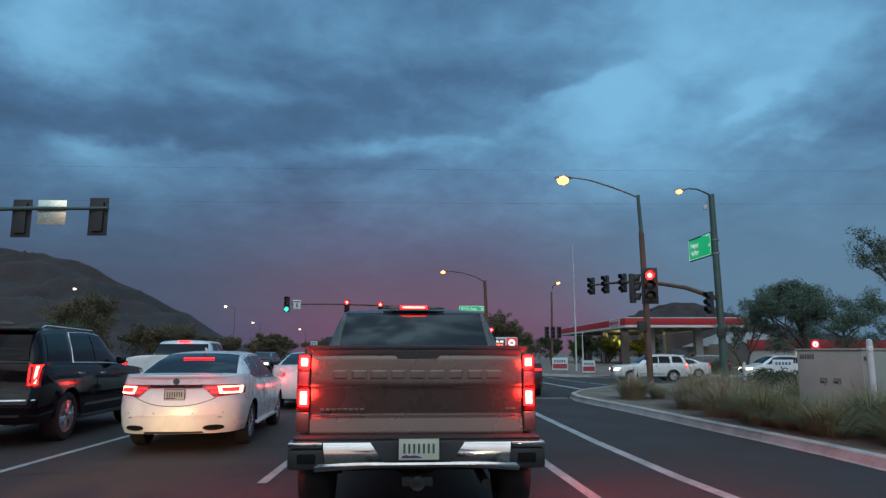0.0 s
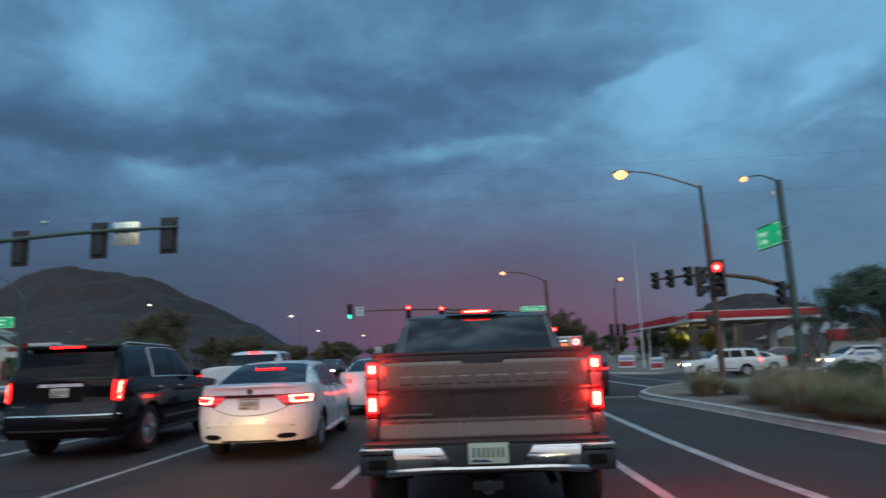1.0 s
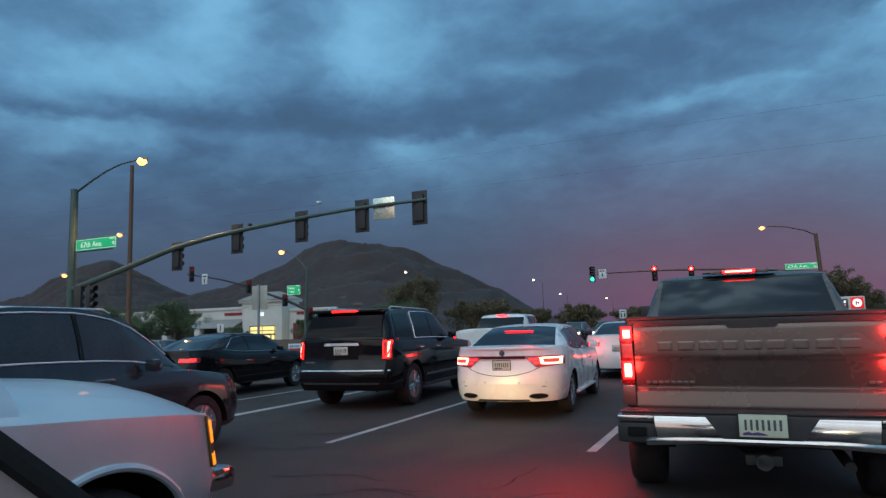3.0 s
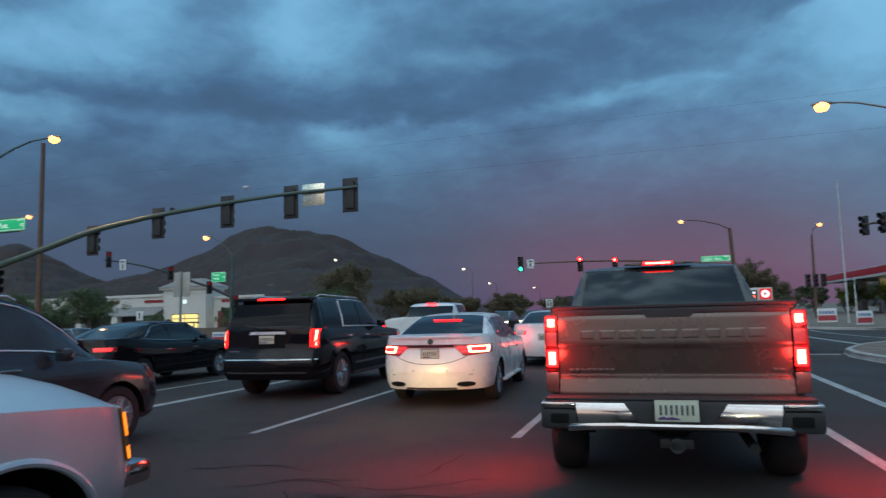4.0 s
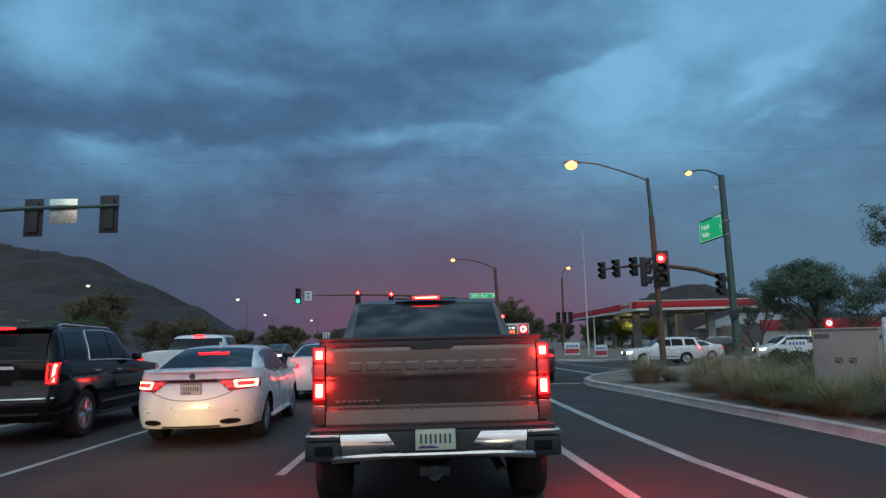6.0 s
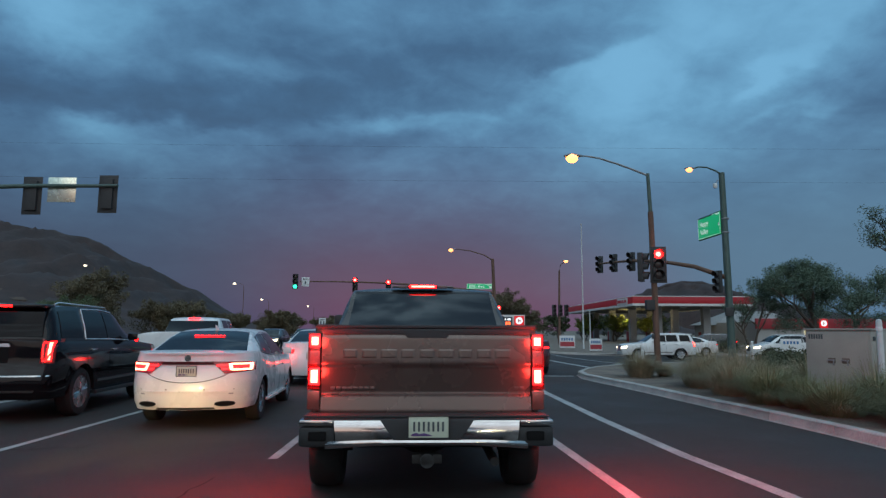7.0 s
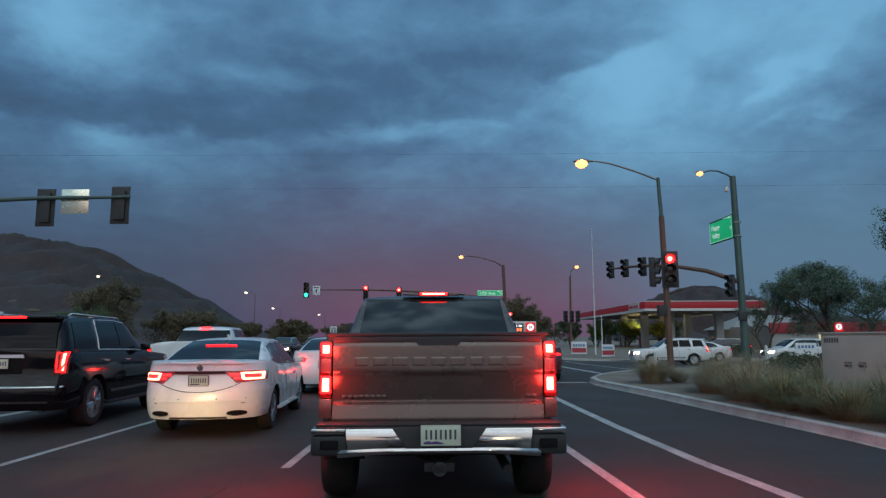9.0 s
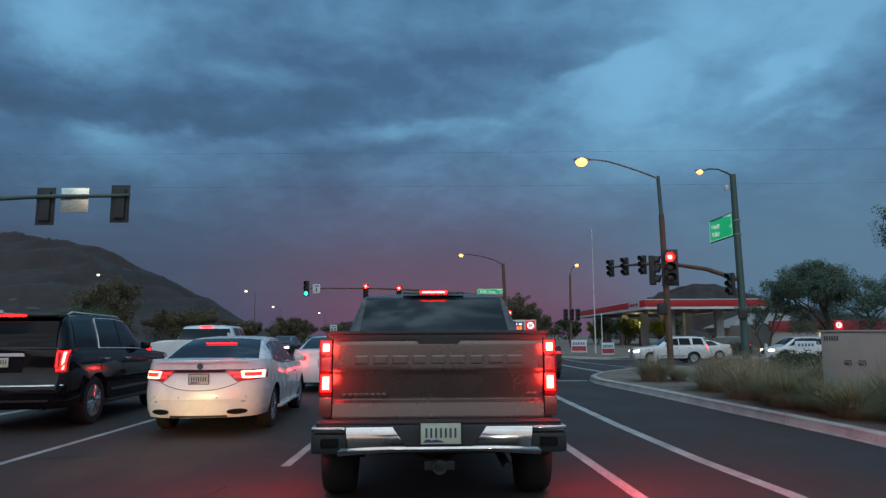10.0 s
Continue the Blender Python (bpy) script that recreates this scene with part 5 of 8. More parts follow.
    for x0, n in ((-9.9, 5), (-19.0, 5)):
        bm = bmesh.new()
        for k in range(n):
            box(bm, x0 + k * 0.78, x0 + k * 0.78 + 0.70, -0.12, -0.02, 5.05, 5.5, 0.03)
        part("shop_sign", bm, "sign_redlet", e, "red shop sign of plain bars")
    bm = bmesh.new()
    for k in range(4):
        box(bm, 4.9 + k * 0.75, 5.55 + k * 0.75, 0.5, 0.58, 4.75, 5.2, 0.02)
    part("shop_sign", bm, "sign_redlet", e)
    part("side_wing", boxes((6.2, 10.5, -2.2, 0.5, 0, 3.35), bevel=0.04), "side_red", e, "dark red side wing")
    f = thing("screen_wall", -41.0, 51.5, -0.52, 0, "low brown block wall before the shops", "wall")
    part("wall", boxes((-3.5, 4.5, 0, 0.2, 0, 1.15), bevel=0.02), "fence", f)
    part("coping", boxes((-3.55, 4.55, -0.03, 0.23, 1.153, 1.22), bevel=0.02), "fence", f)
    b = thing("banner", -36.8, 42.4, drop(-36.8, 42.4), 0, "blue and white banner board standing by the road", "banner")
    part("panel", boxes((-0.55, 0.55, 0, 0.06, 0.02, 0.98), bevel=0.012), "sign_white", b)
    part("print", boxes((-0.48, 0.48, -0.010, -0.002, 0.28, 0.86)), "banner_blue", b, smooth=False)
    part("print_bars", boxes((-0.40, 0.40, -0.014, -0.011, 0.64, 0.72), (-0.36, 0.2, -0.014, -0.011, 0.5, 0.56)), "sign_white", b, smooth=False)
    # small shop lights seen from the road
    lamp("shop_light", "AREA", 60.0, (1.0, 0.78, 0.4), look((-72.1, 86.0, 2.0), (-72.1, 80, 0.3)), 3.0)


def filling_station():
    e = thing("petrol_station_canopy", 23.5, 78, -0.35, 0, "red and white filling station canopy on columns", "canopy")
    w, d, z0, z1 = 14.4, 40.0, 4.75, 5.85
    # canopy edge: red with a white lower band, on all four sides
    part("canopy_deck", boxes((0.1, w - 0.1, 0.1, d - 0.1, z0 + 0.15, z1 - 0.05)), "dark_soffit", e, smooth=False)
    for x0, x1, y0, y1 in ((0, w, -0.06, 0.08), (0, w, d - 0.08, d + 0.06), (-0.06, 0.08, 0.09, d - 0.09), (w - 0.08, w + 0.06, 0.09, d - 0.09)):
        f = part("fascia", boxes((x0, x1, y0, y1, z0 + 0.30, z1), bevel=0.02), "fascia_red", e, "red canopy edge")
        part("white_band", boxes((x0, x1, y0 - 0.02, y1 + 0.02, z0, z0 + 0.29), bevel=0.02), "fascia_white", f)
        part("top_trim", boxes((x0, x1, y0 - 0.02, y1 + 0.02, z1 + 0.003, z1 + 0.10), bevel=0.02), "fascia_white", f)
    part("canopy_sign", boxes((-0.12, -0.02, 2.0, 6.5, z0 + 0.3, z1 - 0.05), bevel=0.02), "fascia_white", e, "pale sign panel of plain bars on the canopy edge")
    part("canopy_sign_bars", boxes((-0.15, -0.125, 2.4, 3.2, z0 + 0.5, z1 - 0.25), (-0.15, -0.125, 3.5, 4.3, z0 + 0.5, z1 - 0.25), (-0.15, -0.125, 4.6, 6.2, z0 + 0.5, z1 - 0.25)), "fascia_red", e, smooth=False)
    for y in (4.0, 14.5, 25.0, 35.5):
        for x in (4.2, 10.2):
            part("column", boxes((x - 0.45, x + 0.45, y - 0.45, y + 0.45, 0, z0 + 0.12), bevel=0.04), "stucco_grey", e)
            p = thing("fuel_pump", 23.5 + x, 78 + y + 1.2, -0.35, 0, "dark fuel pump under the canopy", "fuel pump", "fuel pumps")
            part("cabinet", boxes((-0.4, 0.4, -0.3, 0.3, 0.1, 1.7), bevel=0.05), "sign_redlet", p)
            part("base", boxes((-0.7, 0.7, -0.5, 0.5, 0, 0.12), bevel=0.03), "concrete", p)
            part("screen", boxes((-0.25, 0.25, -0.33, -0.30, 1.1, 1.45), bevel=0.01), "black_plastic", p)
    for x, y in ((3.0, 8.0), (9.0, 8.0), (3.0, 20.0), (9.0, 20.0), (3.0, 32.0)):
        part("canopy_lamp", boxes((x - 0.3, x + 0.3, y - 0.3, y + 0.3, z0 + 0.08, z0 + 0.145), bevel=0.01), "sign_white", e)
    # shop behind
    s = thing("shop_building", 41, 84, -0.4, 0, "low shop with a red fascia and lit front", "building")
    part("wall", boxes((0, 22, 0, 12, 0, 3.1), bevel=0.04), "stucco_grey", s, smooth=False)
    part("fascia", boxes((-0.2, 22.2, -0.3, -0.02, 2.2, 3.5), bevel=0.03), "sign_redlet", s, "red shop fascia")
    part("lit_window", boxes((6, 12, -0.06, -0.01, 0.7, 2.0)), "shop_glow", s, "lit shop front", smooth=False)
    for x in (6, 8, 10, 12):
        part("mullion", boxes((x - 0.06, x + 0.06, -0.12, -0.07, 0.6, 2.05)), "sign_white", s, smooth=False)
    g = part("lit_sign", boxes((7.9, 8.95, -0.42, -0.31, 2.33, 3.5), bevel=0.03), "logo_red", s, "lit red square sign with a white disc")
    part("sign_disc", lathe(bmesh.new(), [(0.02, -0.46), (0.38, -0.45), (0.38, -0.43)], "y", 18, (8.42, 0, 2.92)), "logo_white", g)
    part("sign_bars", boxes((8.30, 8.38, -0.475, -0.462, 2.70, 3.15), (8.40, 8.56, -0.475, -0.462, 2.88, 2.96)), "fascia_red", g, smooth=False)
    part("shop_sign", boxes((7.0, 7.32, -0.36, -0.31, 2.85, 3.25), (7.42, 7.74, -0.36, -0.31, 2.85, 3.25), (7.0, 7.74, -0.36, -0.31, 2.42, 2.66)), "logo_red", s, smooth=False)
    h = thing("house_roof", 46.5, 98, -0.4, 0, "low building with a grey pitched roof behind the shop", "building")
    part("wall", boxes((-4, 9, 0, 10, 0, 2.8)), "stucco_grey", h, smooth=False)
    bm = bmesh.new()
    a = [bm.verts.new(p) for p in ((-4.6, -0.6, 2.8), (9.6, -0.6, 2.8), (9.6, 10.6, 2.8), (-4.6, 10.6, 2.8))]
    b = [bm.verts.new(p) for p in ((-0.5, 5, 5.0), (5.5, 5, 5.0))]
    for f in ((a[0], a[1], b[1], b[0]), (a[2], a[3], b[0], b[1]), (a[1], a[2], b[1]), (a[3], a[0], b[0]), a[::-1]):
        bm.faces.new(f)
    part("roof", bm, "roof_tile", h, smooth=False)
    # price sign beside the road, seen over the tailgate
    p = thing("price_sign", 8.3, 70, drop(8, 70) + 0.1, 0, "lit price sign with red and white emblem", "sign")
    part("base", boxes((-1.2, 1.2, 0, 0.4, 0, 2.2), bevel=0.03), "stucco_grey", p)
    f = part("sign_face", boxes((-1.3, 1.25, -0.05, 0.4, 2.0, 3.22), bevel=0.03), "fascia_white", p)
    part("emblem", boxes((0.12, 1.15, -0.10, -0.055, 2.10, 3.12), bevel=0.01), "logo_red", f)
    part("emblem_disc", lathe(bmesh.new(), [(0.02, -0.14), (0.37, -0.13), (0.37, -0.105)], "y", 20, (0.635, 0, 2.61)), "logo_white", f)
    part("emblem_bars", boxes((0.50, 0.60, -0.155, -0.142, 2.42, 2.80), (0.65, 0.77, -0.155, -0.142, 2.50, 2.72)), "fascia_red", f, smooth=False)
    part("price_panel", boxes((-1.2, -0.08, -0.09, -0.055, 2.1, 3.0), bevel=0.01), "ink", f)
    part("price_digits", boxes((-1.1, -0.9, -0.10, -0.092, 2.2, 2.5), (-0.8, -0.6, -0.10, -0.092, 2.2, 2.5), (-0.5, -0.3, -0.10, -0.092, 2.2, 2.5)), "led_red", f, smooth=False)
    part("price_digits", boxes((-1.1, -0.75, -0.10, -0.092, 2.65, 2.85), (-0.6, -0.25, -0.10, -0.092, 2.65, 2.85)), "logo_white", f, smooth=False)
    # tall flag poles
    for x, h in ((13.15, 11.2), (13.75, 3.4)):
        q = thing("flag_pole", x, 58.5, drop(13, 58) + 0.1, 0, "slim white flag pole" if h > 5 else "short slim white flag post", "pole")
        part("pole", tube(bmesh.new(), [(0, 0, 0), (0, 0, h)], [0.075, 0.035], 10), "bollard", q)
        part("finial", lathe(bmesh.new(), [(0.01, h), (0.07, h + 0.05), (0.07, h + 0.1), (0.01, h + 0.15)], "z", 10), "bollard", q)
    # unseen area light added under the canopy, whose lamp panels are unlit
    lamp("canopy_fill_light", "AREA", 40.0, (1.0, 0.9, 0.72), look((30.5, 92, 4.3), (30.5, 92, 0)), 8.0)


def roadside_box():
    """Traffic cabinet on the corner."""
    e = thing("utility_cabinet", 8.75, 13.2, 0.06, -58, "tan painted steel traffic control cabinet", "utility box")
    part("body", boxes((-1.32, 0, 0, 1.3, 0.06, 1.42), bevel=0.015), "box_tan", e)
    part("lid", boxes((-1.35, 0.03, -0.03, 1.33, 1.423, 1.46), bevel=0.012), "box_tan", e)
    part("base", boxes((-1.42, 0.10, -0.1, 1.4, -0.05, 0.06), bevel=0.01), "concrete", e)
    d = part("door", boxes((-1.27, -0.05, -0.018, -0.002, 0.14, 1.37), bevel=0.006), "box_tan", e)
    for x in (-0.86, -0.58):
        # raised brown plate imitates the shade inside the handle's recess
        part("handle_shade_plate", boxes((x, x + 0.15, -0.021, -0.016, 0.74, 0.85), bevel=0.003), "fence", d, "brown plate painted as the shade of a handle recess")
        part("handle", boxes((x - 0.02, x + 0.14, -0.045, -0.022, 0.79, 0.815), bevel=0.006), "pole_grey", d)
        part("handle_stem", boxes((x + 0.10, x + 0.125, -0.04, -0.022, 0.70, 0.79), bevel=0.004), "pole_grey", d)
    bm = bmesh.new()
    for k in range(6):
        box(bm, -1.24 + k * 0.052, -1.205 + k * 0.052, -0.022, -0.017, 1.24, 1.34)
    part("stencil_bars", bm, "ink", d, smooth=False)
    part("lock", boxes((0.002, 0.02, 0.06, 0.14, 1.22, 1.30), bevel=0.006), "ink", e, "black lock")
    part("side_panel", boxes((0.002, 0.014, 0.18, 1.22, 0.14, 1.36), bevel=0.005), "box_tan", e)
    for x, y, h, lab in ((8.62, 12.75, 1.58, "white marker post beside the cabinet"), (11.9, 24.8, 0.98, "short white marker post in the planting"), (7.4, 23.6, 0.8, "short white marker post in the planting")):
        b = thing("marker_post", x, y, 0.12, 0, lab, "post", "white marker posts")
        part("post", lathe(bmesh.new(), [(0.055, 0), (0.055, h - 0.06), (0.045, h - 0.015), (0.01, h)], "z", 12), "bollard", b)
        part("band", lathe(bmesh.new(), [(0.056, h - 0.25), (0.059, h - 0.245), (0.059, h - 0.15), (0.056, h - 0.145)], "z", 12), "sign_white", b)


def campaign_sign(x, y, rz, face, label, w=1.0, h=0.7, z=0.3, base=0.0):
    e = thing("campaign_sign", x, y, base, rz, label, "sign", "roadside campaign signs")
    part("panel", boxes((-w / 2, w / 2, 0, 0.02, z, z + h), bevel=0.004), "sign_white", e)
    part("print", boxes((-w / 2 + 0.05, w / 2 - 0.05, -0.008, -0.002, z + h * 0.12, z + h * 0.5)), face, e, smooth=False)
    bm = bmesh.new()
    for k in range(5):
        box(bm, -w * 0.38 + k * w * 0.16, -w * 0.38 + k * w * 0.16 + w * 0.1, -0.008, -0.002, z + h * 0.6, z + h * 0.82)
    part("print_bars", bm, "banner_blue", e, smooth=False)
    for s in (-0.35, 0.35):
        part("stake", boxes((s * w - 0.015, s * w + 0.015, 0.022, 0.04, -0.1, z + h * 0.9)), "bark", e, smooth=False)


pharmacy()
filling_station()
roadside_box()
campaign_sign(17.0, 31.5, 0, "sign_white", "small white campaign sign of plain bars on stakes", 1.0, 0.62, 0.62, drop(17, 31))
campaign_sign(10.9, 54.5, -8, "banner_red", "red and white campaign sign on stakes", 1.25, 1.0, 0.35, drop(11, 54) + 0.1)
campaign_sign(12.9, 53.0, 25, "banner_red", "red and white campaign sign on stakes", 1.25, 0.95, 0.2, drop(13, 53) + 0.1)
campaign_sign(-35.6, 46.5, 0, "banner_red", "red and white campaign sign on stakes", 1.3, 0.8, 0.1, drop(-35.6, 46.5))


# ---------------------------------------------------------------- planting
def leaf_cloud(bm, centres, count, size, rng, squash=0.7):
    """Many small leaf blades round the given clump centres."""
    for _ in range(count):
        c, r = centres[rng.randrange(len(centres))]
        d = Vector((rng.gauss(0, 1), rng.gauss(0, 1), rng.gauss(0, squash)))
        p = c + d.normalized() * r * rng.uniform(0.25, 1.0) ** 0.6 * Vector((1, 1, squash)).length / 1.55
        a = Vector((rng.gauss(0, 1), rng.gauss(0, 1), rng.gauss(0, 0.7))).normalized() * size * rng.uniform(0.6, 1.5)
        b = a.cross(Vector((rng.gauss(0, 1), rng.gauss(0, 1), rng.gauss(0, 1)))).normalized() * size * rng.uniform(0.25, 0.5)
        bm.faces.new([bm.verts.new(q) for q in (p - a, p + b, p + a, p - b)])


def tree(x, y, z, height, spread, label, seed, mat="leaf", leaves=2600, leaf=0.10, trunks=2, bare=0.2, group="", fill=0, low=0.16):
    rng = random.Random(seed)
    e = thing("tree", x, y, z, 0, label, "tree", group)
    bm = bmesh.new()
    tips = []
    def limb(p, d, length, r, depth):
        pts, rad = [p], [r]
        for k in range(4):
            d = (d + Vector((rng.uniform(-0.25, 0.25), rng.uniform(-0.25, 0.25), rng.uniform(-0.05, 0.15)))).normalized()
            p = p + d * length / 4
            pts.append(p)
            rad.append(r * (1 - 0.16 * (k + 1)))
        tube(bm, pts, rad, 7 if depth < 2 else 5)
        if depth >= 3:
            tips.append((p, spread * rng.uniform(0.10, 0.20)))
            tips.append((pts[2], spread * rng.uniform(0.07, 0.14)))
            return
        for _ in range(3 if depth else 4):
            q = pts[rng.choice((2, 3, 4, 4))]
            side = Vector((rng.gauss(0, 1), rng.gauss(0, 1), rng.uniform(0.0, 0.9))).normalized()
            limb(q, (d * 0.55 + side).normalized(), length * rng.uniform(0.55, 0.8), r * 0.5, depth + 1)
    for k in range(trunks):
        a = 2 * math.pi * k / max(1, trunks) + rng.random()
        lean = 0.35 if trunks > 1 else 0.08
        limb(Vector((0.12 * math.cos(a), 0.12 * math.sin(a), -0.05)), Vector((math.cos(a) * lean, math.sin(a) * lean, 1)).normalized(), height * 0.38, height * 0.026, 0)
    top = max(t[0].z for t in tips)
    wide = max(max(abs(t[0].x), abs(t[0].y)) for t in tips)
    fz, fx = height * 0.95 / top, spread / wide
    for v in bm.verts:
        k = max(0.0, min(1.0, v.co.z / (height * bare)))
        v.co.x *= 1 + (fx - 1) * k
        v.co.y *= 1 + (fx - 1) * k
        v.co.z *= fz
    part("trunk", bm, "bark", e)
    cs = [(Vector((c.x * fx, c.y * fx, c.z * fz)), r) for c, r in tips if c.z * fz > height * low]
    for _ in range(fill):
        a, q = rng.uniform(0, 2 * math.pi), rng.random() ** 0.5
        zz = rng.uniform(low, 0.80)
        w = spread * (0.55 + 0.35 * math.sin(math.pi * zz))
        cs.append((Vector((math.cos(a) * w * q, math.sin(a) * w * q, height * zz)), spread * rng.uniform(0.12, 0.24)))
    bm = bmesh.new()
    leaf_cloud(bm, cs, leaves, leaf, rng)
    part("crown", bm, mat, e, smooth=False)
    return e


def grass_clump(x, y, r, h, seed, mat, label, z=0.12, blades=420):
    rng = random.Random(seed)
    e = thing("ornamental_grass", x, y, z, rng.uniform(0, 360), label, "grass clump", "grass clumps along the kerb")
    bm = bmesh.new()
    for _ in range(blades):
        a, k = rng.uniform(0, 2 * math.pi), rng.random() ** 0.55
        b0 = Vector((math.cos(a), math.sin(a), 0)) * r * 0.35 * rng.random()
        out = Vector((math.cos(a), math.sin(a), 0))
        L = h * rng.uniform(0.65, 1.12)
        w = Vector((-math.sin(a), math.cos(a), 0)) * 0.006
        prev = None
        for t in (0, 0.4, 0.75, 1.0):
            p = b0 + out * r * k * t ** 1.7 * 1.0 + Vector((0, 0, L * (t * (1 - 0.18 * k) - 0.46 * k * t ** 2.2)))
            ww = w * (1 - 0.8 * t) * 0.8
            cur = (bm.verts.new(p + ww), bm.verts.new(p - ww))
            if prev:
                bm.faces.new((prev[0], cur[0], cur[1], prev[1]))
            prev = cur
    part("blades", bm, mat, e, smooth=False)
    return e


def bush(x, y, z, r, h, seed, label, mat="leaf_bush", leaves=1500, leaf=0.035, name="bush"):
    rng = random.Random(seed)
    e = thing(name, x, y, z, 0, label, "bush")
    cs = []
    for _ in range(18):
        a, q = rng.uniform(0, 2 * math.pi), rng.random() ** 0.5
        cs.append((Vector((math.cos(a) * r * q * 0.75, math.sin(a) * r * q * 0.75, h * (0.30 + 0.48 * rng.random() * (1 - 0.5 * q)))), r * rng.uniform(0.25, 0.45)))
    bm = bmesh.new()
    for c, _ in cs:
        tube(bm, [(0, 0, -0.03), (c.x * 0.4, c.y * 0.4, c.z * 0.5), tuple(c)], [0.02 * h, 0.014 * h, 0.006 * h], 5)
    part("stems", bm, "bark", e)
    bm = bmesh.new()
    leaf_cloud(bm, cs, leaves, leaf, rng, 0.8)
    part("foliage", bm, mat, e, smooth=False)


# grass and shrubs along the kerb
for k, (x, y, r, h, mat) in enumerate((
        (6.0, 19.4, 0.75, 0.85, "grass"), (6.9, 19.9, 0.45, 0.4, "grass"), (7.0, 16.9, 0.95, 1.05, "grass"), (6.35, 15.9, 0.75, 0.8, "grass"), (7.2, 15.4, 0.9, 1.0, "grass"),
        (6.25, 14.0, 0.85, 0.85, "grass"), (6.75, 13.0, 0.7, 0.7, "grass_green"), (6.2, 12.4, 0.75, 0.75, "grass_green"), (6.5, 11.7, 0.7, 0.62, "grass_green"), (7.5, 11.7, 0.6, 0.42, "grass_green"),
        (6.45, 10.7, 0.80, 0.62, "grass_green"), (7.4, 10.2, 0.8, 0.60, "grass_green"), (6.8, 9.3, 0.8, 0.6, "grass_green"), (8.3, 10.9, 0.7, 0.48, "grass_green"), (8.7, 9.4, 0.8, 0.62, "grass_green"), (9.3, 16.5, 0.8, 0.8, "grass"), (7.55, 11.3, 0.75, 0.85, "grass_green"), (7.75, 10.3, 0.75, 0.95, "grass_green"))):
    grass_clump(x, y, r * 1.3, h * 1.15, 40 + k, mat, "dry straw-coloured ornamental grass clump" if mat == "grass" else "green ornamental grass clump", blades=1500)
bush(10.1, 19.3, 0.12, 0.78, 0.9, 2, "dark green rounded bush beside the cabinet", leaves=2600, leaf=0.045)
bush(11.1, 21.5, 0.12, 0.8, 0.80, 3, "dark green rounded bush in the planting", leaves=2600, leaf=0.05)
bush(13.0, 23.2, 0.12, 1.0, 0.75, 4, "dark green rounded bush in the planting", leaves=2600, leaf=0.05)
bush(8.6, 21.4, 0.12, 0.5, 0.45, 5, "small green bush at the kerb", leaves=900, leaf=0.035)
for k, (x, y, r, h) in enumerate(((20.5, 52.5, 1.6, 1.2), (23.5, 53, 1.5, 1.3), (17.5, 53, 1.3, 1.1), (34, 55, 2.0, 1.6), (30, 54, 1.7, 1.4))):
    bush(x, y, drop(x, y), r, h, 20 + k, "dark hedge bush at the filling station edge", leaves=1600, leaf=0.07)
# trees
tree(29.0, 50.0, drop(26, 46), 7.7, 4.0, "desert tree with dark green feathery leaves", 11, leaves=40000, leaf=0.070, trunks=1, fill=34, low=0.30)
tree(32.6, 51.0, drop(30, 46), 7.4, 3.9, "desert tree with dark green feathery leaves", 12, leaves=34000, leaf=0.070, trunks=1, fill=30, low=0.34)
tree(29.3, 38.5, drop(27, 38), 10.4, 3.1, "sparse desert tree with dark green leaves", 13, leaves=17000, leaf=0.065, trunks=2)
tree(24.9, 52.0, drop(22, 46), 5.5, 2.2, "small desert tree with thin feathery leaves", 14, leaves=6500, leaf=0.065, trunks=2)
for k, (x, y, h, s) in enumerate(((10.4, 92, 7.4, 3.6), (13.0, 96, 5.2, 3.2), (7.0, 98, 5.8, 3.0))):
    tree(x, y, 0, h, s, "brown-green tree beyond the crossing", 30 + k, "leaf_far", 14000, 0.11, 2, fill=40)
for k, (x, y, h, s) in enumerate(((-58.2, 112, 12.6, 6.6), (-49, 122, 7.2, 6.5), (-66, 125, 7.0, 6.0), (-43, 135, 5.4, 5.0), (-35, 150, 5.8, 5.5), (-30.5, 130, 5.6, 2.9), (-24, 160, 5.0, 5.0), (-40, 175, 5.8, 6.0), (-14, 190, 5.5, 6.0), (0, 200, 6.0, 7.0), (22, 190, 6.5, 7.0))):
    tree(x, y, drop(x, y), h, s, "broad dark roadside tree in the distance", 50 + k, "leaf_far", 28000, 0.18, 2, group="far roadside trees", fill=60)
for k, (x, y, h, s) in enumerate(((-64.4, 61, 6.0, 4.0), (-55.6, 61, 2.6, 1.9), (-77, 66, 4.6, 3.6), (-88, 72, 7.0, 5.0), (-56, 76, 4.2, 2.2), (-50, 92, 6.5, 4.5))):
    tree(x, y, drop(x, y), h, s, "dark green street tree by the shops", 70 + k, "leaf_street", 22000, 0.10, 2, group="trees by the shops", fill=16)
for k, (x, y, h, s) in enumerate(((27.5, 101, 4.4, 3.0), (33.5, 103, 4.6, 3.0), (24.8, 110, 4.4, 3.0))):
    tree(x, y, -0.4, h, s, "yellow-green tree under the station lights", 90 + k, "yellow_lit", 3500, 0.16, 2)
for k, x in enumerate((18.5, 24.0, 29.5, 35.0, 41.0)):
    tree(x, 124 + (k % 2) * 4, -0.4, 4.6 + 0.5 * (k % 3), 3.4, "dark green shrub tree behind the filling station", 110 + k, "leaf_bush", 5000, 0.2, 2, group="shrub trees behind the station", fill=20)
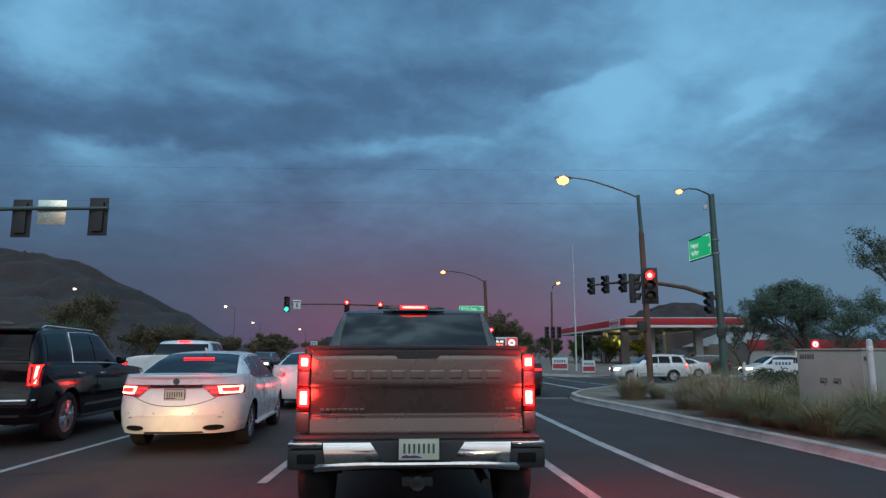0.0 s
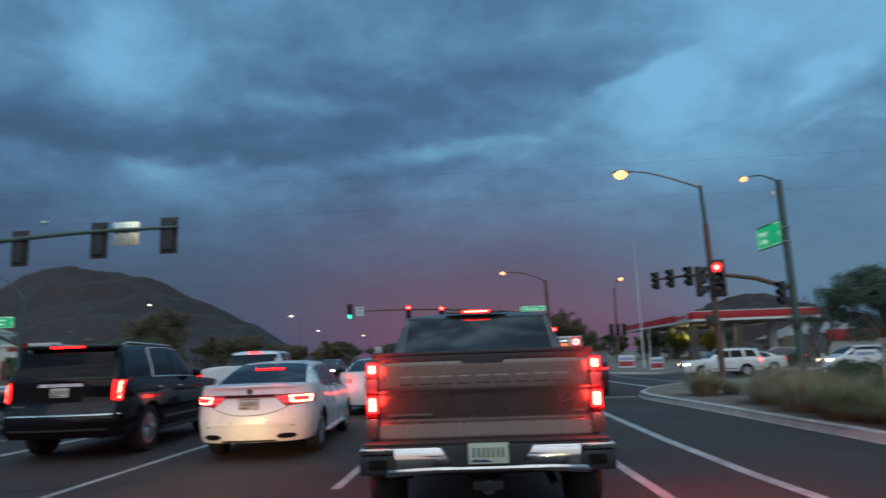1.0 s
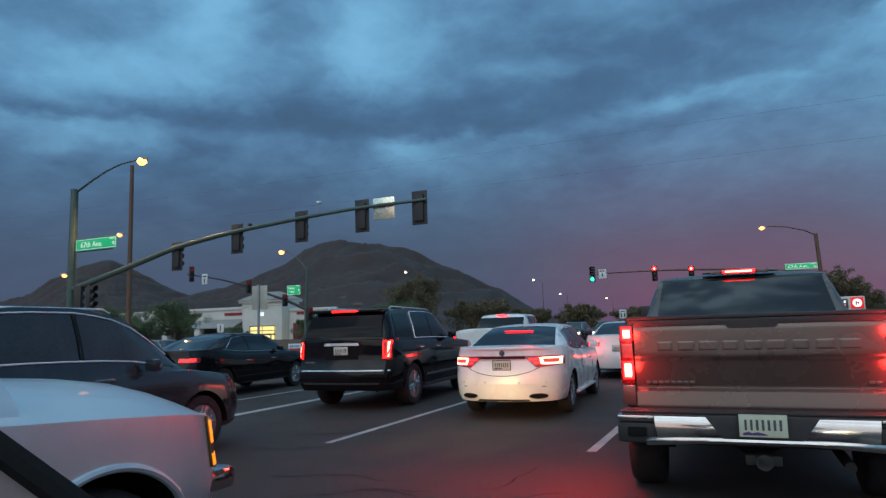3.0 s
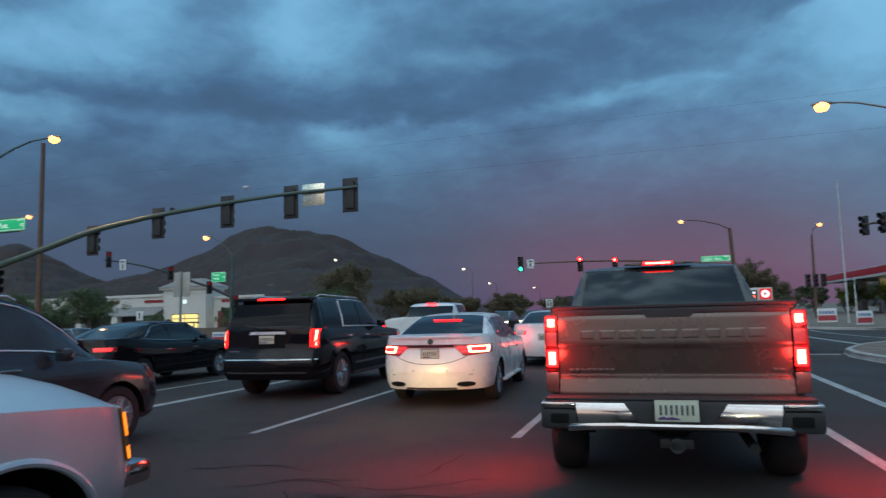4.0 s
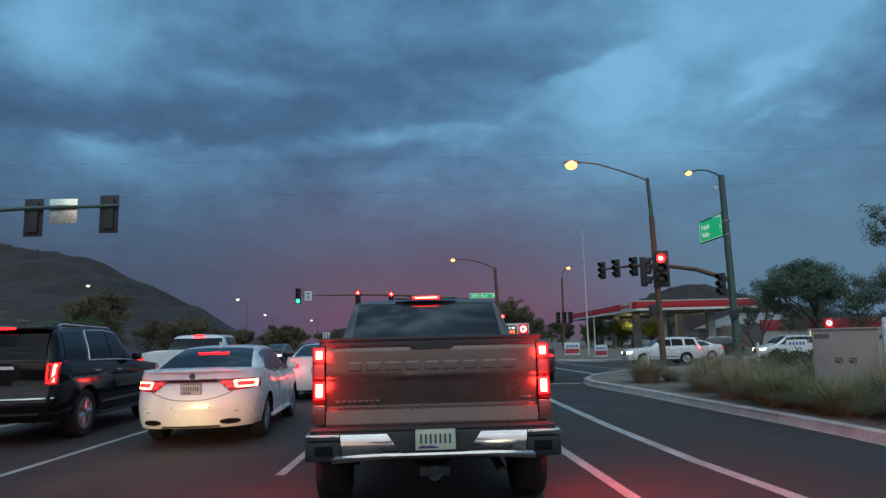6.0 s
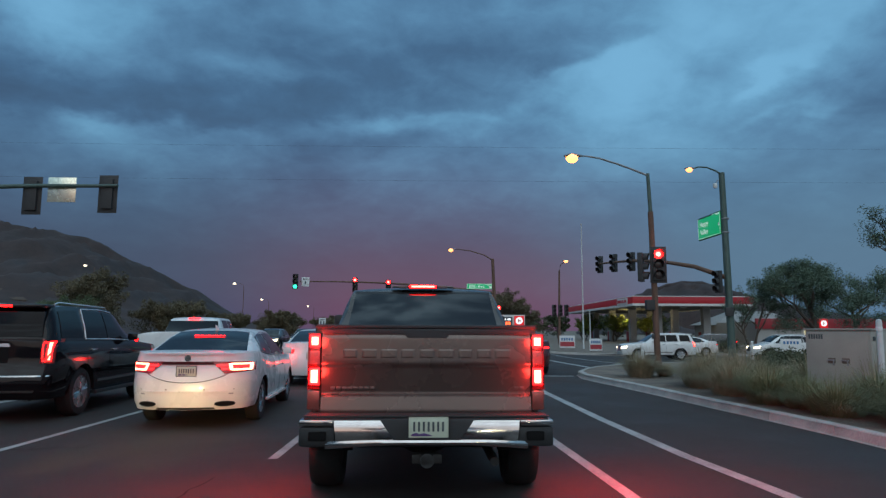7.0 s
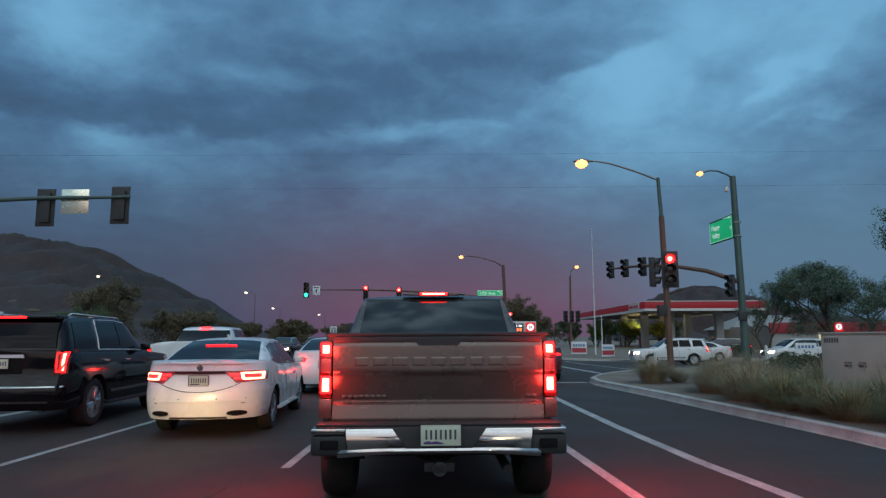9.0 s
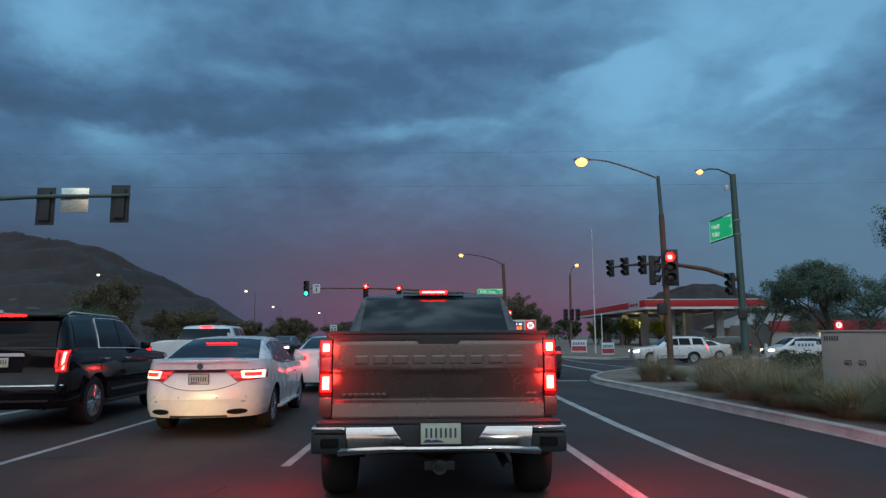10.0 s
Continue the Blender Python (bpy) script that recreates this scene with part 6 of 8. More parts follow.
# light without a fitting, added to brighten the yellow-green trees
lamp("tree_fill_light", "POINT", 300.0, (1.0, 0.85, 0.4), pose(29, 98, 3.4), 0.3)


def power_lines():
    for z, y in ((20.5, 62), (17.4, 63)):
        e = thing("power_line", 0, y, 0, 0, "thin dark overhead power line", "cable", "overhead power lines")
        pts = [(x, 0, z - 3.0 * (1 - (((x + 150) % 300) / 150 - 1) ** 2) * 0.5) for x in np.arange(-150, 151, 7.5)]
        part("wire", tube(bmesh.new(), pts, 0.006, 5), "wire", e)


power_lines()


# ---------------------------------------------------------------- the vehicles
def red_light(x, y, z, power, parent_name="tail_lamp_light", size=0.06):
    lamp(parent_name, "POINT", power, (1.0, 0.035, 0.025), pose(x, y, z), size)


def bronze_pickup(X, Y):
    e = thing("pickup_truck", X, Y, 0, 2.1, "bronze-grey crew-cab pickup with lit brake lamps, waiting on the road", "truck")
    # cargo bed and rear wings
    c = Car(e, 5.85, curve((0, 0.955), (0.33, 0.955), (0.36, 0.985), (0.8, 1.01), (5.0, 1.01), (5.5, 0.95), (5.85, 0.8)), curve((0, 1.475), (2.2, 1.475), (4.3, 1.36), (5.0, 1.30), (5.6, 1.2), (5.85, 1.05), soft=0.1),
            curve((2.1, 1.44), (2.28, 1.62), (2.48, 1.90), (2.7, 1.955), (3.6, 1.96), (4.0, 1.93), (4.75, 1.40), soft=0.06), curve((2, 0.96), (5, 0.95)), curve((2.1, 0.90), (2.5, 0.825), (3.9, 0.76), (4.75, 0.78)),
            (1.2, 4.95), 0.405, "truck", sill=0.52, rear=((0, 0.40), (2, 0.40)), crown=0.0, bulge=0.0, cabin=(2.12, 4.7), arch=0.10, reach=0.6,
            sides=(0.96, 0.985, 1.0, 1.0, 1.0, 0.995, 0.985, 0.97), front=((0, 0), (2, 0)))
    c.shell()
    c.cabin_shell("cab_roof")
    c.floor_pan(0.62)
    c.add_wheels(inset=-0.03, width=0.29, spokes=6)
    # tailgate, with its stamped panel
    tg = part("tailgate", boxes((-0.87, 0.87, 0.375, 0.395, 0.785, 1.44), bevel=0.006), "truck", e)
    rise = curve((0.768, 0.296), (0.783, 0.290), (0.905, 0.308), (0.922, 0.350), (1.135, 0.322), (1.165, 0.304), (1.20, 0.302), (1.385, 0.309), (1.41, 0.318), (1.46, 0.320), soft=0.005)
    part("tailgate_skin", sheet(bmesh.new(), lambda u, z: ((2 * u - 1) * 0.875, rise(z) + 0.012 * abs(2 * u - 1) ** 6, z), np.linspace(0, 1, 15), np.linspace(0.772, 1.455, 60), 0.02, (0, 1, 0)), "truck", tg)
    part("tailgate_cap", boxes((-0.93, 0.93, 0.305, 0.42, 1.462, 1.492), bevel=0.010), "black_plastic", tg, "black plastic tailgate cap")
    part("tailgate_edge", boxes((-0.865, 0.865, 0.306, 0.322, 1.412, 1.458), bevel=0.004), "black_plastic", tg)
    bm = bmesh.new()
    plate_shape(bm, [(-0.20, 1.44), (-0.165, 1.385), (0.165, 1.385), (0.20, 1.44)], 0.298, 0.318)
    part("tailgate_handle", bm, "black_plastic", tg, "black tailgate handle")
    for k in range(9):
        # raised lettering, as plain rounded plates a few millimetres proud of the panel
        cx, w = -0.64 + k * 0.16, 0.058 + 0.006 * (k % 3)
        def stamp(u, v):
            z = 1.215 + 0.075 * v
            lift = 0.0035 * min(1.0, 9 * min(u, 1 - u, v, 1 - v))
            return (cx + (2 * u - 1) * w, rise(z) + 0.0005 - lift, z)
        part("stamped_plate", sheet(bmesh.new(), stamp, np.linspace(0, 1, 12), np.linspace(0, 1, 10), 0.004, (0, 1, 0)), "truck", tg)
    bm = bmesh.new()
    for k in range(8):
        box(bm, -0.80 + k * 0.047, -0.80 + k * 0.047 + 0.034, 0.334, 0.348, 0.955, 0.978, 0.002)
    part("badge", bm, "dark_chrome", tg, "small dark badge of plain bars")
    part("badge", boxes((0.74, 0.775, 0.340, 0.355, 0.955, 0.978), (0.785, 0.82, 0.340, 0.355, 0.955, 0.978), bevel=0.002), "dark_chrome", tg)
    part("badge", boxes((-0.81, -0.70, 0.322, 0.340, 1.345, 1.36), bevel=0.003), "chrome", tg)
    # tail lamps in three stages
    for s in (-1, 1):
        x0, x1 = sorted((s * 0.885, s * 0.992))
        lampo = part("tail_lamp", boxes((x0, x1, 0.315, 0.56, 0.955, 1.425), bevel=0.012), "dark_red_lens", e, "red tail lamp with lit brake stages")
        xa, xb = sorted((s * 0.89, s * 0.975))
        part("brake_light", boxes((xa, xb, 0.306, 0.32, 1.305, 1.405), bevel=0.008), "brake", lampo, "glowing brake light")
        part("brake_light", boxes((xa, xb, 0.306, 0.32, 0.995, 1.135), bevel=0.008), "brake", lampo, "glowing brake light")
        xc, xd = sorted((s * 0.905, s * 0.96))
        part("lamp_core", boxes((xc, xd, 0.301, 0.308, 1.322, 1.388), bevel=0.006), "brake_hot", lampo)
        part("lamp_core", boxes((xc, xd, 0.301, 0.308, 1.012, 1.118), bevel=0.006), "brake_hot", lampo)
        part("reversing_light", boxes((xa, xb, 0.308, 0.32, 1.165, 1.275), bevel=0.006), "smoked_lens", lampo)
        part("rear_corner", boxes((*sorted((s * 0.885, s * 0.99)), 0.318, 0.42, 0.79, 0.95), bevel=0.012), "truck", e)
        # set off the lenses to redden the tailgate as glare does
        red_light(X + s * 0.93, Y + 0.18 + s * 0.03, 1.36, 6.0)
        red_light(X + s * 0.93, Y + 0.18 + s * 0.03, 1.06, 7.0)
        # added spot: stands in for the red glare over the road alongside
        lamp("red_glare_spot", "SPOT", 300.0, (1.0, 0.03, 0.02), look((X + s * 1.06, Y + 0.40 + s * 0.035, 1.2), (X + s * 2.7, Y + 1.5, 0.0)), 0.10, 140, 1.0)
    # bumper: black core, chrome wings and lower bar, black corner steps
    b = part("rear_bumper", boxes((-0.985, 0.985, 0.08, 0.36, 0.53, 0.755), bevel=0.03), "black_plastic", e, "chrome and black rear step bumper")
    for s in (-1, 1):
        def wing(u, v):
            xa, xb = 0.255 + 0.115 * v, 0.715 + 0.02 * v
            return (s * (xa + (xb - xa) * u), 0.034 + 0.003 * v + 0.018 * v ** 4, 0.585 + 0.155 * v)
        bm = sheet(bmesh.new(), wing, np.linspace(0, 1, 7), np.linspace(0, 1, 9), 0.06, (0, 1, 0))
        part("chrome_wing", bm, "chrome", b, "chrome bumper wing")
        part("corner_step", boxes((*sorted((s * 0.722, s * 1.01)), 0.058, 0.40, 0.535, 0.692), bevel=0.03), "black_plastic", b)
        part("bumper_cap", boxes((*sorted((s * 0.738, s * 1.005)), 0.046, 0.36, 0.698, 0.745), bevel=0.012), "chrome", b)
        part("step_hole", boxes((*sorted((s * 0.79, s * 0.93)), 0.050, 0.06, 0.585, 0.655), bevel=0.012), "seal", b)
    bm = bmesh.new()
    def bar(u, v):
        x = (2 * u - 1) * 0.80
        k = max(0, abs(x) - 0.24) / 0.56
        return (x, 0.014 + 0.05 * k ** 3 - 0.012 * (0.5 - abs(v - 0.5)), 0.560 - 0.040 * k ** 1.5 + (0.034 + 0.024 * k) * v)
    sheet(bm, bar, np.linspace(0, 1, 25), np.linspace(0, 1, 5), 0.05, (0, 1, 0))
    part("chrome_bar", bm, "chrome", b, "chrome lower bumper bar")
    part("step_pad", boxes((-0.98, 0.98, 0.10, 0.34, 0.756, 0.772), bevel=0.006), "black_plastic", b)
    number_plate(e, 0.01, 0.045, 0.69, 0.315, 0.16)
    bm = boxes((-0.12, 0.12, 0.10, 0.22, 0.40, 0.47), (-0.05, 0.05, 0.02, 0.3, 0.40, 0.475), bevel=0.008)
    part("tow_hitch", bm, "under", e)
    bm = bmesh.new()
    lathe(bm, [(0.055, 0), (0.055, 0.03), (0.03, 0.035)], "y", 16, (0.0, 0.02, 0.435))
    part("hitch_socket", bm, "black_plastic", e)
    bm = bmesh.new()
    tube(bm, [(0.55, 0.18, 0.40), (0.55, 0.9, 0.42)], 0.038)
    part("exhaust_pipe", bm, "under", e)
    part("rear_axle_housing", tube(bmesh.new(), [(-0.7, 1.2, 0.4), (-0.2, 1.2, 0.4), (0, 1.2, 0.4), (0.2, 1.2, 0.4), (0.7, 1.2, 0.4)], [0.06, 0.06, 0.16, 0.06, 0.06], 14), "under", e)
    part("spare_wheel", lathe(bmesh.new(), [(0.1, 0.52), (0.33, 0.52), (0.36, 0.58), (0.36, 0.66), (0.3, 0.72)], "z", 24, (0, 0.72, 0)), "rubber", e)
    # cab back: window, high brake lamp, roof fin
    def back(u, v):
        z = 1.50 + (1.865 - 1.50) * v
        y = 2.10 + (z - 1.44) * 0.80
        x = (2 * u - 1) * (0.825 - 0.055 * v)
        return (x, y - 0.05, z)
    part("rear_window", sheet(bmesh.new(), back, np.linspace(0, 1, 7), np.linspace(0, 1, 5), 0.03, (0, 1, 0)), "tint_bright", e, "dark rear window reflecting the clouds")
    def edge(u, v):
        z = 1.862 + 0.03 * v
        return ((2 * u - 1) * (0.775 + 0.01 * v), 2.42 + 0.03 * v, z)
    part("rear_window_rim", sheet(bmesh.new(), edge, np.linspace(0, 1, 5), np.linspace(0, 1, 3), 0.06, (0, 1, 0)), "black_plastic", e)
    part("roof_lip", boxes((-0.36, 0.36, 2.43, 2.62, 1.945, 1.960), bevel=0.006), "truck", e)
    hb = part("high_brake_lamp", boxes((-0.17, 0.17, 2.375, 2.46, 1.925, 1.97), bevel=0.008), "red_lens", e)
    part("lit_strip", boxes((-0.155, 0.155, 2.362, 2.380, 1.932, 1.966), bevel=0.004), "brake", hb)
    part("lit_core", boxes((-0.13, 0.13, 2.357, 2.364, 1.941, 1.957), bevel=0.002), "brake_hot", hb)
    for s in (-1, 1):
        part("cargo_lamp", boxes((*sorted((s * 0.175, s * 0.285)), 2.372, 2.44, 1.930, 1.964), bevel=0.006), "smoked_lens", hb, "clear cargo lamp beside the brake lamp")
    c.side_glass("side_window", 2.62, 3.35, lean0=0.12)
    c.side_glass("side_window", 3.42, 4.35, lean1=-0.42)
    c.top_glass("windscreen", 4.68, 4.02, 0.75, 0.66)
    for s in (-1, 1):
        part("door_mirror", boxes((*sorted((s * 1.02, s * 1.22)), 4.2, 4.34, 1.42, 1.66), bevel=0.04), "black_plastic", e)
        part("headlamp", boxes((*sorted((s * 0.60, s * 0.92)), 5.74, 5.87, 0.86, 1.02), bevel=0.02), "clearcoat_lens", e)
    return e


def white_sedan(X, Y, name="sedan", label="white four-door sedan with lit tail lamps, waiting in its lane", paint="white_paint", rz=0.0, detail=True, group="", zoff=0.0, lit=True, length=4.9):
    e = thing(name, X, Y, zoff, rz, label, "car", group)
    L = length
    c = Car(e, L, curve((0, 0.54), (0.04, 0.66), (0.11, 0.76), (0.28, 0.865), (0.6, 0.915), (1.2, 0.93), (3.9, 0.93), (4.4, 0.88), (4.75, 0.72), (4.9, 0.56)),
            curve((0, 1.09), (0.35, 1.115), (0.9, 1.09), (1.6, 0.985), (3.4, 0.95), (3.9, 0.945), (4.5, 0.84), (4.9, 0.68), soft=0.1),
            curve((0.50, 1.08), (0.75, 1.17), (1.15, 1.325), (1.5, 1.42), (1.9, 1.462), (2.4, 1.47), (2.9, 1.43), (3.3, 1.27), (3.8, 0.99), soft=0.08),
            curve((0.4, 0.72), (0.8, 0.80), (1.3, 0.87), (3.2, 0.88), (3.8, 0.80)), curve((0.4, 0.78), (0.9, 0.70), (1.5, 0.615), (2.6, 0.60), (3.2, 0.62), (3.8, 0.66)),
            (1.08, 3.93), 0.335, paint, sill=0.28, rear=((0.2, 0.10), (0.35, 0.02), (0.6, 0.0), (0.78, 0.04), (0.95, 0.10), (1.12, 0.10)), front=((0.2, 0.1), (0.5, 0), (0.8, 0.2)),
            crown=0.02, bulge=0.10, cabin=(0.52, 3.78), arch=0.045)
    c.shell()
    c.cabin_shell()
    c.floor_pan(0.45)
    c.add_wheels(inset=0.035, width=0.22, spokes=5)
    c.top_glass("rear_window", 0.60, 1.50, 0.72, 0.57)
    c.top_glass("windscreen", 3.72, 2.95, 0.64, 0.57)
    c.side_glass("side_window", 1.10, 1.95, s0=0.12, s1=0.88, lean0=0.28)
    c.side_glass("side_window", 2.02, 3.28, s0=0.10, s1=0.88, lean1=-0.52)
    # chrome line round the windows
    for s in (1, -1):
        pts = [(s * (c.cabin_side(y, k)[0] + 0.008), y, c.cabin_side(y, k)[1]) for y, k in [(1.05, 0.10), (1.4, 0.08), (2.0, 0.07), (2.7, 0.07), (3.3, 0.07)]]
        part("window_trim", tube(bmesh.new(), pts, 0.009, 6), "chrome", e)
        pts = [(s * (c.cabin_side(y, k)[0] + 0.004), y, c.cabin_side(y, k)[1]) for y, k in [(1.18, 0.25), (1.35, 0.6), (1.55, 0.88), (2.0, 0.93), (2.6, 0.93), (2.8, 0.90)]]
        part("window_trim", tube(bmesh.new(), pts, 0.008, 6), "chrome", e)
        part("door_mirror", boxes((*sorted((s * 0.90, s * 1.06)), 3.02, 3.12, 0.99, 1.10), bevel=0.03), paint, e)
        for y in (1.75, 2.75):
            part("door_handle", boxes((*sorted((s * (c.side(y, 0.82) - 0.01), s * (c.side(y, 0.82) + 0.025))), y, y + 0.2, 0.80, 0.825), bevel=0.008), "chrome", e)
        for y in (2.0, 3.15):
            pts = [(s * (c.side(y, z) + 0.001), y + 0.05 * (0.9 - z), z) for z in (0.3, 0.5, 0.7, 0.9)]
            part("door_seam", tube(bmesh.new(), pts, 0.005, 5), "seal", e)
        part("sill_trim", boxes((*sorted((s * 0.87, s * 0.925)), 1.5, 3.5, 0.27, 0.31), bevel=0.01), paint, e)
    if detail:
        for s in (1, -1):
            lens = c.patch("tail_lamp", [(s * 0.53, 0.795), (s * 0.89, 0.83), (s * 0.89, 0.965), (s * 0.33, 0.975)], "red_lens", off=0.012, n=14, label="wrap-round red tail lamp")
            for z0, z1, a, b, mt in ((0.925, 0.950, 0.60, 0.865, "brake_hot"), (0.840, 0.868, 0.62, 0.865, "brake_hot"), (0.905, 0.930, 0.42, 0.575, "brake_soft"), (0.855, 0.880, 0.49, 0.60, "brake_soft")):
                c.patch("lit_strip", [(s * a, z0), (s * b, z0), (s * b, z1), (s * a, z1)], mt, off=0.020, n=10, m=3, parent=lens, label="glowing strip")
            c.patch("lit_strip", [(s * 0.60, 0.845), (s * 0.645, 0.845), (s * 0.61, 0.945), (s * 0.57, 0.945)], "brake_hot", off=0.0215, n=3, m=4, parent=lens)
            c.patch("lit_strip", [(s * 0.84, 0.845), (s * 0.87, 0.845), (s * 0.87, 0.945), (s * 0.84, 0.945)], "brake_hot", off=0.022, n=3, m=4, parent=lens)
            c.patch("lit_strip", [(s * 0.645, 0.868), (s * 0.84, 0.868), (s * 0.84, 0.925), (s * 0.62, 0.925)], "brake_soft", off=0.0185, n=6, m=3, parent=lens)
            ring = [(s * (0.55 + 0.135 * math.cos(a)), 0.365 + 0.036 * math.sin(a)) for a in np.linspace(0, 2 * math.pi, 20, endpoint=False)]
            bm = bmesh.new()
            oval = [bm.verts.new((x, c.rear_at(x, z) - 0.012, z)) for x, z in ring]
            mid = bm.verts.new((s * 0.55, c.rear_at(s * 0.55, 0.365) - 0.010, 0.365))
            for i in range(20):
                bm.faces.new((oval[i], oval[(i + 1) % 20], mid))
            bmesh.ops.recalc_face_normals(bm, faces=bm.faces)
            ex = part("exhaust_outlet", bm, "seal", e, "dark oval exhaust outlet")
            part("outlet_rim", tube(bmesh.new(), [(x, c.rear_at(x, z) - 0.014, z) for x, z in ring + ring[:1]], 0.006, 6), "black_plastic", ex)
            c.patch("reflector", [(s * 0.60, 0.50), (s * 0.66, 0.50), (s * 0.66, 0.52), (s * 0.60, 0.52)], "clearcoat_lens", off=0.01, n=3, m=2)
        c.patch("boot_strip", [(-0.37, 0.930), (0.37, 0.930), (0.36, 0.972), (-0.36, 0.972)], "maroon_strip", off=0.026, n=15, m=4, label="thin dark red strip between the lamps")
        pts = [(x, c.rear_at(x, z) - 0.001, z) for x, z in [(q, 0.672 + 0.125 * (abs(q) / 0.58) ** 2.4) for q in np.linspace(-0.58, 0.58, 25)]]
        part("boot_seam", tube(bmesh.new(), pts, 0.0045, 5), "seal", e)
        for x in (-0.66, -0.27, 0.27, 0.66):
            part("parking_sensor", lathe(bmesh.new(), [(0.003, -0.004), (0.012, -0.003), (0.012, 0.004)], "y", 10, (x, c.rear_at(x, 0.575) - 0.003, 0.575)), "grey_plastic", e)
        c.patch("boot_lip", [(-0.66, 1.075), (0.66, 1.075), (0.62, 1.10), (-0.62, 1.10)], paint, off=0.03, n=12, m=3)
        c.patch("bumper_crease", [(-0.80, 0.535), (0.80, 0.535), (0.80, 0.545), (-0.80, 0.545)], paint, off=0.012, n=14, m=2)
        c.patch("bumper_lower_lip", [(-0.42, 0.285), (0.42, 0.285), (0.40, 0.315), (-0.40, 0.315)], "black_plastic", off=0.01, n=8, m=2)
        bm = bmesh.new()
        lathe(bm, [(0.03, 0.0), (0.045, 0.0), (0.045, 0.008), (0.03, 0.008)], "y", 20, (0, c.rear_at(0, 1.02) - 0.014, 1.02))
        box(bm, -0.025, 0.025, c.rear_at(0, 1.02) - 0.014, c.rear_at(0, 1.02) - 0.006, 1.014, 1.026)
        part("badge", bm, "chrome", e, "oval chrome badge")
        number_plate(e, 0.0, c.rear_at(0, 0.835) - 0.012, 0.835, 0.275, 0.14)
        part("high_brake_lamp", boxes((-0.25, 0.25, 1.135, 1.15, 1.340, 1.349), bevel=0.003), "brake_soft", e, "glowing high brake lamp")
        part("aerial", tube(bmesh.new(), [(0, 1.62, 1.44), (0, 1.55, 1.50), (0, 1.50, 1.51)], [0.03, 0.02, 0.008], 8), paint, e)
    else:
        for s in (1, -1):
            lens = c.patch("tail_lamp", [(s * 0.50, 0.84), (s * 0.85, 0.84), (s * 0.85, 0.94), (s * 0.48, 0.94)], "red_lens", off=0.012, n=8)
            if lit:
                c.patch("lit_strip", [(s * 0.52, 0.865), (s * 0.80, 0.865), (s * 0.80, 0.92), (s * 0.52, 0.92)], "brake_soft", off=0.02, n=6, m=3, parent=lens)
        number_plate(e, 0.0, c.rear_at(0, 0.78) - 0.012, 0.78, 0.30, 0.15)
    for s in (1, -1):
        c.patch("headlamp", [(s * 0.40, 0.62), (s * 0.78, 0.64), (s * 0.80, 0.74), (s * 0.42, 0.70)], "clearcoat_lens", where="front", off=0.012, n=8)
    c.patch("grille", [(-0.34, 0.40), (0.34, 0.40), (0.36, 0.66), (-0.36, 0.66)], "black_plastic", where="front", off=0.008, n=8)
    return e, c


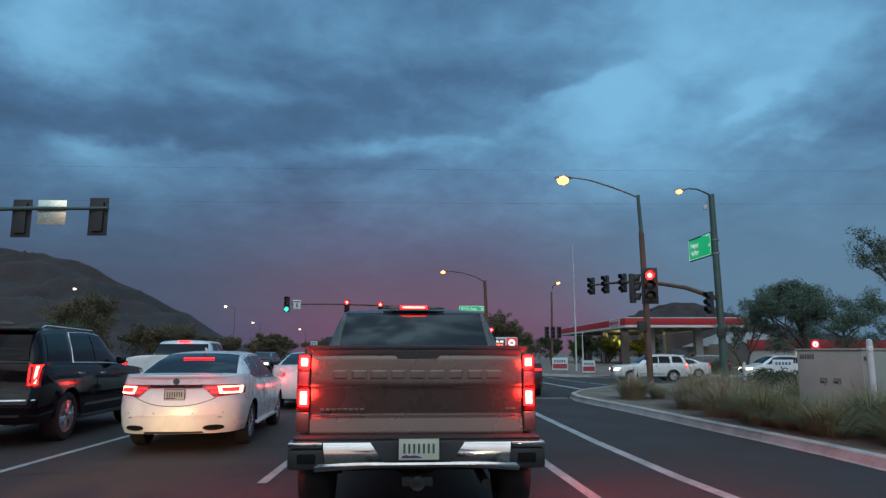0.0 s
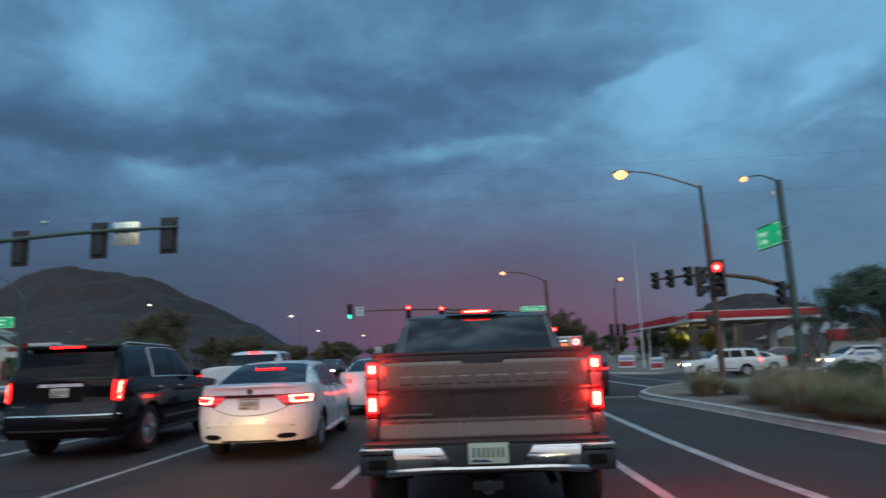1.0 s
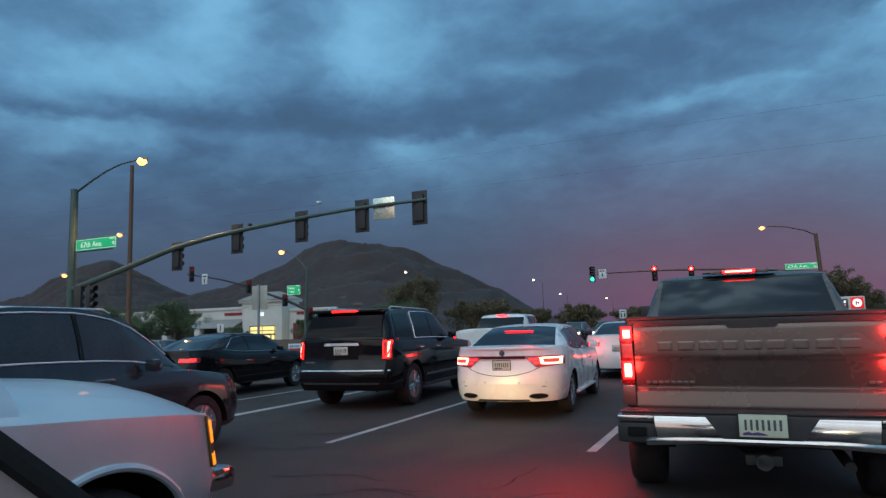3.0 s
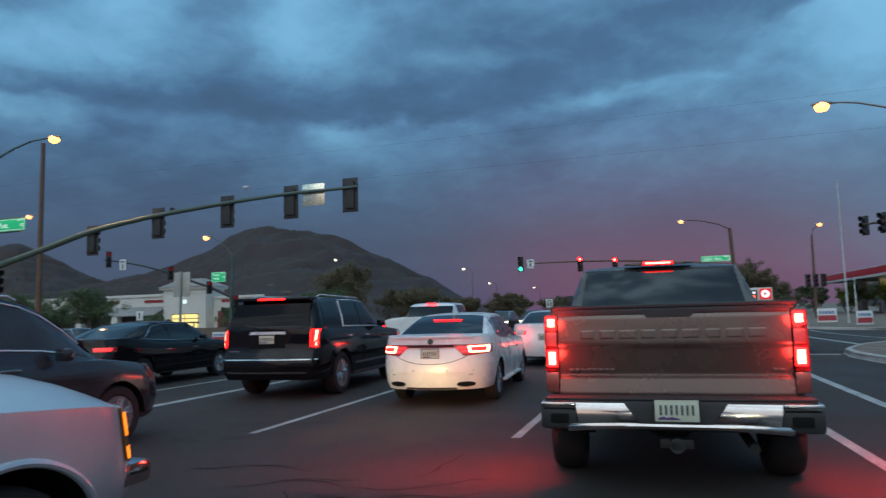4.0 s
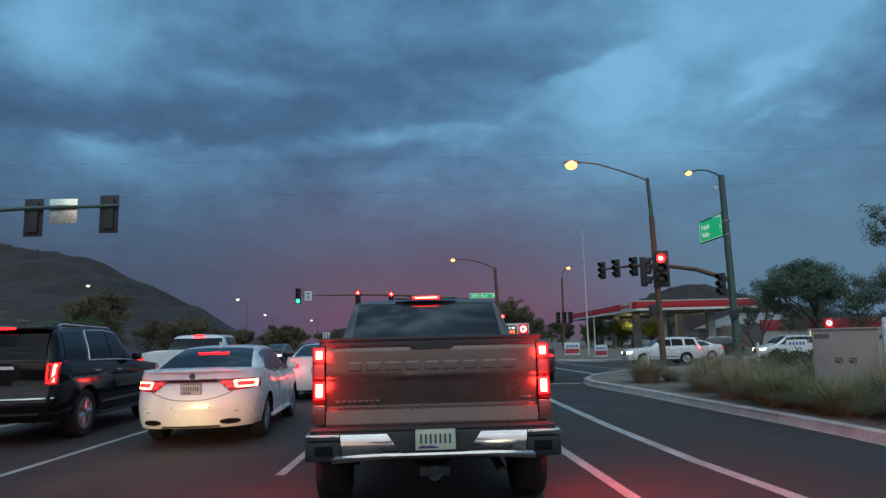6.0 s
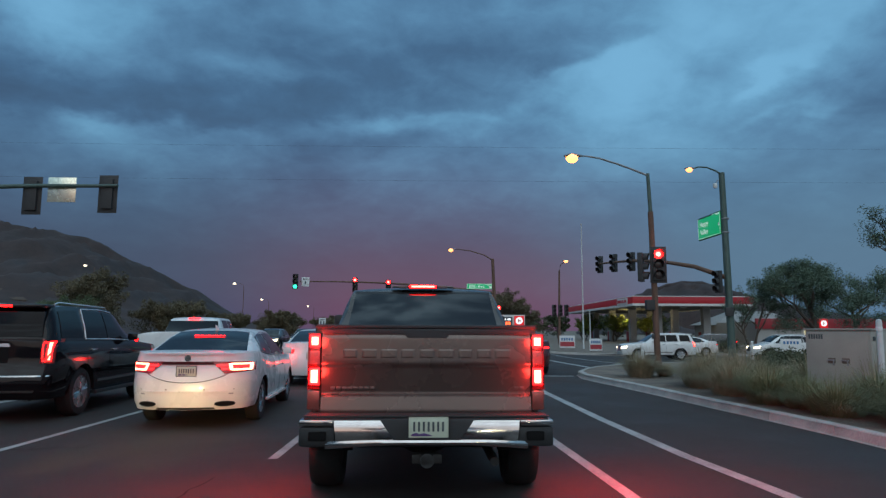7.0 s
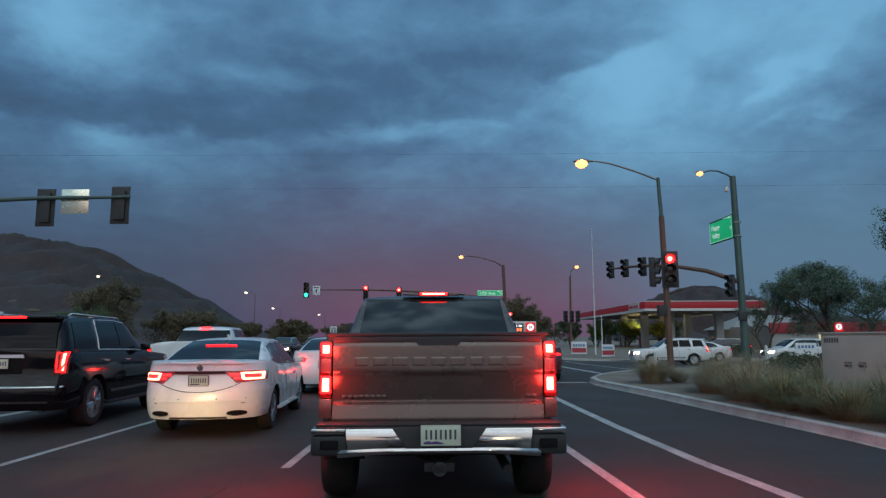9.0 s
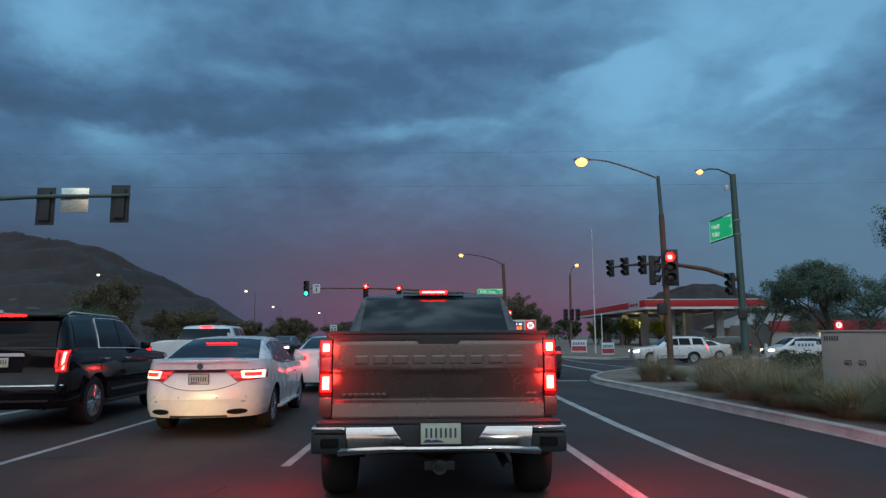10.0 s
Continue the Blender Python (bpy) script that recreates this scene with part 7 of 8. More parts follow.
def tall_car(name, X, Y, rz, label, paint, scale=1.0, long=5.2, kind="suv", lit=True, group="", zoff=0.0, head="clearcoat_lens", rim="alloy", category="car", tall=1.0):
    """An estate-like body with an upright tail: the large black one in full detail, the others simpler."""
    e = thing(name, X, Y, zoff, rz, label, category, group, scale=scale)
    if kind == "suv":
        belt, L = 1.25, long
        roof = curve((0.10, 1.26), (0.16, 1.45), (0.28, 1.69), (0.42, 1.81), (0.8, 1.85), (2.1, 1.865), (2.6, 1.825), (2.95, 1.69), (3.6, 1.24), soft=0.04)
        c = Car(e, L, curve((0, 0.86), (0.06, 0.93), (0.2, 0.985), (0.5, 1.01), (L - 0.9, 1.01), (L - 0.4, 0.95), (L, 0.76)), curve((0, belt), (3.3, 1.20), (3.7, 1.18), (L - 0.35, 1.09), (L, 0.92), soft=0.1),
                roof, curve((0, 0.88), (0.3, 0.95), (3.9, 0.95)), curve((0, 0.80), (0.4, 0.76), (3.0, 0.74), (3.9, 0.80)), (1.13, 4.08), 0.40, paint, sill=0.36,
                rear=((0.3, 0.12), (0.45, 0.02), (0.72, 0.0), (0.80, 0.09), (1.26, 0.11)), front=((0.3, 0.1), (0.6, 0), (1.1, 0.08)), crown=0.03, bulge=0.05, cabin=(0.11, 3.58), arch=0.06)
    else:
        L = long
        roof = curve(*[(q, 1.09 + (z - 1.09) * tall) for q, z in ((0.12, 1.09), (0.2, 1.25), (0.5, 1.50), (0.8, 1.61), (1.6, 1.675), (2.3, 1.67), (2.8, 1.585), (3.25, 1.34), (3.6, 1.09))], soft=0.06)
        c = Car(e, L, curve((0, 0.76), (0.06, 0.83), (0.25, 0.91), (0.6, 0.945), (L - 1.0, 0.945), (L - 0.4, 0.88), (L - 0.1, 0.72), (L, 0.6)), curve((0, 1.10), (1, 1.09), (3.0, 1.04), (3.5, 1.04), (L - 0.5, 0.95), (L, 0.76), soft=0.1),
                roof, curve((0, 0.78), (0.4, 0.87), (3.3, 0.88), (3.6, 0.82)), curve((0, 0.68), (0.6, 0.66), (2.6, 0.64), (3.5, 0.70)), (0.98, L - 0.95), 0.36, paint, sill=0.28,
                rear=((0.25, 0.1), (0.4, 0.01), (0.6, 0.0), (0.72, 0.06), (1.1, 0.14)), front=((0.25, 0.1), (0.5, 0), (0.95, 0.12)), crown=0.03, bulge=0.07, cabin=(0.14, 3.56), arch=0.055)
    c.shell()
    c.cabin_shell()
    c.floor_pan(0.6 if kind == "suv" else 0.5)
    c.add_wheels(inset=0.03, width=0.26, spokes=6, rim_mat=rim)
    if kind == "suv":
        def back(u, v):
            z = 1.32 + (1.71 - 1.32) * v
            y = float(np.interp(z, [1.26, 1.45, 1.72, 1.85], [0.095, 0.15, 0.27, 0.40])) - 0.012
            return ((2 * u - 1) * (0.80 - 0.06 * v), y, z)
        part("rear_window", sheet(bmesh.new(), back, np.linspace(0, 1, 9), np.linspace(0, 1, 7), 0.04, (0, 1, 0)), "tint_dark", e, "dark tinted rear window")
        c.side_glass("side_window", 0.40, 1.16, s0=0.10, s1=0.88, lean0=0.12, mat="tint_dark")
        c.side_glass("side_window", 1.30, 2.10, s0=0.10, s1=0.86, lean0=0.06, mat="tint_dark")
        c.side_glass("side_window", 2.16, 3.12, s0=0.10, s1=0.86, lean1=-0.50, mat="tint_dark")
        c.top_glass("windscreen", 3.55, 2.72, 0.80, 0.70)
    else:
        def back(u, v):
            y = 0.17 + 0.30 * v
            return ((2 * u - 1) * (0.66 - 0.06 * v), y - 0.02, c.roof(y) + 0.01)
        part("rear_window", sheet(bmesh.new(), back, np.linspace(0, 1, 9), np.linspace(0, 1, 7), 0.04, (0, 0.8, -0.6)), "tint", e)
        lo = 0.24 if tall > 1 else 0.10
        c.side_glass("side_window", 0.55, 1.25, s0=lo, s1=0.86, lean0=0.30, mat="tint_grey")
        c.side_glass("side_window", 1.32, 2.17, s0=lo, s1=0.88, mat="tint_grey")
        c.side_glass("side_window", 2.23, 3.40, s0=lo, s1=0.90, lean1=-0.66, mat="tint_grey")
        for q in (1.285, 2.20):
            for s in (1, -1):
                pts = [(s * (c.cabin_side(q, v)[0] + 0.002), q, c.cabin_side(q, v)[1]) for v in (lo, 0.45, 0.7, 0.9)]
                part("door_pillar", tube(bmesh.new(), pts, 0.020, 8), "tint_dark", e, "black door pillar")
        c.top_glass("windscreen", 3.52, 2.72, 0.74, 0.62)
    k = 1.0 if kind == "suv" else 0.9
    for s in (1, -1):
        y0, y1 = (1.24, 3.15) if kind == "suv" else (0.5, 3.2)
        waist = 0.22 if tall > 1 else 0.06
        pts = [(s * (c.cabin_side(y, waist)[0] + 0.01), y, c.cabin_side(y, waist)[1]) for y in np.linspace(y0, y1, 8)]
        part("window_trim", tube(bmesh.new(), pts, 0.011, 6), "bright_trim", e, "chrome window trim")
        ya, yb = (1.34, 2.62) if kind == "suv" else (0.8, 3.38)
        pts = [(s * (c.cabin_side(y, 0.93)[0] + 0.008), y, c.cabin_side(y, 0.93)[1]) for y in np.linspace(ya, yb, 12)]
        part("window_trim", tube(bmesh.new(), pts, 0.010, 6), "bright_trim", e)
        if kind == "suv":
            pts = [(s * (c.cabin_side(y, v)[0] + 0.01), y, c.cabin_side(y, v)[1]) for y, v in ((1.24, 0.06), (1.27, 0.4), (1.30, 0.75), (1.34, 0.93))]
            part("window_trim", tube(bmesh.new(), pts, 0.011, 6), "bright_trim", e)
        yy = 0.7 if kind == "suv" else 0.9
        pts = [(s * 0.66 * k, y, c.roof(y) + (0.0 if i in (0, 3) else 0.025)) for i, y in enumerate((yy, yy + 0.12, yy + 1.9 * k, yy + 2.0 * k))]
        part("roof_rail", tube(bmesh.new(), pts, 0.012, 8), "bright_trim", e, "silver roof rail")
        ym = 2.95 if kind == "suv" else 2.9
        part("door_mirror", boxes((*sorted((s * (c.half(ym) - 0.02), s * (c.half(ym) + 0.16))), ym, ym + 0.10, c.belt(ym) + 0.02, c.belt(ym) + 0.16), bevel=0.04), paint, e)
        for y in ((1.35, 2.25) if kind == "suv" else (1.45, 2.3)):
            z = c.belt(y) - (0.07 if tall > 1 else 0.16)
            part("door_handle", boxes((*sorted((s * (c.side(y, z) - 0.01), s * (c.side(y, z) + 0.03))), y, y + 0.22, z, z + 0.035), bevel=0.01), "chrome", e)
            pts = [(s * (c.side(y - 0.1, q) + 0.001), y - 0.1, q) for q in np.linspace(c.sill + 0.08, c.belt(y) - 0.02, 5)]
            part("door_seam", tube(bmesh.new(), pts, 0.005, 5), "seal", e)
        zz = c.sill + 0.16
        c.patch("side_moulding", [(1.7 * k, zz), (3.5 * k, zz), (3.5 * k, zz + 0.045), (1.7 * k, zz + 0.045)], "chrome" if kind == "suv" else "black_plastic", where="right" if s > 0 else "left", off=0.012, n=10, m=2)
        part("running_board", boxes((*sorted((s * (c.half(2) - 0.16), s * (c.half(2) + 0.0))), 1.65 * k, 3.5 * k, c.sill - 0.05, c.sill + 0.01), bevel=0.015), "black_plastic", e)
        # tail lamps
        if kind == "suv":
            lens = c.patch("tail_lamp", [(s * 0.80, 0.91), (s * 0.955, 0.91), (s * 0.955, 1.285), (s * 0.815, 1.285)], "red_lens", off=0.014, n=7, m=8, label="tall red tail lamp, lit")
            if lit:
                c.patch("lit_strip", [(s * 0.88, 0.94), (s * 0.935, 0.94), (s * 0.935, 1.25), (s * 0.88, 1.25)], "brake_soft", off=0.022, n=4, m=8, parent=lens, label="glowing upright strip")
                c.patch("lit_strip", [(s * 0.83, 0.94), (s * 0.88, 0.94), (s * 0.88, 0.965), (s * 0.83, 0.965)], "brake_soft", off=0.022, n=3, m=2, parent=lens)
                c.patch("lit_strip", [(s * 0.84, 1.225), (s * 0.88, 1.225), (s * 0.88, 1.25), (s * 0.84, 1.25)], "brake_soft", off=0.022, n=3, m=2, parent=lens)
                c.patch("lit_strip", [(s * 0.822, 0.98), (s * 0.838, 0.98), (s * 0.838, 1.21), (s * 0.826, 1.21)], "brake_soft", off=0.022, n=3, m=6, parent=lens)
                c.patch("lit_core", [(s * 0.895, 0.96), (s * 0.92, 0.96), (s * 0.92, 1.23), (s * 0.895, 1.23)], "brake_hot", off=0.026, n=3, m=8, parent=lens)
        else:
            lens = c.patch("tail_lamp", [(s * 0.50, 0.93), (s * 0.86, 0.90), (s * 0.86, 1.03), (s * 0.50, 1.03)], "red_lens", off=0.014, n=7)
            if lit:
                c.patch("lit_strip", [(s * 0.54, 0.96), (s * 0.82, 0.95), (s * 0.82, 1.0), (s * 0.54, 1.0)], "brake_soft", off=0.022, n=6, m=3, parent=lens)
        zf = 0.80 if kind == "suv" else 0.70
        c.patch("headlamp", [(s * 0.52 * k, zf), (s * 0.88 * k, zf), (s * 0.90 * k, zf + 0.16), (s * 0.55 * k, zf + 0.12)], head, where="front", off=0.014, n=8)
    if kind == "suv":
        c.patch("chrome_band", [(-0.36, 1.165), (0.36, 1.165), (0.34, 1.215), (-0.34, 1.215)], "bright_trim", off=0.02, n=10, m=3, label="chrome band over the plate recess")
        c.patch("plate_recess", [(-0.34, 0.92), (0.34, 0.92), (0.34, 1.155), (-0.34, 1.155)], "seal", off=0.006, n=8, m=4)
        number_plate(e, 0.0, c.rear_at(0, 1.07) - 0.022, 1.075, 0.29, 0.145)
        c.patch("bumper_trim", [(-0.94, 0.712), (0.94, 0.712), (0.94, 0.732), (-0.94, 0.732)], "chrome", off=0.012, n=16, m=3, label="chrome bumper strip")
        c.patch("bumper_step", [(-0.76, 0.475), (0.76, 0.475), (0.78, 0.503), (-0.78, 0.503)], "dark_chrome", off=0.012, n=14, m=3, label="grey lower skid strip")
        c.patch("badge", [(-0.78, 0.86), (-0.56, 0.86), (-0.56, 0.882), (-0.78, 0.882)], "chrome", off=0.012, n=3, m=2)
        part("spoiler", boxes((-0.72, 0.72, 0.20, 0.62, 1.765, 1.83), bevel=0.025), paint, e)
        if lit:
            part("high_brake_lamp", boxes((-0.27, 0.27, 0.185, 0.215, 1.78, 1.81), bevel=0.006), "brake_soft", e, "glowing high brake lamp")
        part("rear_wiper", tube(bmesh.new(), [(0.0, 0.09, 1.26), (-0.3, 0.10, 1.30), (-0.5, 0.115, 1.34)], 0.010, 6), "black_plastic", e)
        bm = bmesh.new()
        tube(bm, [(0.62, 0.10, 0.36), (0.62, 0.5, 0.38)], 0.04)
        part("exhaust_pipe", bm, "chrome", e)
        c.patch("grille", [(-0.5, 0.62), (0.5, 0.62), (0.5, 1.0), (-0.5, 1.0)], "chrome", where="front", off=0.01, n=8)
    else:
        number_plate(e, 0.0, c.rear_at(0, 0.82) - 0.014, 0.82, 0.30, 0.15)
        c.patch("grille", [(-0.4, 0.50), (0.4, 0.50), (0.42, 0.80), (-0.42, 0.80)], "black_plastic", where="front", off=0.01, n=8)
        for s in (1, -1):
            c.patch("wheel_arch_trim", [(L - 1.45, 0.30), (L - 0.1, 0.30), (L - 0.1, 0.34), (L - 1.45, 0.34)], "black_plastic", where="right" if s > 0 else "left", off=0.006, n=10, m=2)
    return e, c


def plain_pickup(name, X, Y, rz, label, paint, lit=True, group="", zoff=0.0, amber=False, scale=1.0, head="clearcoat_lens", dome=0.0):
    """A pickup; dome gives the bonnet a low arch that meets the flank in a crease."""
    e = thing(name, X, Y, zoff, rz, label, "truck", group, scale=scale)
    c = Car(e, 5.85, curve((0, 0.93), (0.2, 0.98), (0.8, 1.0), (5.3, 1.0), (5.6, 0.985), (5.75, 0.93), (5.85, 0.74)), curve((0, 1.30), (2.2, 1.30), (4.3, 1.18 - dome), (5.0, 1.13 - dome), (5.5, 1.09 - dome), (5.72, 1.06 - dome), (5.85, 0.95 - dome), soft=0.08),
            curve((2.1, 1.34), (2.25, 1.6), (2.42, 1.84), (2.7, 1.90), (3.6, 1.90), (3.95, 1.86), (4.7, 1.32), soft=0.06), curve((2, 0.90), (5, 0.93)), curve((2.1, 0.80), (2.5, 0.73), (3.9, 0.72), (4.75, 0.78)),
            (1.2, 5.02 if dome else 4.85), 0.40, paint, sill=0.56, rear=((0, 0), (2, 0.02)), round_top=(2.0, 1.0) if dome else (2.6, 0.588), crown=0.15 + dome, bulge=0.03, cabin=(2.1, 4.68), arch=0.09 if dome else 0.11, front=((0.4, 0), (0.7, 0), (1.2, 0.1)), sides=(0.95, 0.98, 1.0, 1.0, 1.0, 1.0, 1.0, 0.998))
    c.shell()
    c.cabin_shell("cab_roof")
    c.floor_pan(0.6)
    c.add_wheels(inset=0.03, width=0.28, spokes=6)
    def back(u, v):
        z = 1.44 + 0.34 * v
        return ((2 * u - 1) * (0.80 - 0.07 * v), 2.06 + (z - 1.34) * 0.62, z)
    part("rear_window", sheet(bmesh.new(), back, np.linspace(0, 1, 5), np.linspace(0, 1, 3), 0.05, (0, 1, 0)), "tint", e)
    c.side_glass("side_window", 2.55, 3.25, lean0=0.12)
    c.side_glass("side_window", 3.32, 4.25, lean1=-0.42)
    c.top_glass("windscreen", 4.62, 3.98, 0.75, 0.66)
    for s in (1, -1):
        lens = c.patch("tail_lamp", [(s * 0.80, 0.92), (s * 0.95, 0.92), (s * 0.95, 1.28), (s * 0.80, 1.28)], "red_lens", off=0.014, n=4)
        if lit:
            c.patch("lit_strip", [(s * 0.82, 1.05), (s * 0.93, 1.05), (s * 0.93, 1.24), (s * 0.82, 1.24)], "brake_soft", off=0.02, n=3, parent=lens)
        # tall lamp wrapped round the front corner, with an amber side marker
        hl = c.patch("headlamp", [(s * 0.58, 0.80), (s * 0.86, 0.80), (s * 0.86, 1.03), (s * 0.58, 1.03)], head, where="front", off=0.014, n=6)
        w = "right" if s > 0 else "left"
        c.patch("side_marker", [(5.68, 0.775), (5.755, 0.765), (5.752, 1.03), (5.67, 1.04)], "amber_lens" if amber else "clearcoat_lens", where=w, off=0.012, n=5, m=7, parent=hl, label="amber side marker lamp" if amber else "")
        if amber:
            for z0, z1 in ((0.785, 0.845), (0.90, 1.015)):
                c.patch("marker_glow", [(5.686, z0), (5.750, z0), (5.747, z1), (5.682, z1)], "amber", where=w, off=0.016, n=4, m=4, parent=hl, label="glowing amber segment")
        part("door_mirror", boxes((*sorted((s * 1.02, s * 1.22)), 4.12, 4.24, 1.36, 1.58), bevel=0.04), "black_plastic", e)
        pts = [(s * (c.side(4.2, z) + 0.001), 4.2, z) for z in (0.6, 0.8, 1.0, 1.25)]
        part("door_seam", tube(bmesh.new(), pts, 0.006, 5), "seal", e)
        pts = [(s * c.side(y, c.belt(y) - 0.01) * 0.985, y, c.belt(y) + 0.012) for y in np.linspace(4.5, 5.5, 6)]
        if dome:
            R = 0.40 + 0.095
            pts = [(s * (c.side(5.02 + R * math.cos(a), 0.4 + R * math.sin(a)) + 0.004), 5.02 + R * math.cos(a), 0.4 + R * math.sin(a)) for a in np.linspace(0.35, math.pi - 0.35, 20)]
            part("wheel_arch_lip", tube(bmesh.new(), pts, 0.020, 8), paint, e)
        else:
            part("bonnet_seam", tube(bmesh.new(), pts, 0.003, 5), "grey_plastic", e)
    part("front_bumper", boxes((-0.945, 0.945, 5.56, 5.87, 0.63, 0.755), bevel=0.045), "chrome", e, "wide chrome front bumper")
    part("rear_bumper", boxes((-0.97, 0.97, -0.14, 0.10, 0.52, 0.72), bevel=0.04), "chrome", e)
    c.patch("grille", [(-0.56, 0.74), (0.56, 0.74), (0.56, 1.04), (-0.56, 1.04)], "black_plastic", where="front", off=0.01, n=8)
    if lit:
        part("high_brake_lamp", boxes((-0.17, 0.17, 2.36, 2.42, 1.845, 1.88), bevel=0.006), "brake_soft", e)
    number_plate(e, 0.0, -0.15, 0.64, 0.30, 0.15)
    return e, c


bronze_pickup(-0.05, 5.27)
white_sedan(-3.62, 9.85, rz=4.0)
for s in (-1, 1):
    red_light(-3.62 + s * 0.74, 9.72 + s * 0.05, 0.90, 0.35)
tall_car("suv", -6.87, 10.22, 3.9, "large black SUV with chrome trim and lit tail lamps, waiting", "black_paint", long=5.2)
plain_pickup("pickup_truck", -7.0, 17.6, 4.0, "white pickup with a lit high brake lamp, waiting in traffic", "white_paint", scale=0.95)
white_sedan(-3.12, 17.2, label="white car with lit brake lamps ahead of the sedan", detail=False, rz=3.0)
for s in (-1, 1):
    red_light(-3.12 + s * 0.7, 17.0, 0.88, 6.0)
# the crossover's red headlamp paints in the brake lamps mirrored there
tall_car("crossover", -7.15, 2.45, 0, "dark charcoal crossover with chrome window trim behind the black SUV", "dark_paint", kind="crossover", long=4.75, lit=False, head="red_lens", tall=1.23)
plain_pickup("pickup_truck", -3.62, -2.98, 0, "pale silver pickup with a lit amber side marker, alongside", "grey_paint", lit=False, amber=True, dome=0.02)
white_sedan(-11.95, 10.75, "sedan", "black sedan in the left-turn lane", "black_paint", rz=3.0, detail=False, lit=True)
white_sedan(2.95, 21.6, "sedan", "dark red car with lit lamps ahead of the bronze pickup", "red_paint", detail=False, lit=True, group="")
tall_car("suv", 16.9, 43.6, 90, "white SUV waiting on the cross street with headlamps on", "white_paint", kind="suv", scale=0.92, long=5.2, lit=True, zoff=drop(14, 43), head="headlamp")
white_sedan(21.2, 50.0, "sedan", "white sedan behind the SUV on the cross street", "white_paint", rz=90, detail=False, lit=True, zoff=drop(20, 44))
tall_car("crossover", 26.5, 46.0, 90, "white crossover with headlamps on at the cross street", "white_paint", kind="crossover", long=4.6, lit=False, zoff=drop(22, 44), head="headlamp")
tall_car("crossover", 26.5, 58.0, 75, "dark car standing by the filling station", "dark_paint", kind="crossover", long=4.6, lit=True, zoff=drop(22, 50))
tall_car("crossover", -37.3, 33.2, -112, "dark car with lit headlamps waiting across the junction", "dark_paint", kind="crossover", long=4.7, lit=False, head="headlamp", group="cars waiting across the junction", zoff=drop(-36, 34), scale=0.88)
tall_car("crossover", -36.8, 36.9, -112, "dark car with lit headlamps waiting across the junction", "black_paint", kind="crossover", long=4.7, lit=False, head="headlamp", group="cars waiting across the junction", zoff=drop(-36, 34), scale=0.88)

for x, y in ((-11.7, 50.4), (-9.5, 51.2)):
    tall_car("crossover", x, y, 180, "dark car with lit headlamps facing across the junction", "dark_paint", kind="crossover", long=4.6, lit=False, head="headlamp", group="oncoming cars", scale=0.9)


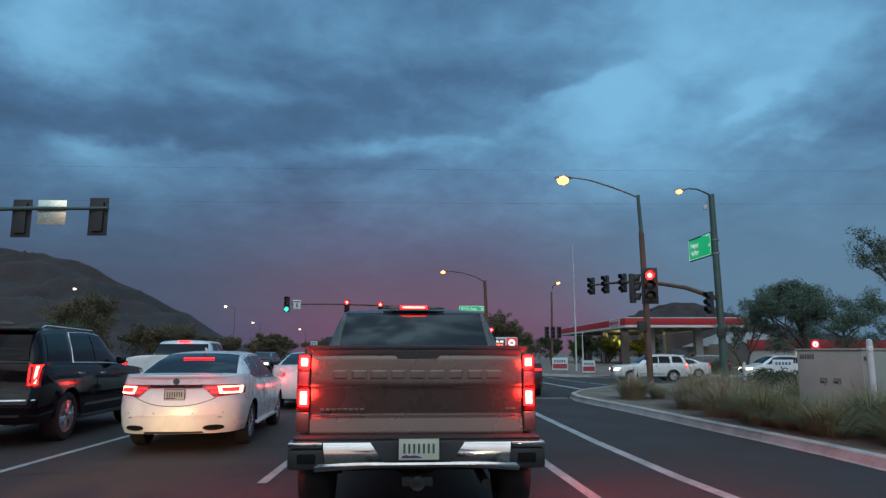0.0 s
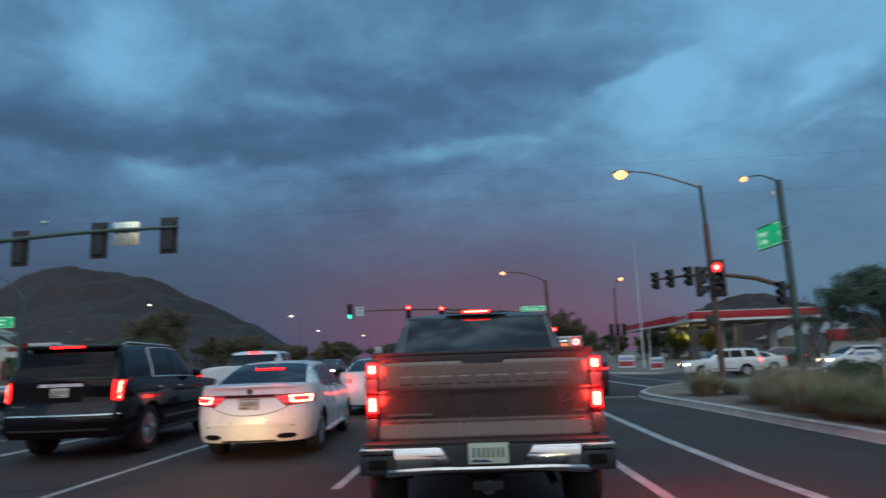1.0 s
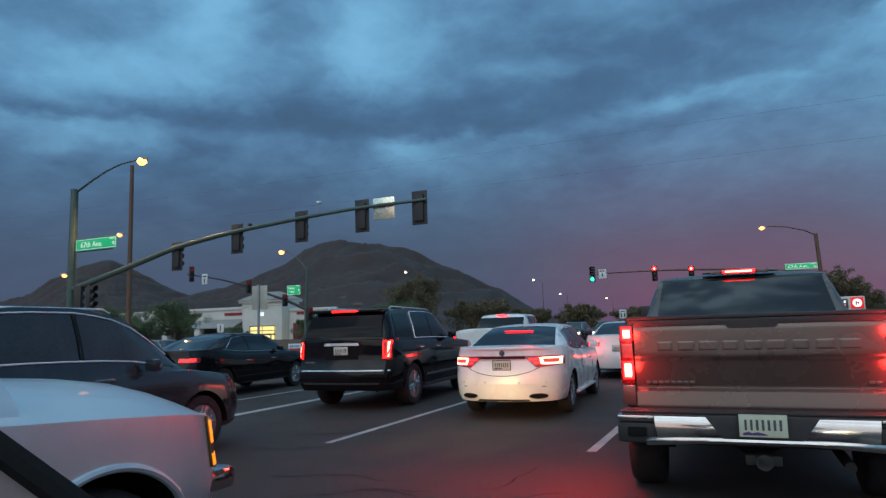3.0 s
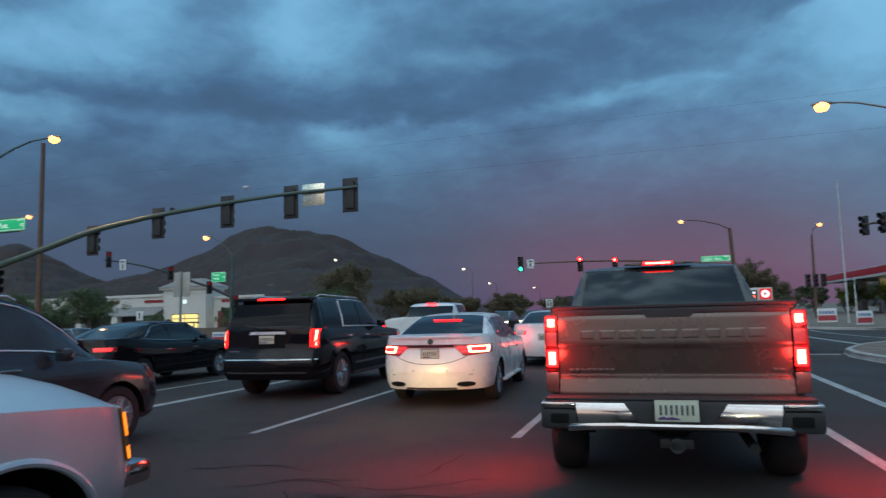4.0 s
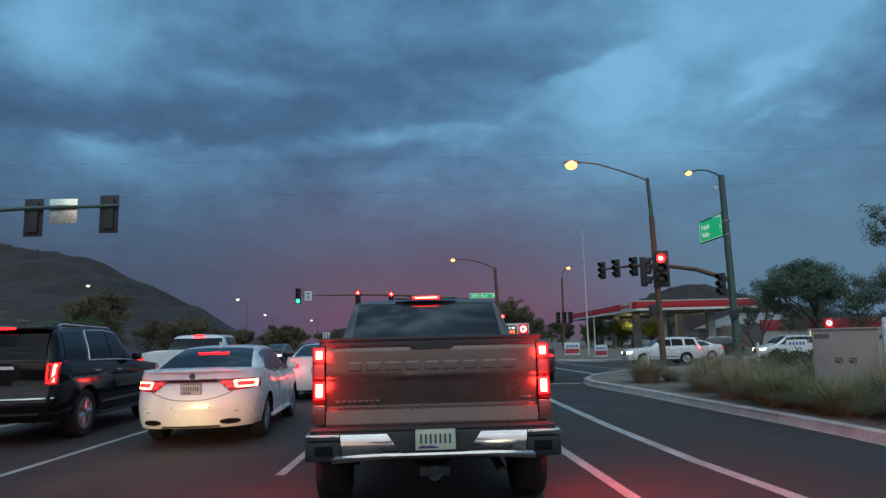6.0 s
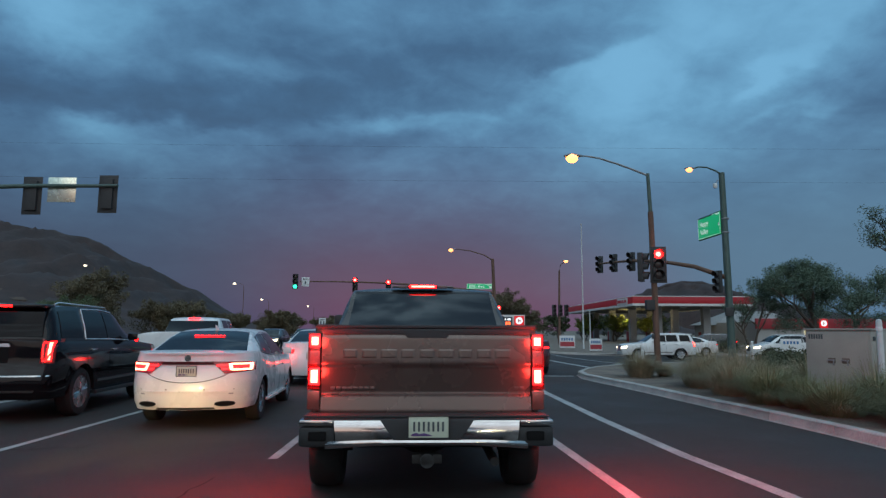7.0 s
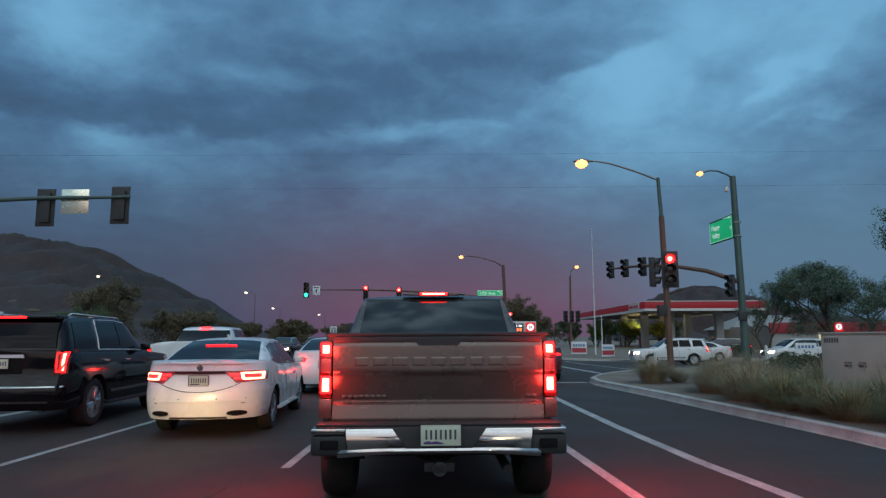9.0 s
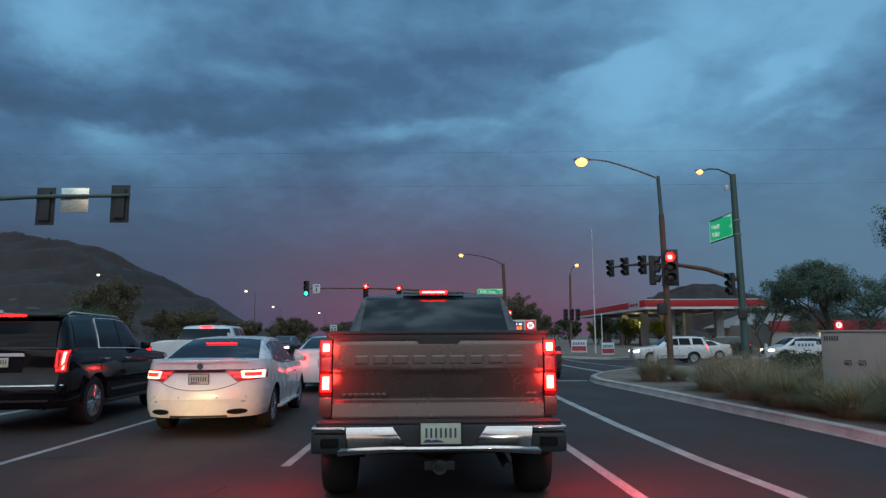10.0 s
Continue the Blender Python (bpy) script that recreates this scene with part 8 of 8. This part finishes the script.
def own_car():
    """The car that the camera sits in: bonnet and lower body, and the top of the driver's door."""
    e = thing("car", 0.38, -2.5, 0, 0, "silver car seen from its driver's seat", "car")
    c = Car(e, 4.55, curve((0, 0.7), (0.3, 0.86), (0.8, 0.91), (3.8, 0.91), (4.2, 0.84), (4.45, 0.7), (4.55, 0.58)), curve((0, 0.92), (2.0, 0.92), (3.2, 0.96), (4.0, 0.90), (4.4, 0.80), (4.55, 0.70), soft=0.1),
            curve((0.1, 0.96), (0.5, 1.35), (0.9, 1.56), (1.5, 1.66), (2.2, 1.67), (2.4, 1.64), soft=0.06), curve((0, 0.80), (0.6, 0.86), (5, 0.86)), curve((0, 0.6), (0.8, 0.68), (5, 0.70)), (0.9, 3.65), 0.34, "grey_paint", sill=0.22, rear=((0, 0), (2, 0.1)), front=((0.2, 0.1), (0.5, 0), (0.9, 0.15)), crown=0.04, bulge=0.08, cabin=(0.14, 2.34))
    c.shell()
    c.cabin_shell()
    c.side_glass("side_window", 0.75, 1.25, lean0=0.15)
    c.side_glass("side_window", 1.32, 2.28)
    for s in (1, -1):
        part("windscreen_pillar", tube(bmesh.new(), [(s * 0.70, 2.32, 1.62), (s * 0.82, 2.56, 1.33), (s * 0.90, 2.80, 1.0)], 0.035, 8), "grey_paint", e)
    c.floor_pan(0.45)
    c.add_wheels()
    for s in (1, -1):
        c.patch("headlamp", [(s * 0.42, 0.60), (s * 0.76, 0.62), (s * 0.78, 0.74), (s * 0.44, 0.70)], "clearcoat_lens", where="front", off=0.012, n=8)
        c.patch("lamp_bulb", [(s * 0.50, 0.64), (s * 0.58, 0.64), (s * 0.58, 0.69), (s * 0.50, 0.69)], "dipped_lamp", where="front", off=0.020, n=4, label="lit dipped headlamp")
    c.patch("grille", [(-0.36, 0.36), (0.36, 0.36), (0.38, 0.62), (-0.38, 0.62)], "black_plastic", where="front", off=0.008, n=8)
    p0, p1 = Vector((-0.97, 2.825, 1.372)), Vector((-0.91, 2.856, 1.322))
    pts = [p0 + (p1 - p0) * k for k in (-1.5, 0, 0.5, 1.0, 3.0)]
    d = part("door_top", boxes((-0.90, -0.84, 1.6, 2.75, 0.90, 1.02), bevel=0.02), "trim_grey", e, "pale grey door top")
    part("rubber_seal", tube(bmesh.new(), pts, 0.011, 8), "seal", d, "black rubber seal")
    def fn(u, v):
        q = p0 + (p1 - p0) * (-1.5 + 4.5 * u)
        return (q.x - 0.01 * v, q.y - 0.04 * v, q.z - 0.012 - 0.36 * v)
    part("door_panel", sheet(bmesh.new(), fn, np.linspace(0, 1, 6), np.linspace(0, 1, 5), 0.02, (-1, 0, 0)), "trim_grey", d, "pale grey door lining")


own_car()
# the silver pickup's headlamps shine on the sedan before it
for sx in (-4.25, -2.95):
    lamp("headlamp_beam", "SPOT", 620.0, (1.0, 0.76, 0.30), look((sx, 2.98, 0.92), (-3.56 + (sx + 3.56) * 0.55, 9.5, 0.12)), 0.05, 14.5, 0.6)
# the beams of that car's headlamps, cut off at lamp height
for sx in (-0.22, 0.98):
    lamp("headlamp_beam", "SPOT", 4.0, (1.0, 0.84, 0.50), look((sx, 2.16, 0.68), (sx * 1.1 - 0.4, 4.2, -0.97)), 0.16, 80, 0.2)


# ---------------------------------------------------------------- kerb stones, last
kerb(KERB)
kerb(MEDIAN, side=-1)
kerb([(60, 50.5), (14, 50.5), (8.6, 52.0), (6.6, 54.5), (6.2, 60), (6.2, 110)], step=3.0)
kerb([(-70, 52), (-31, 52), (-28, 54), (-27, 60), (-27, 110)], step=3.0, side=-1)
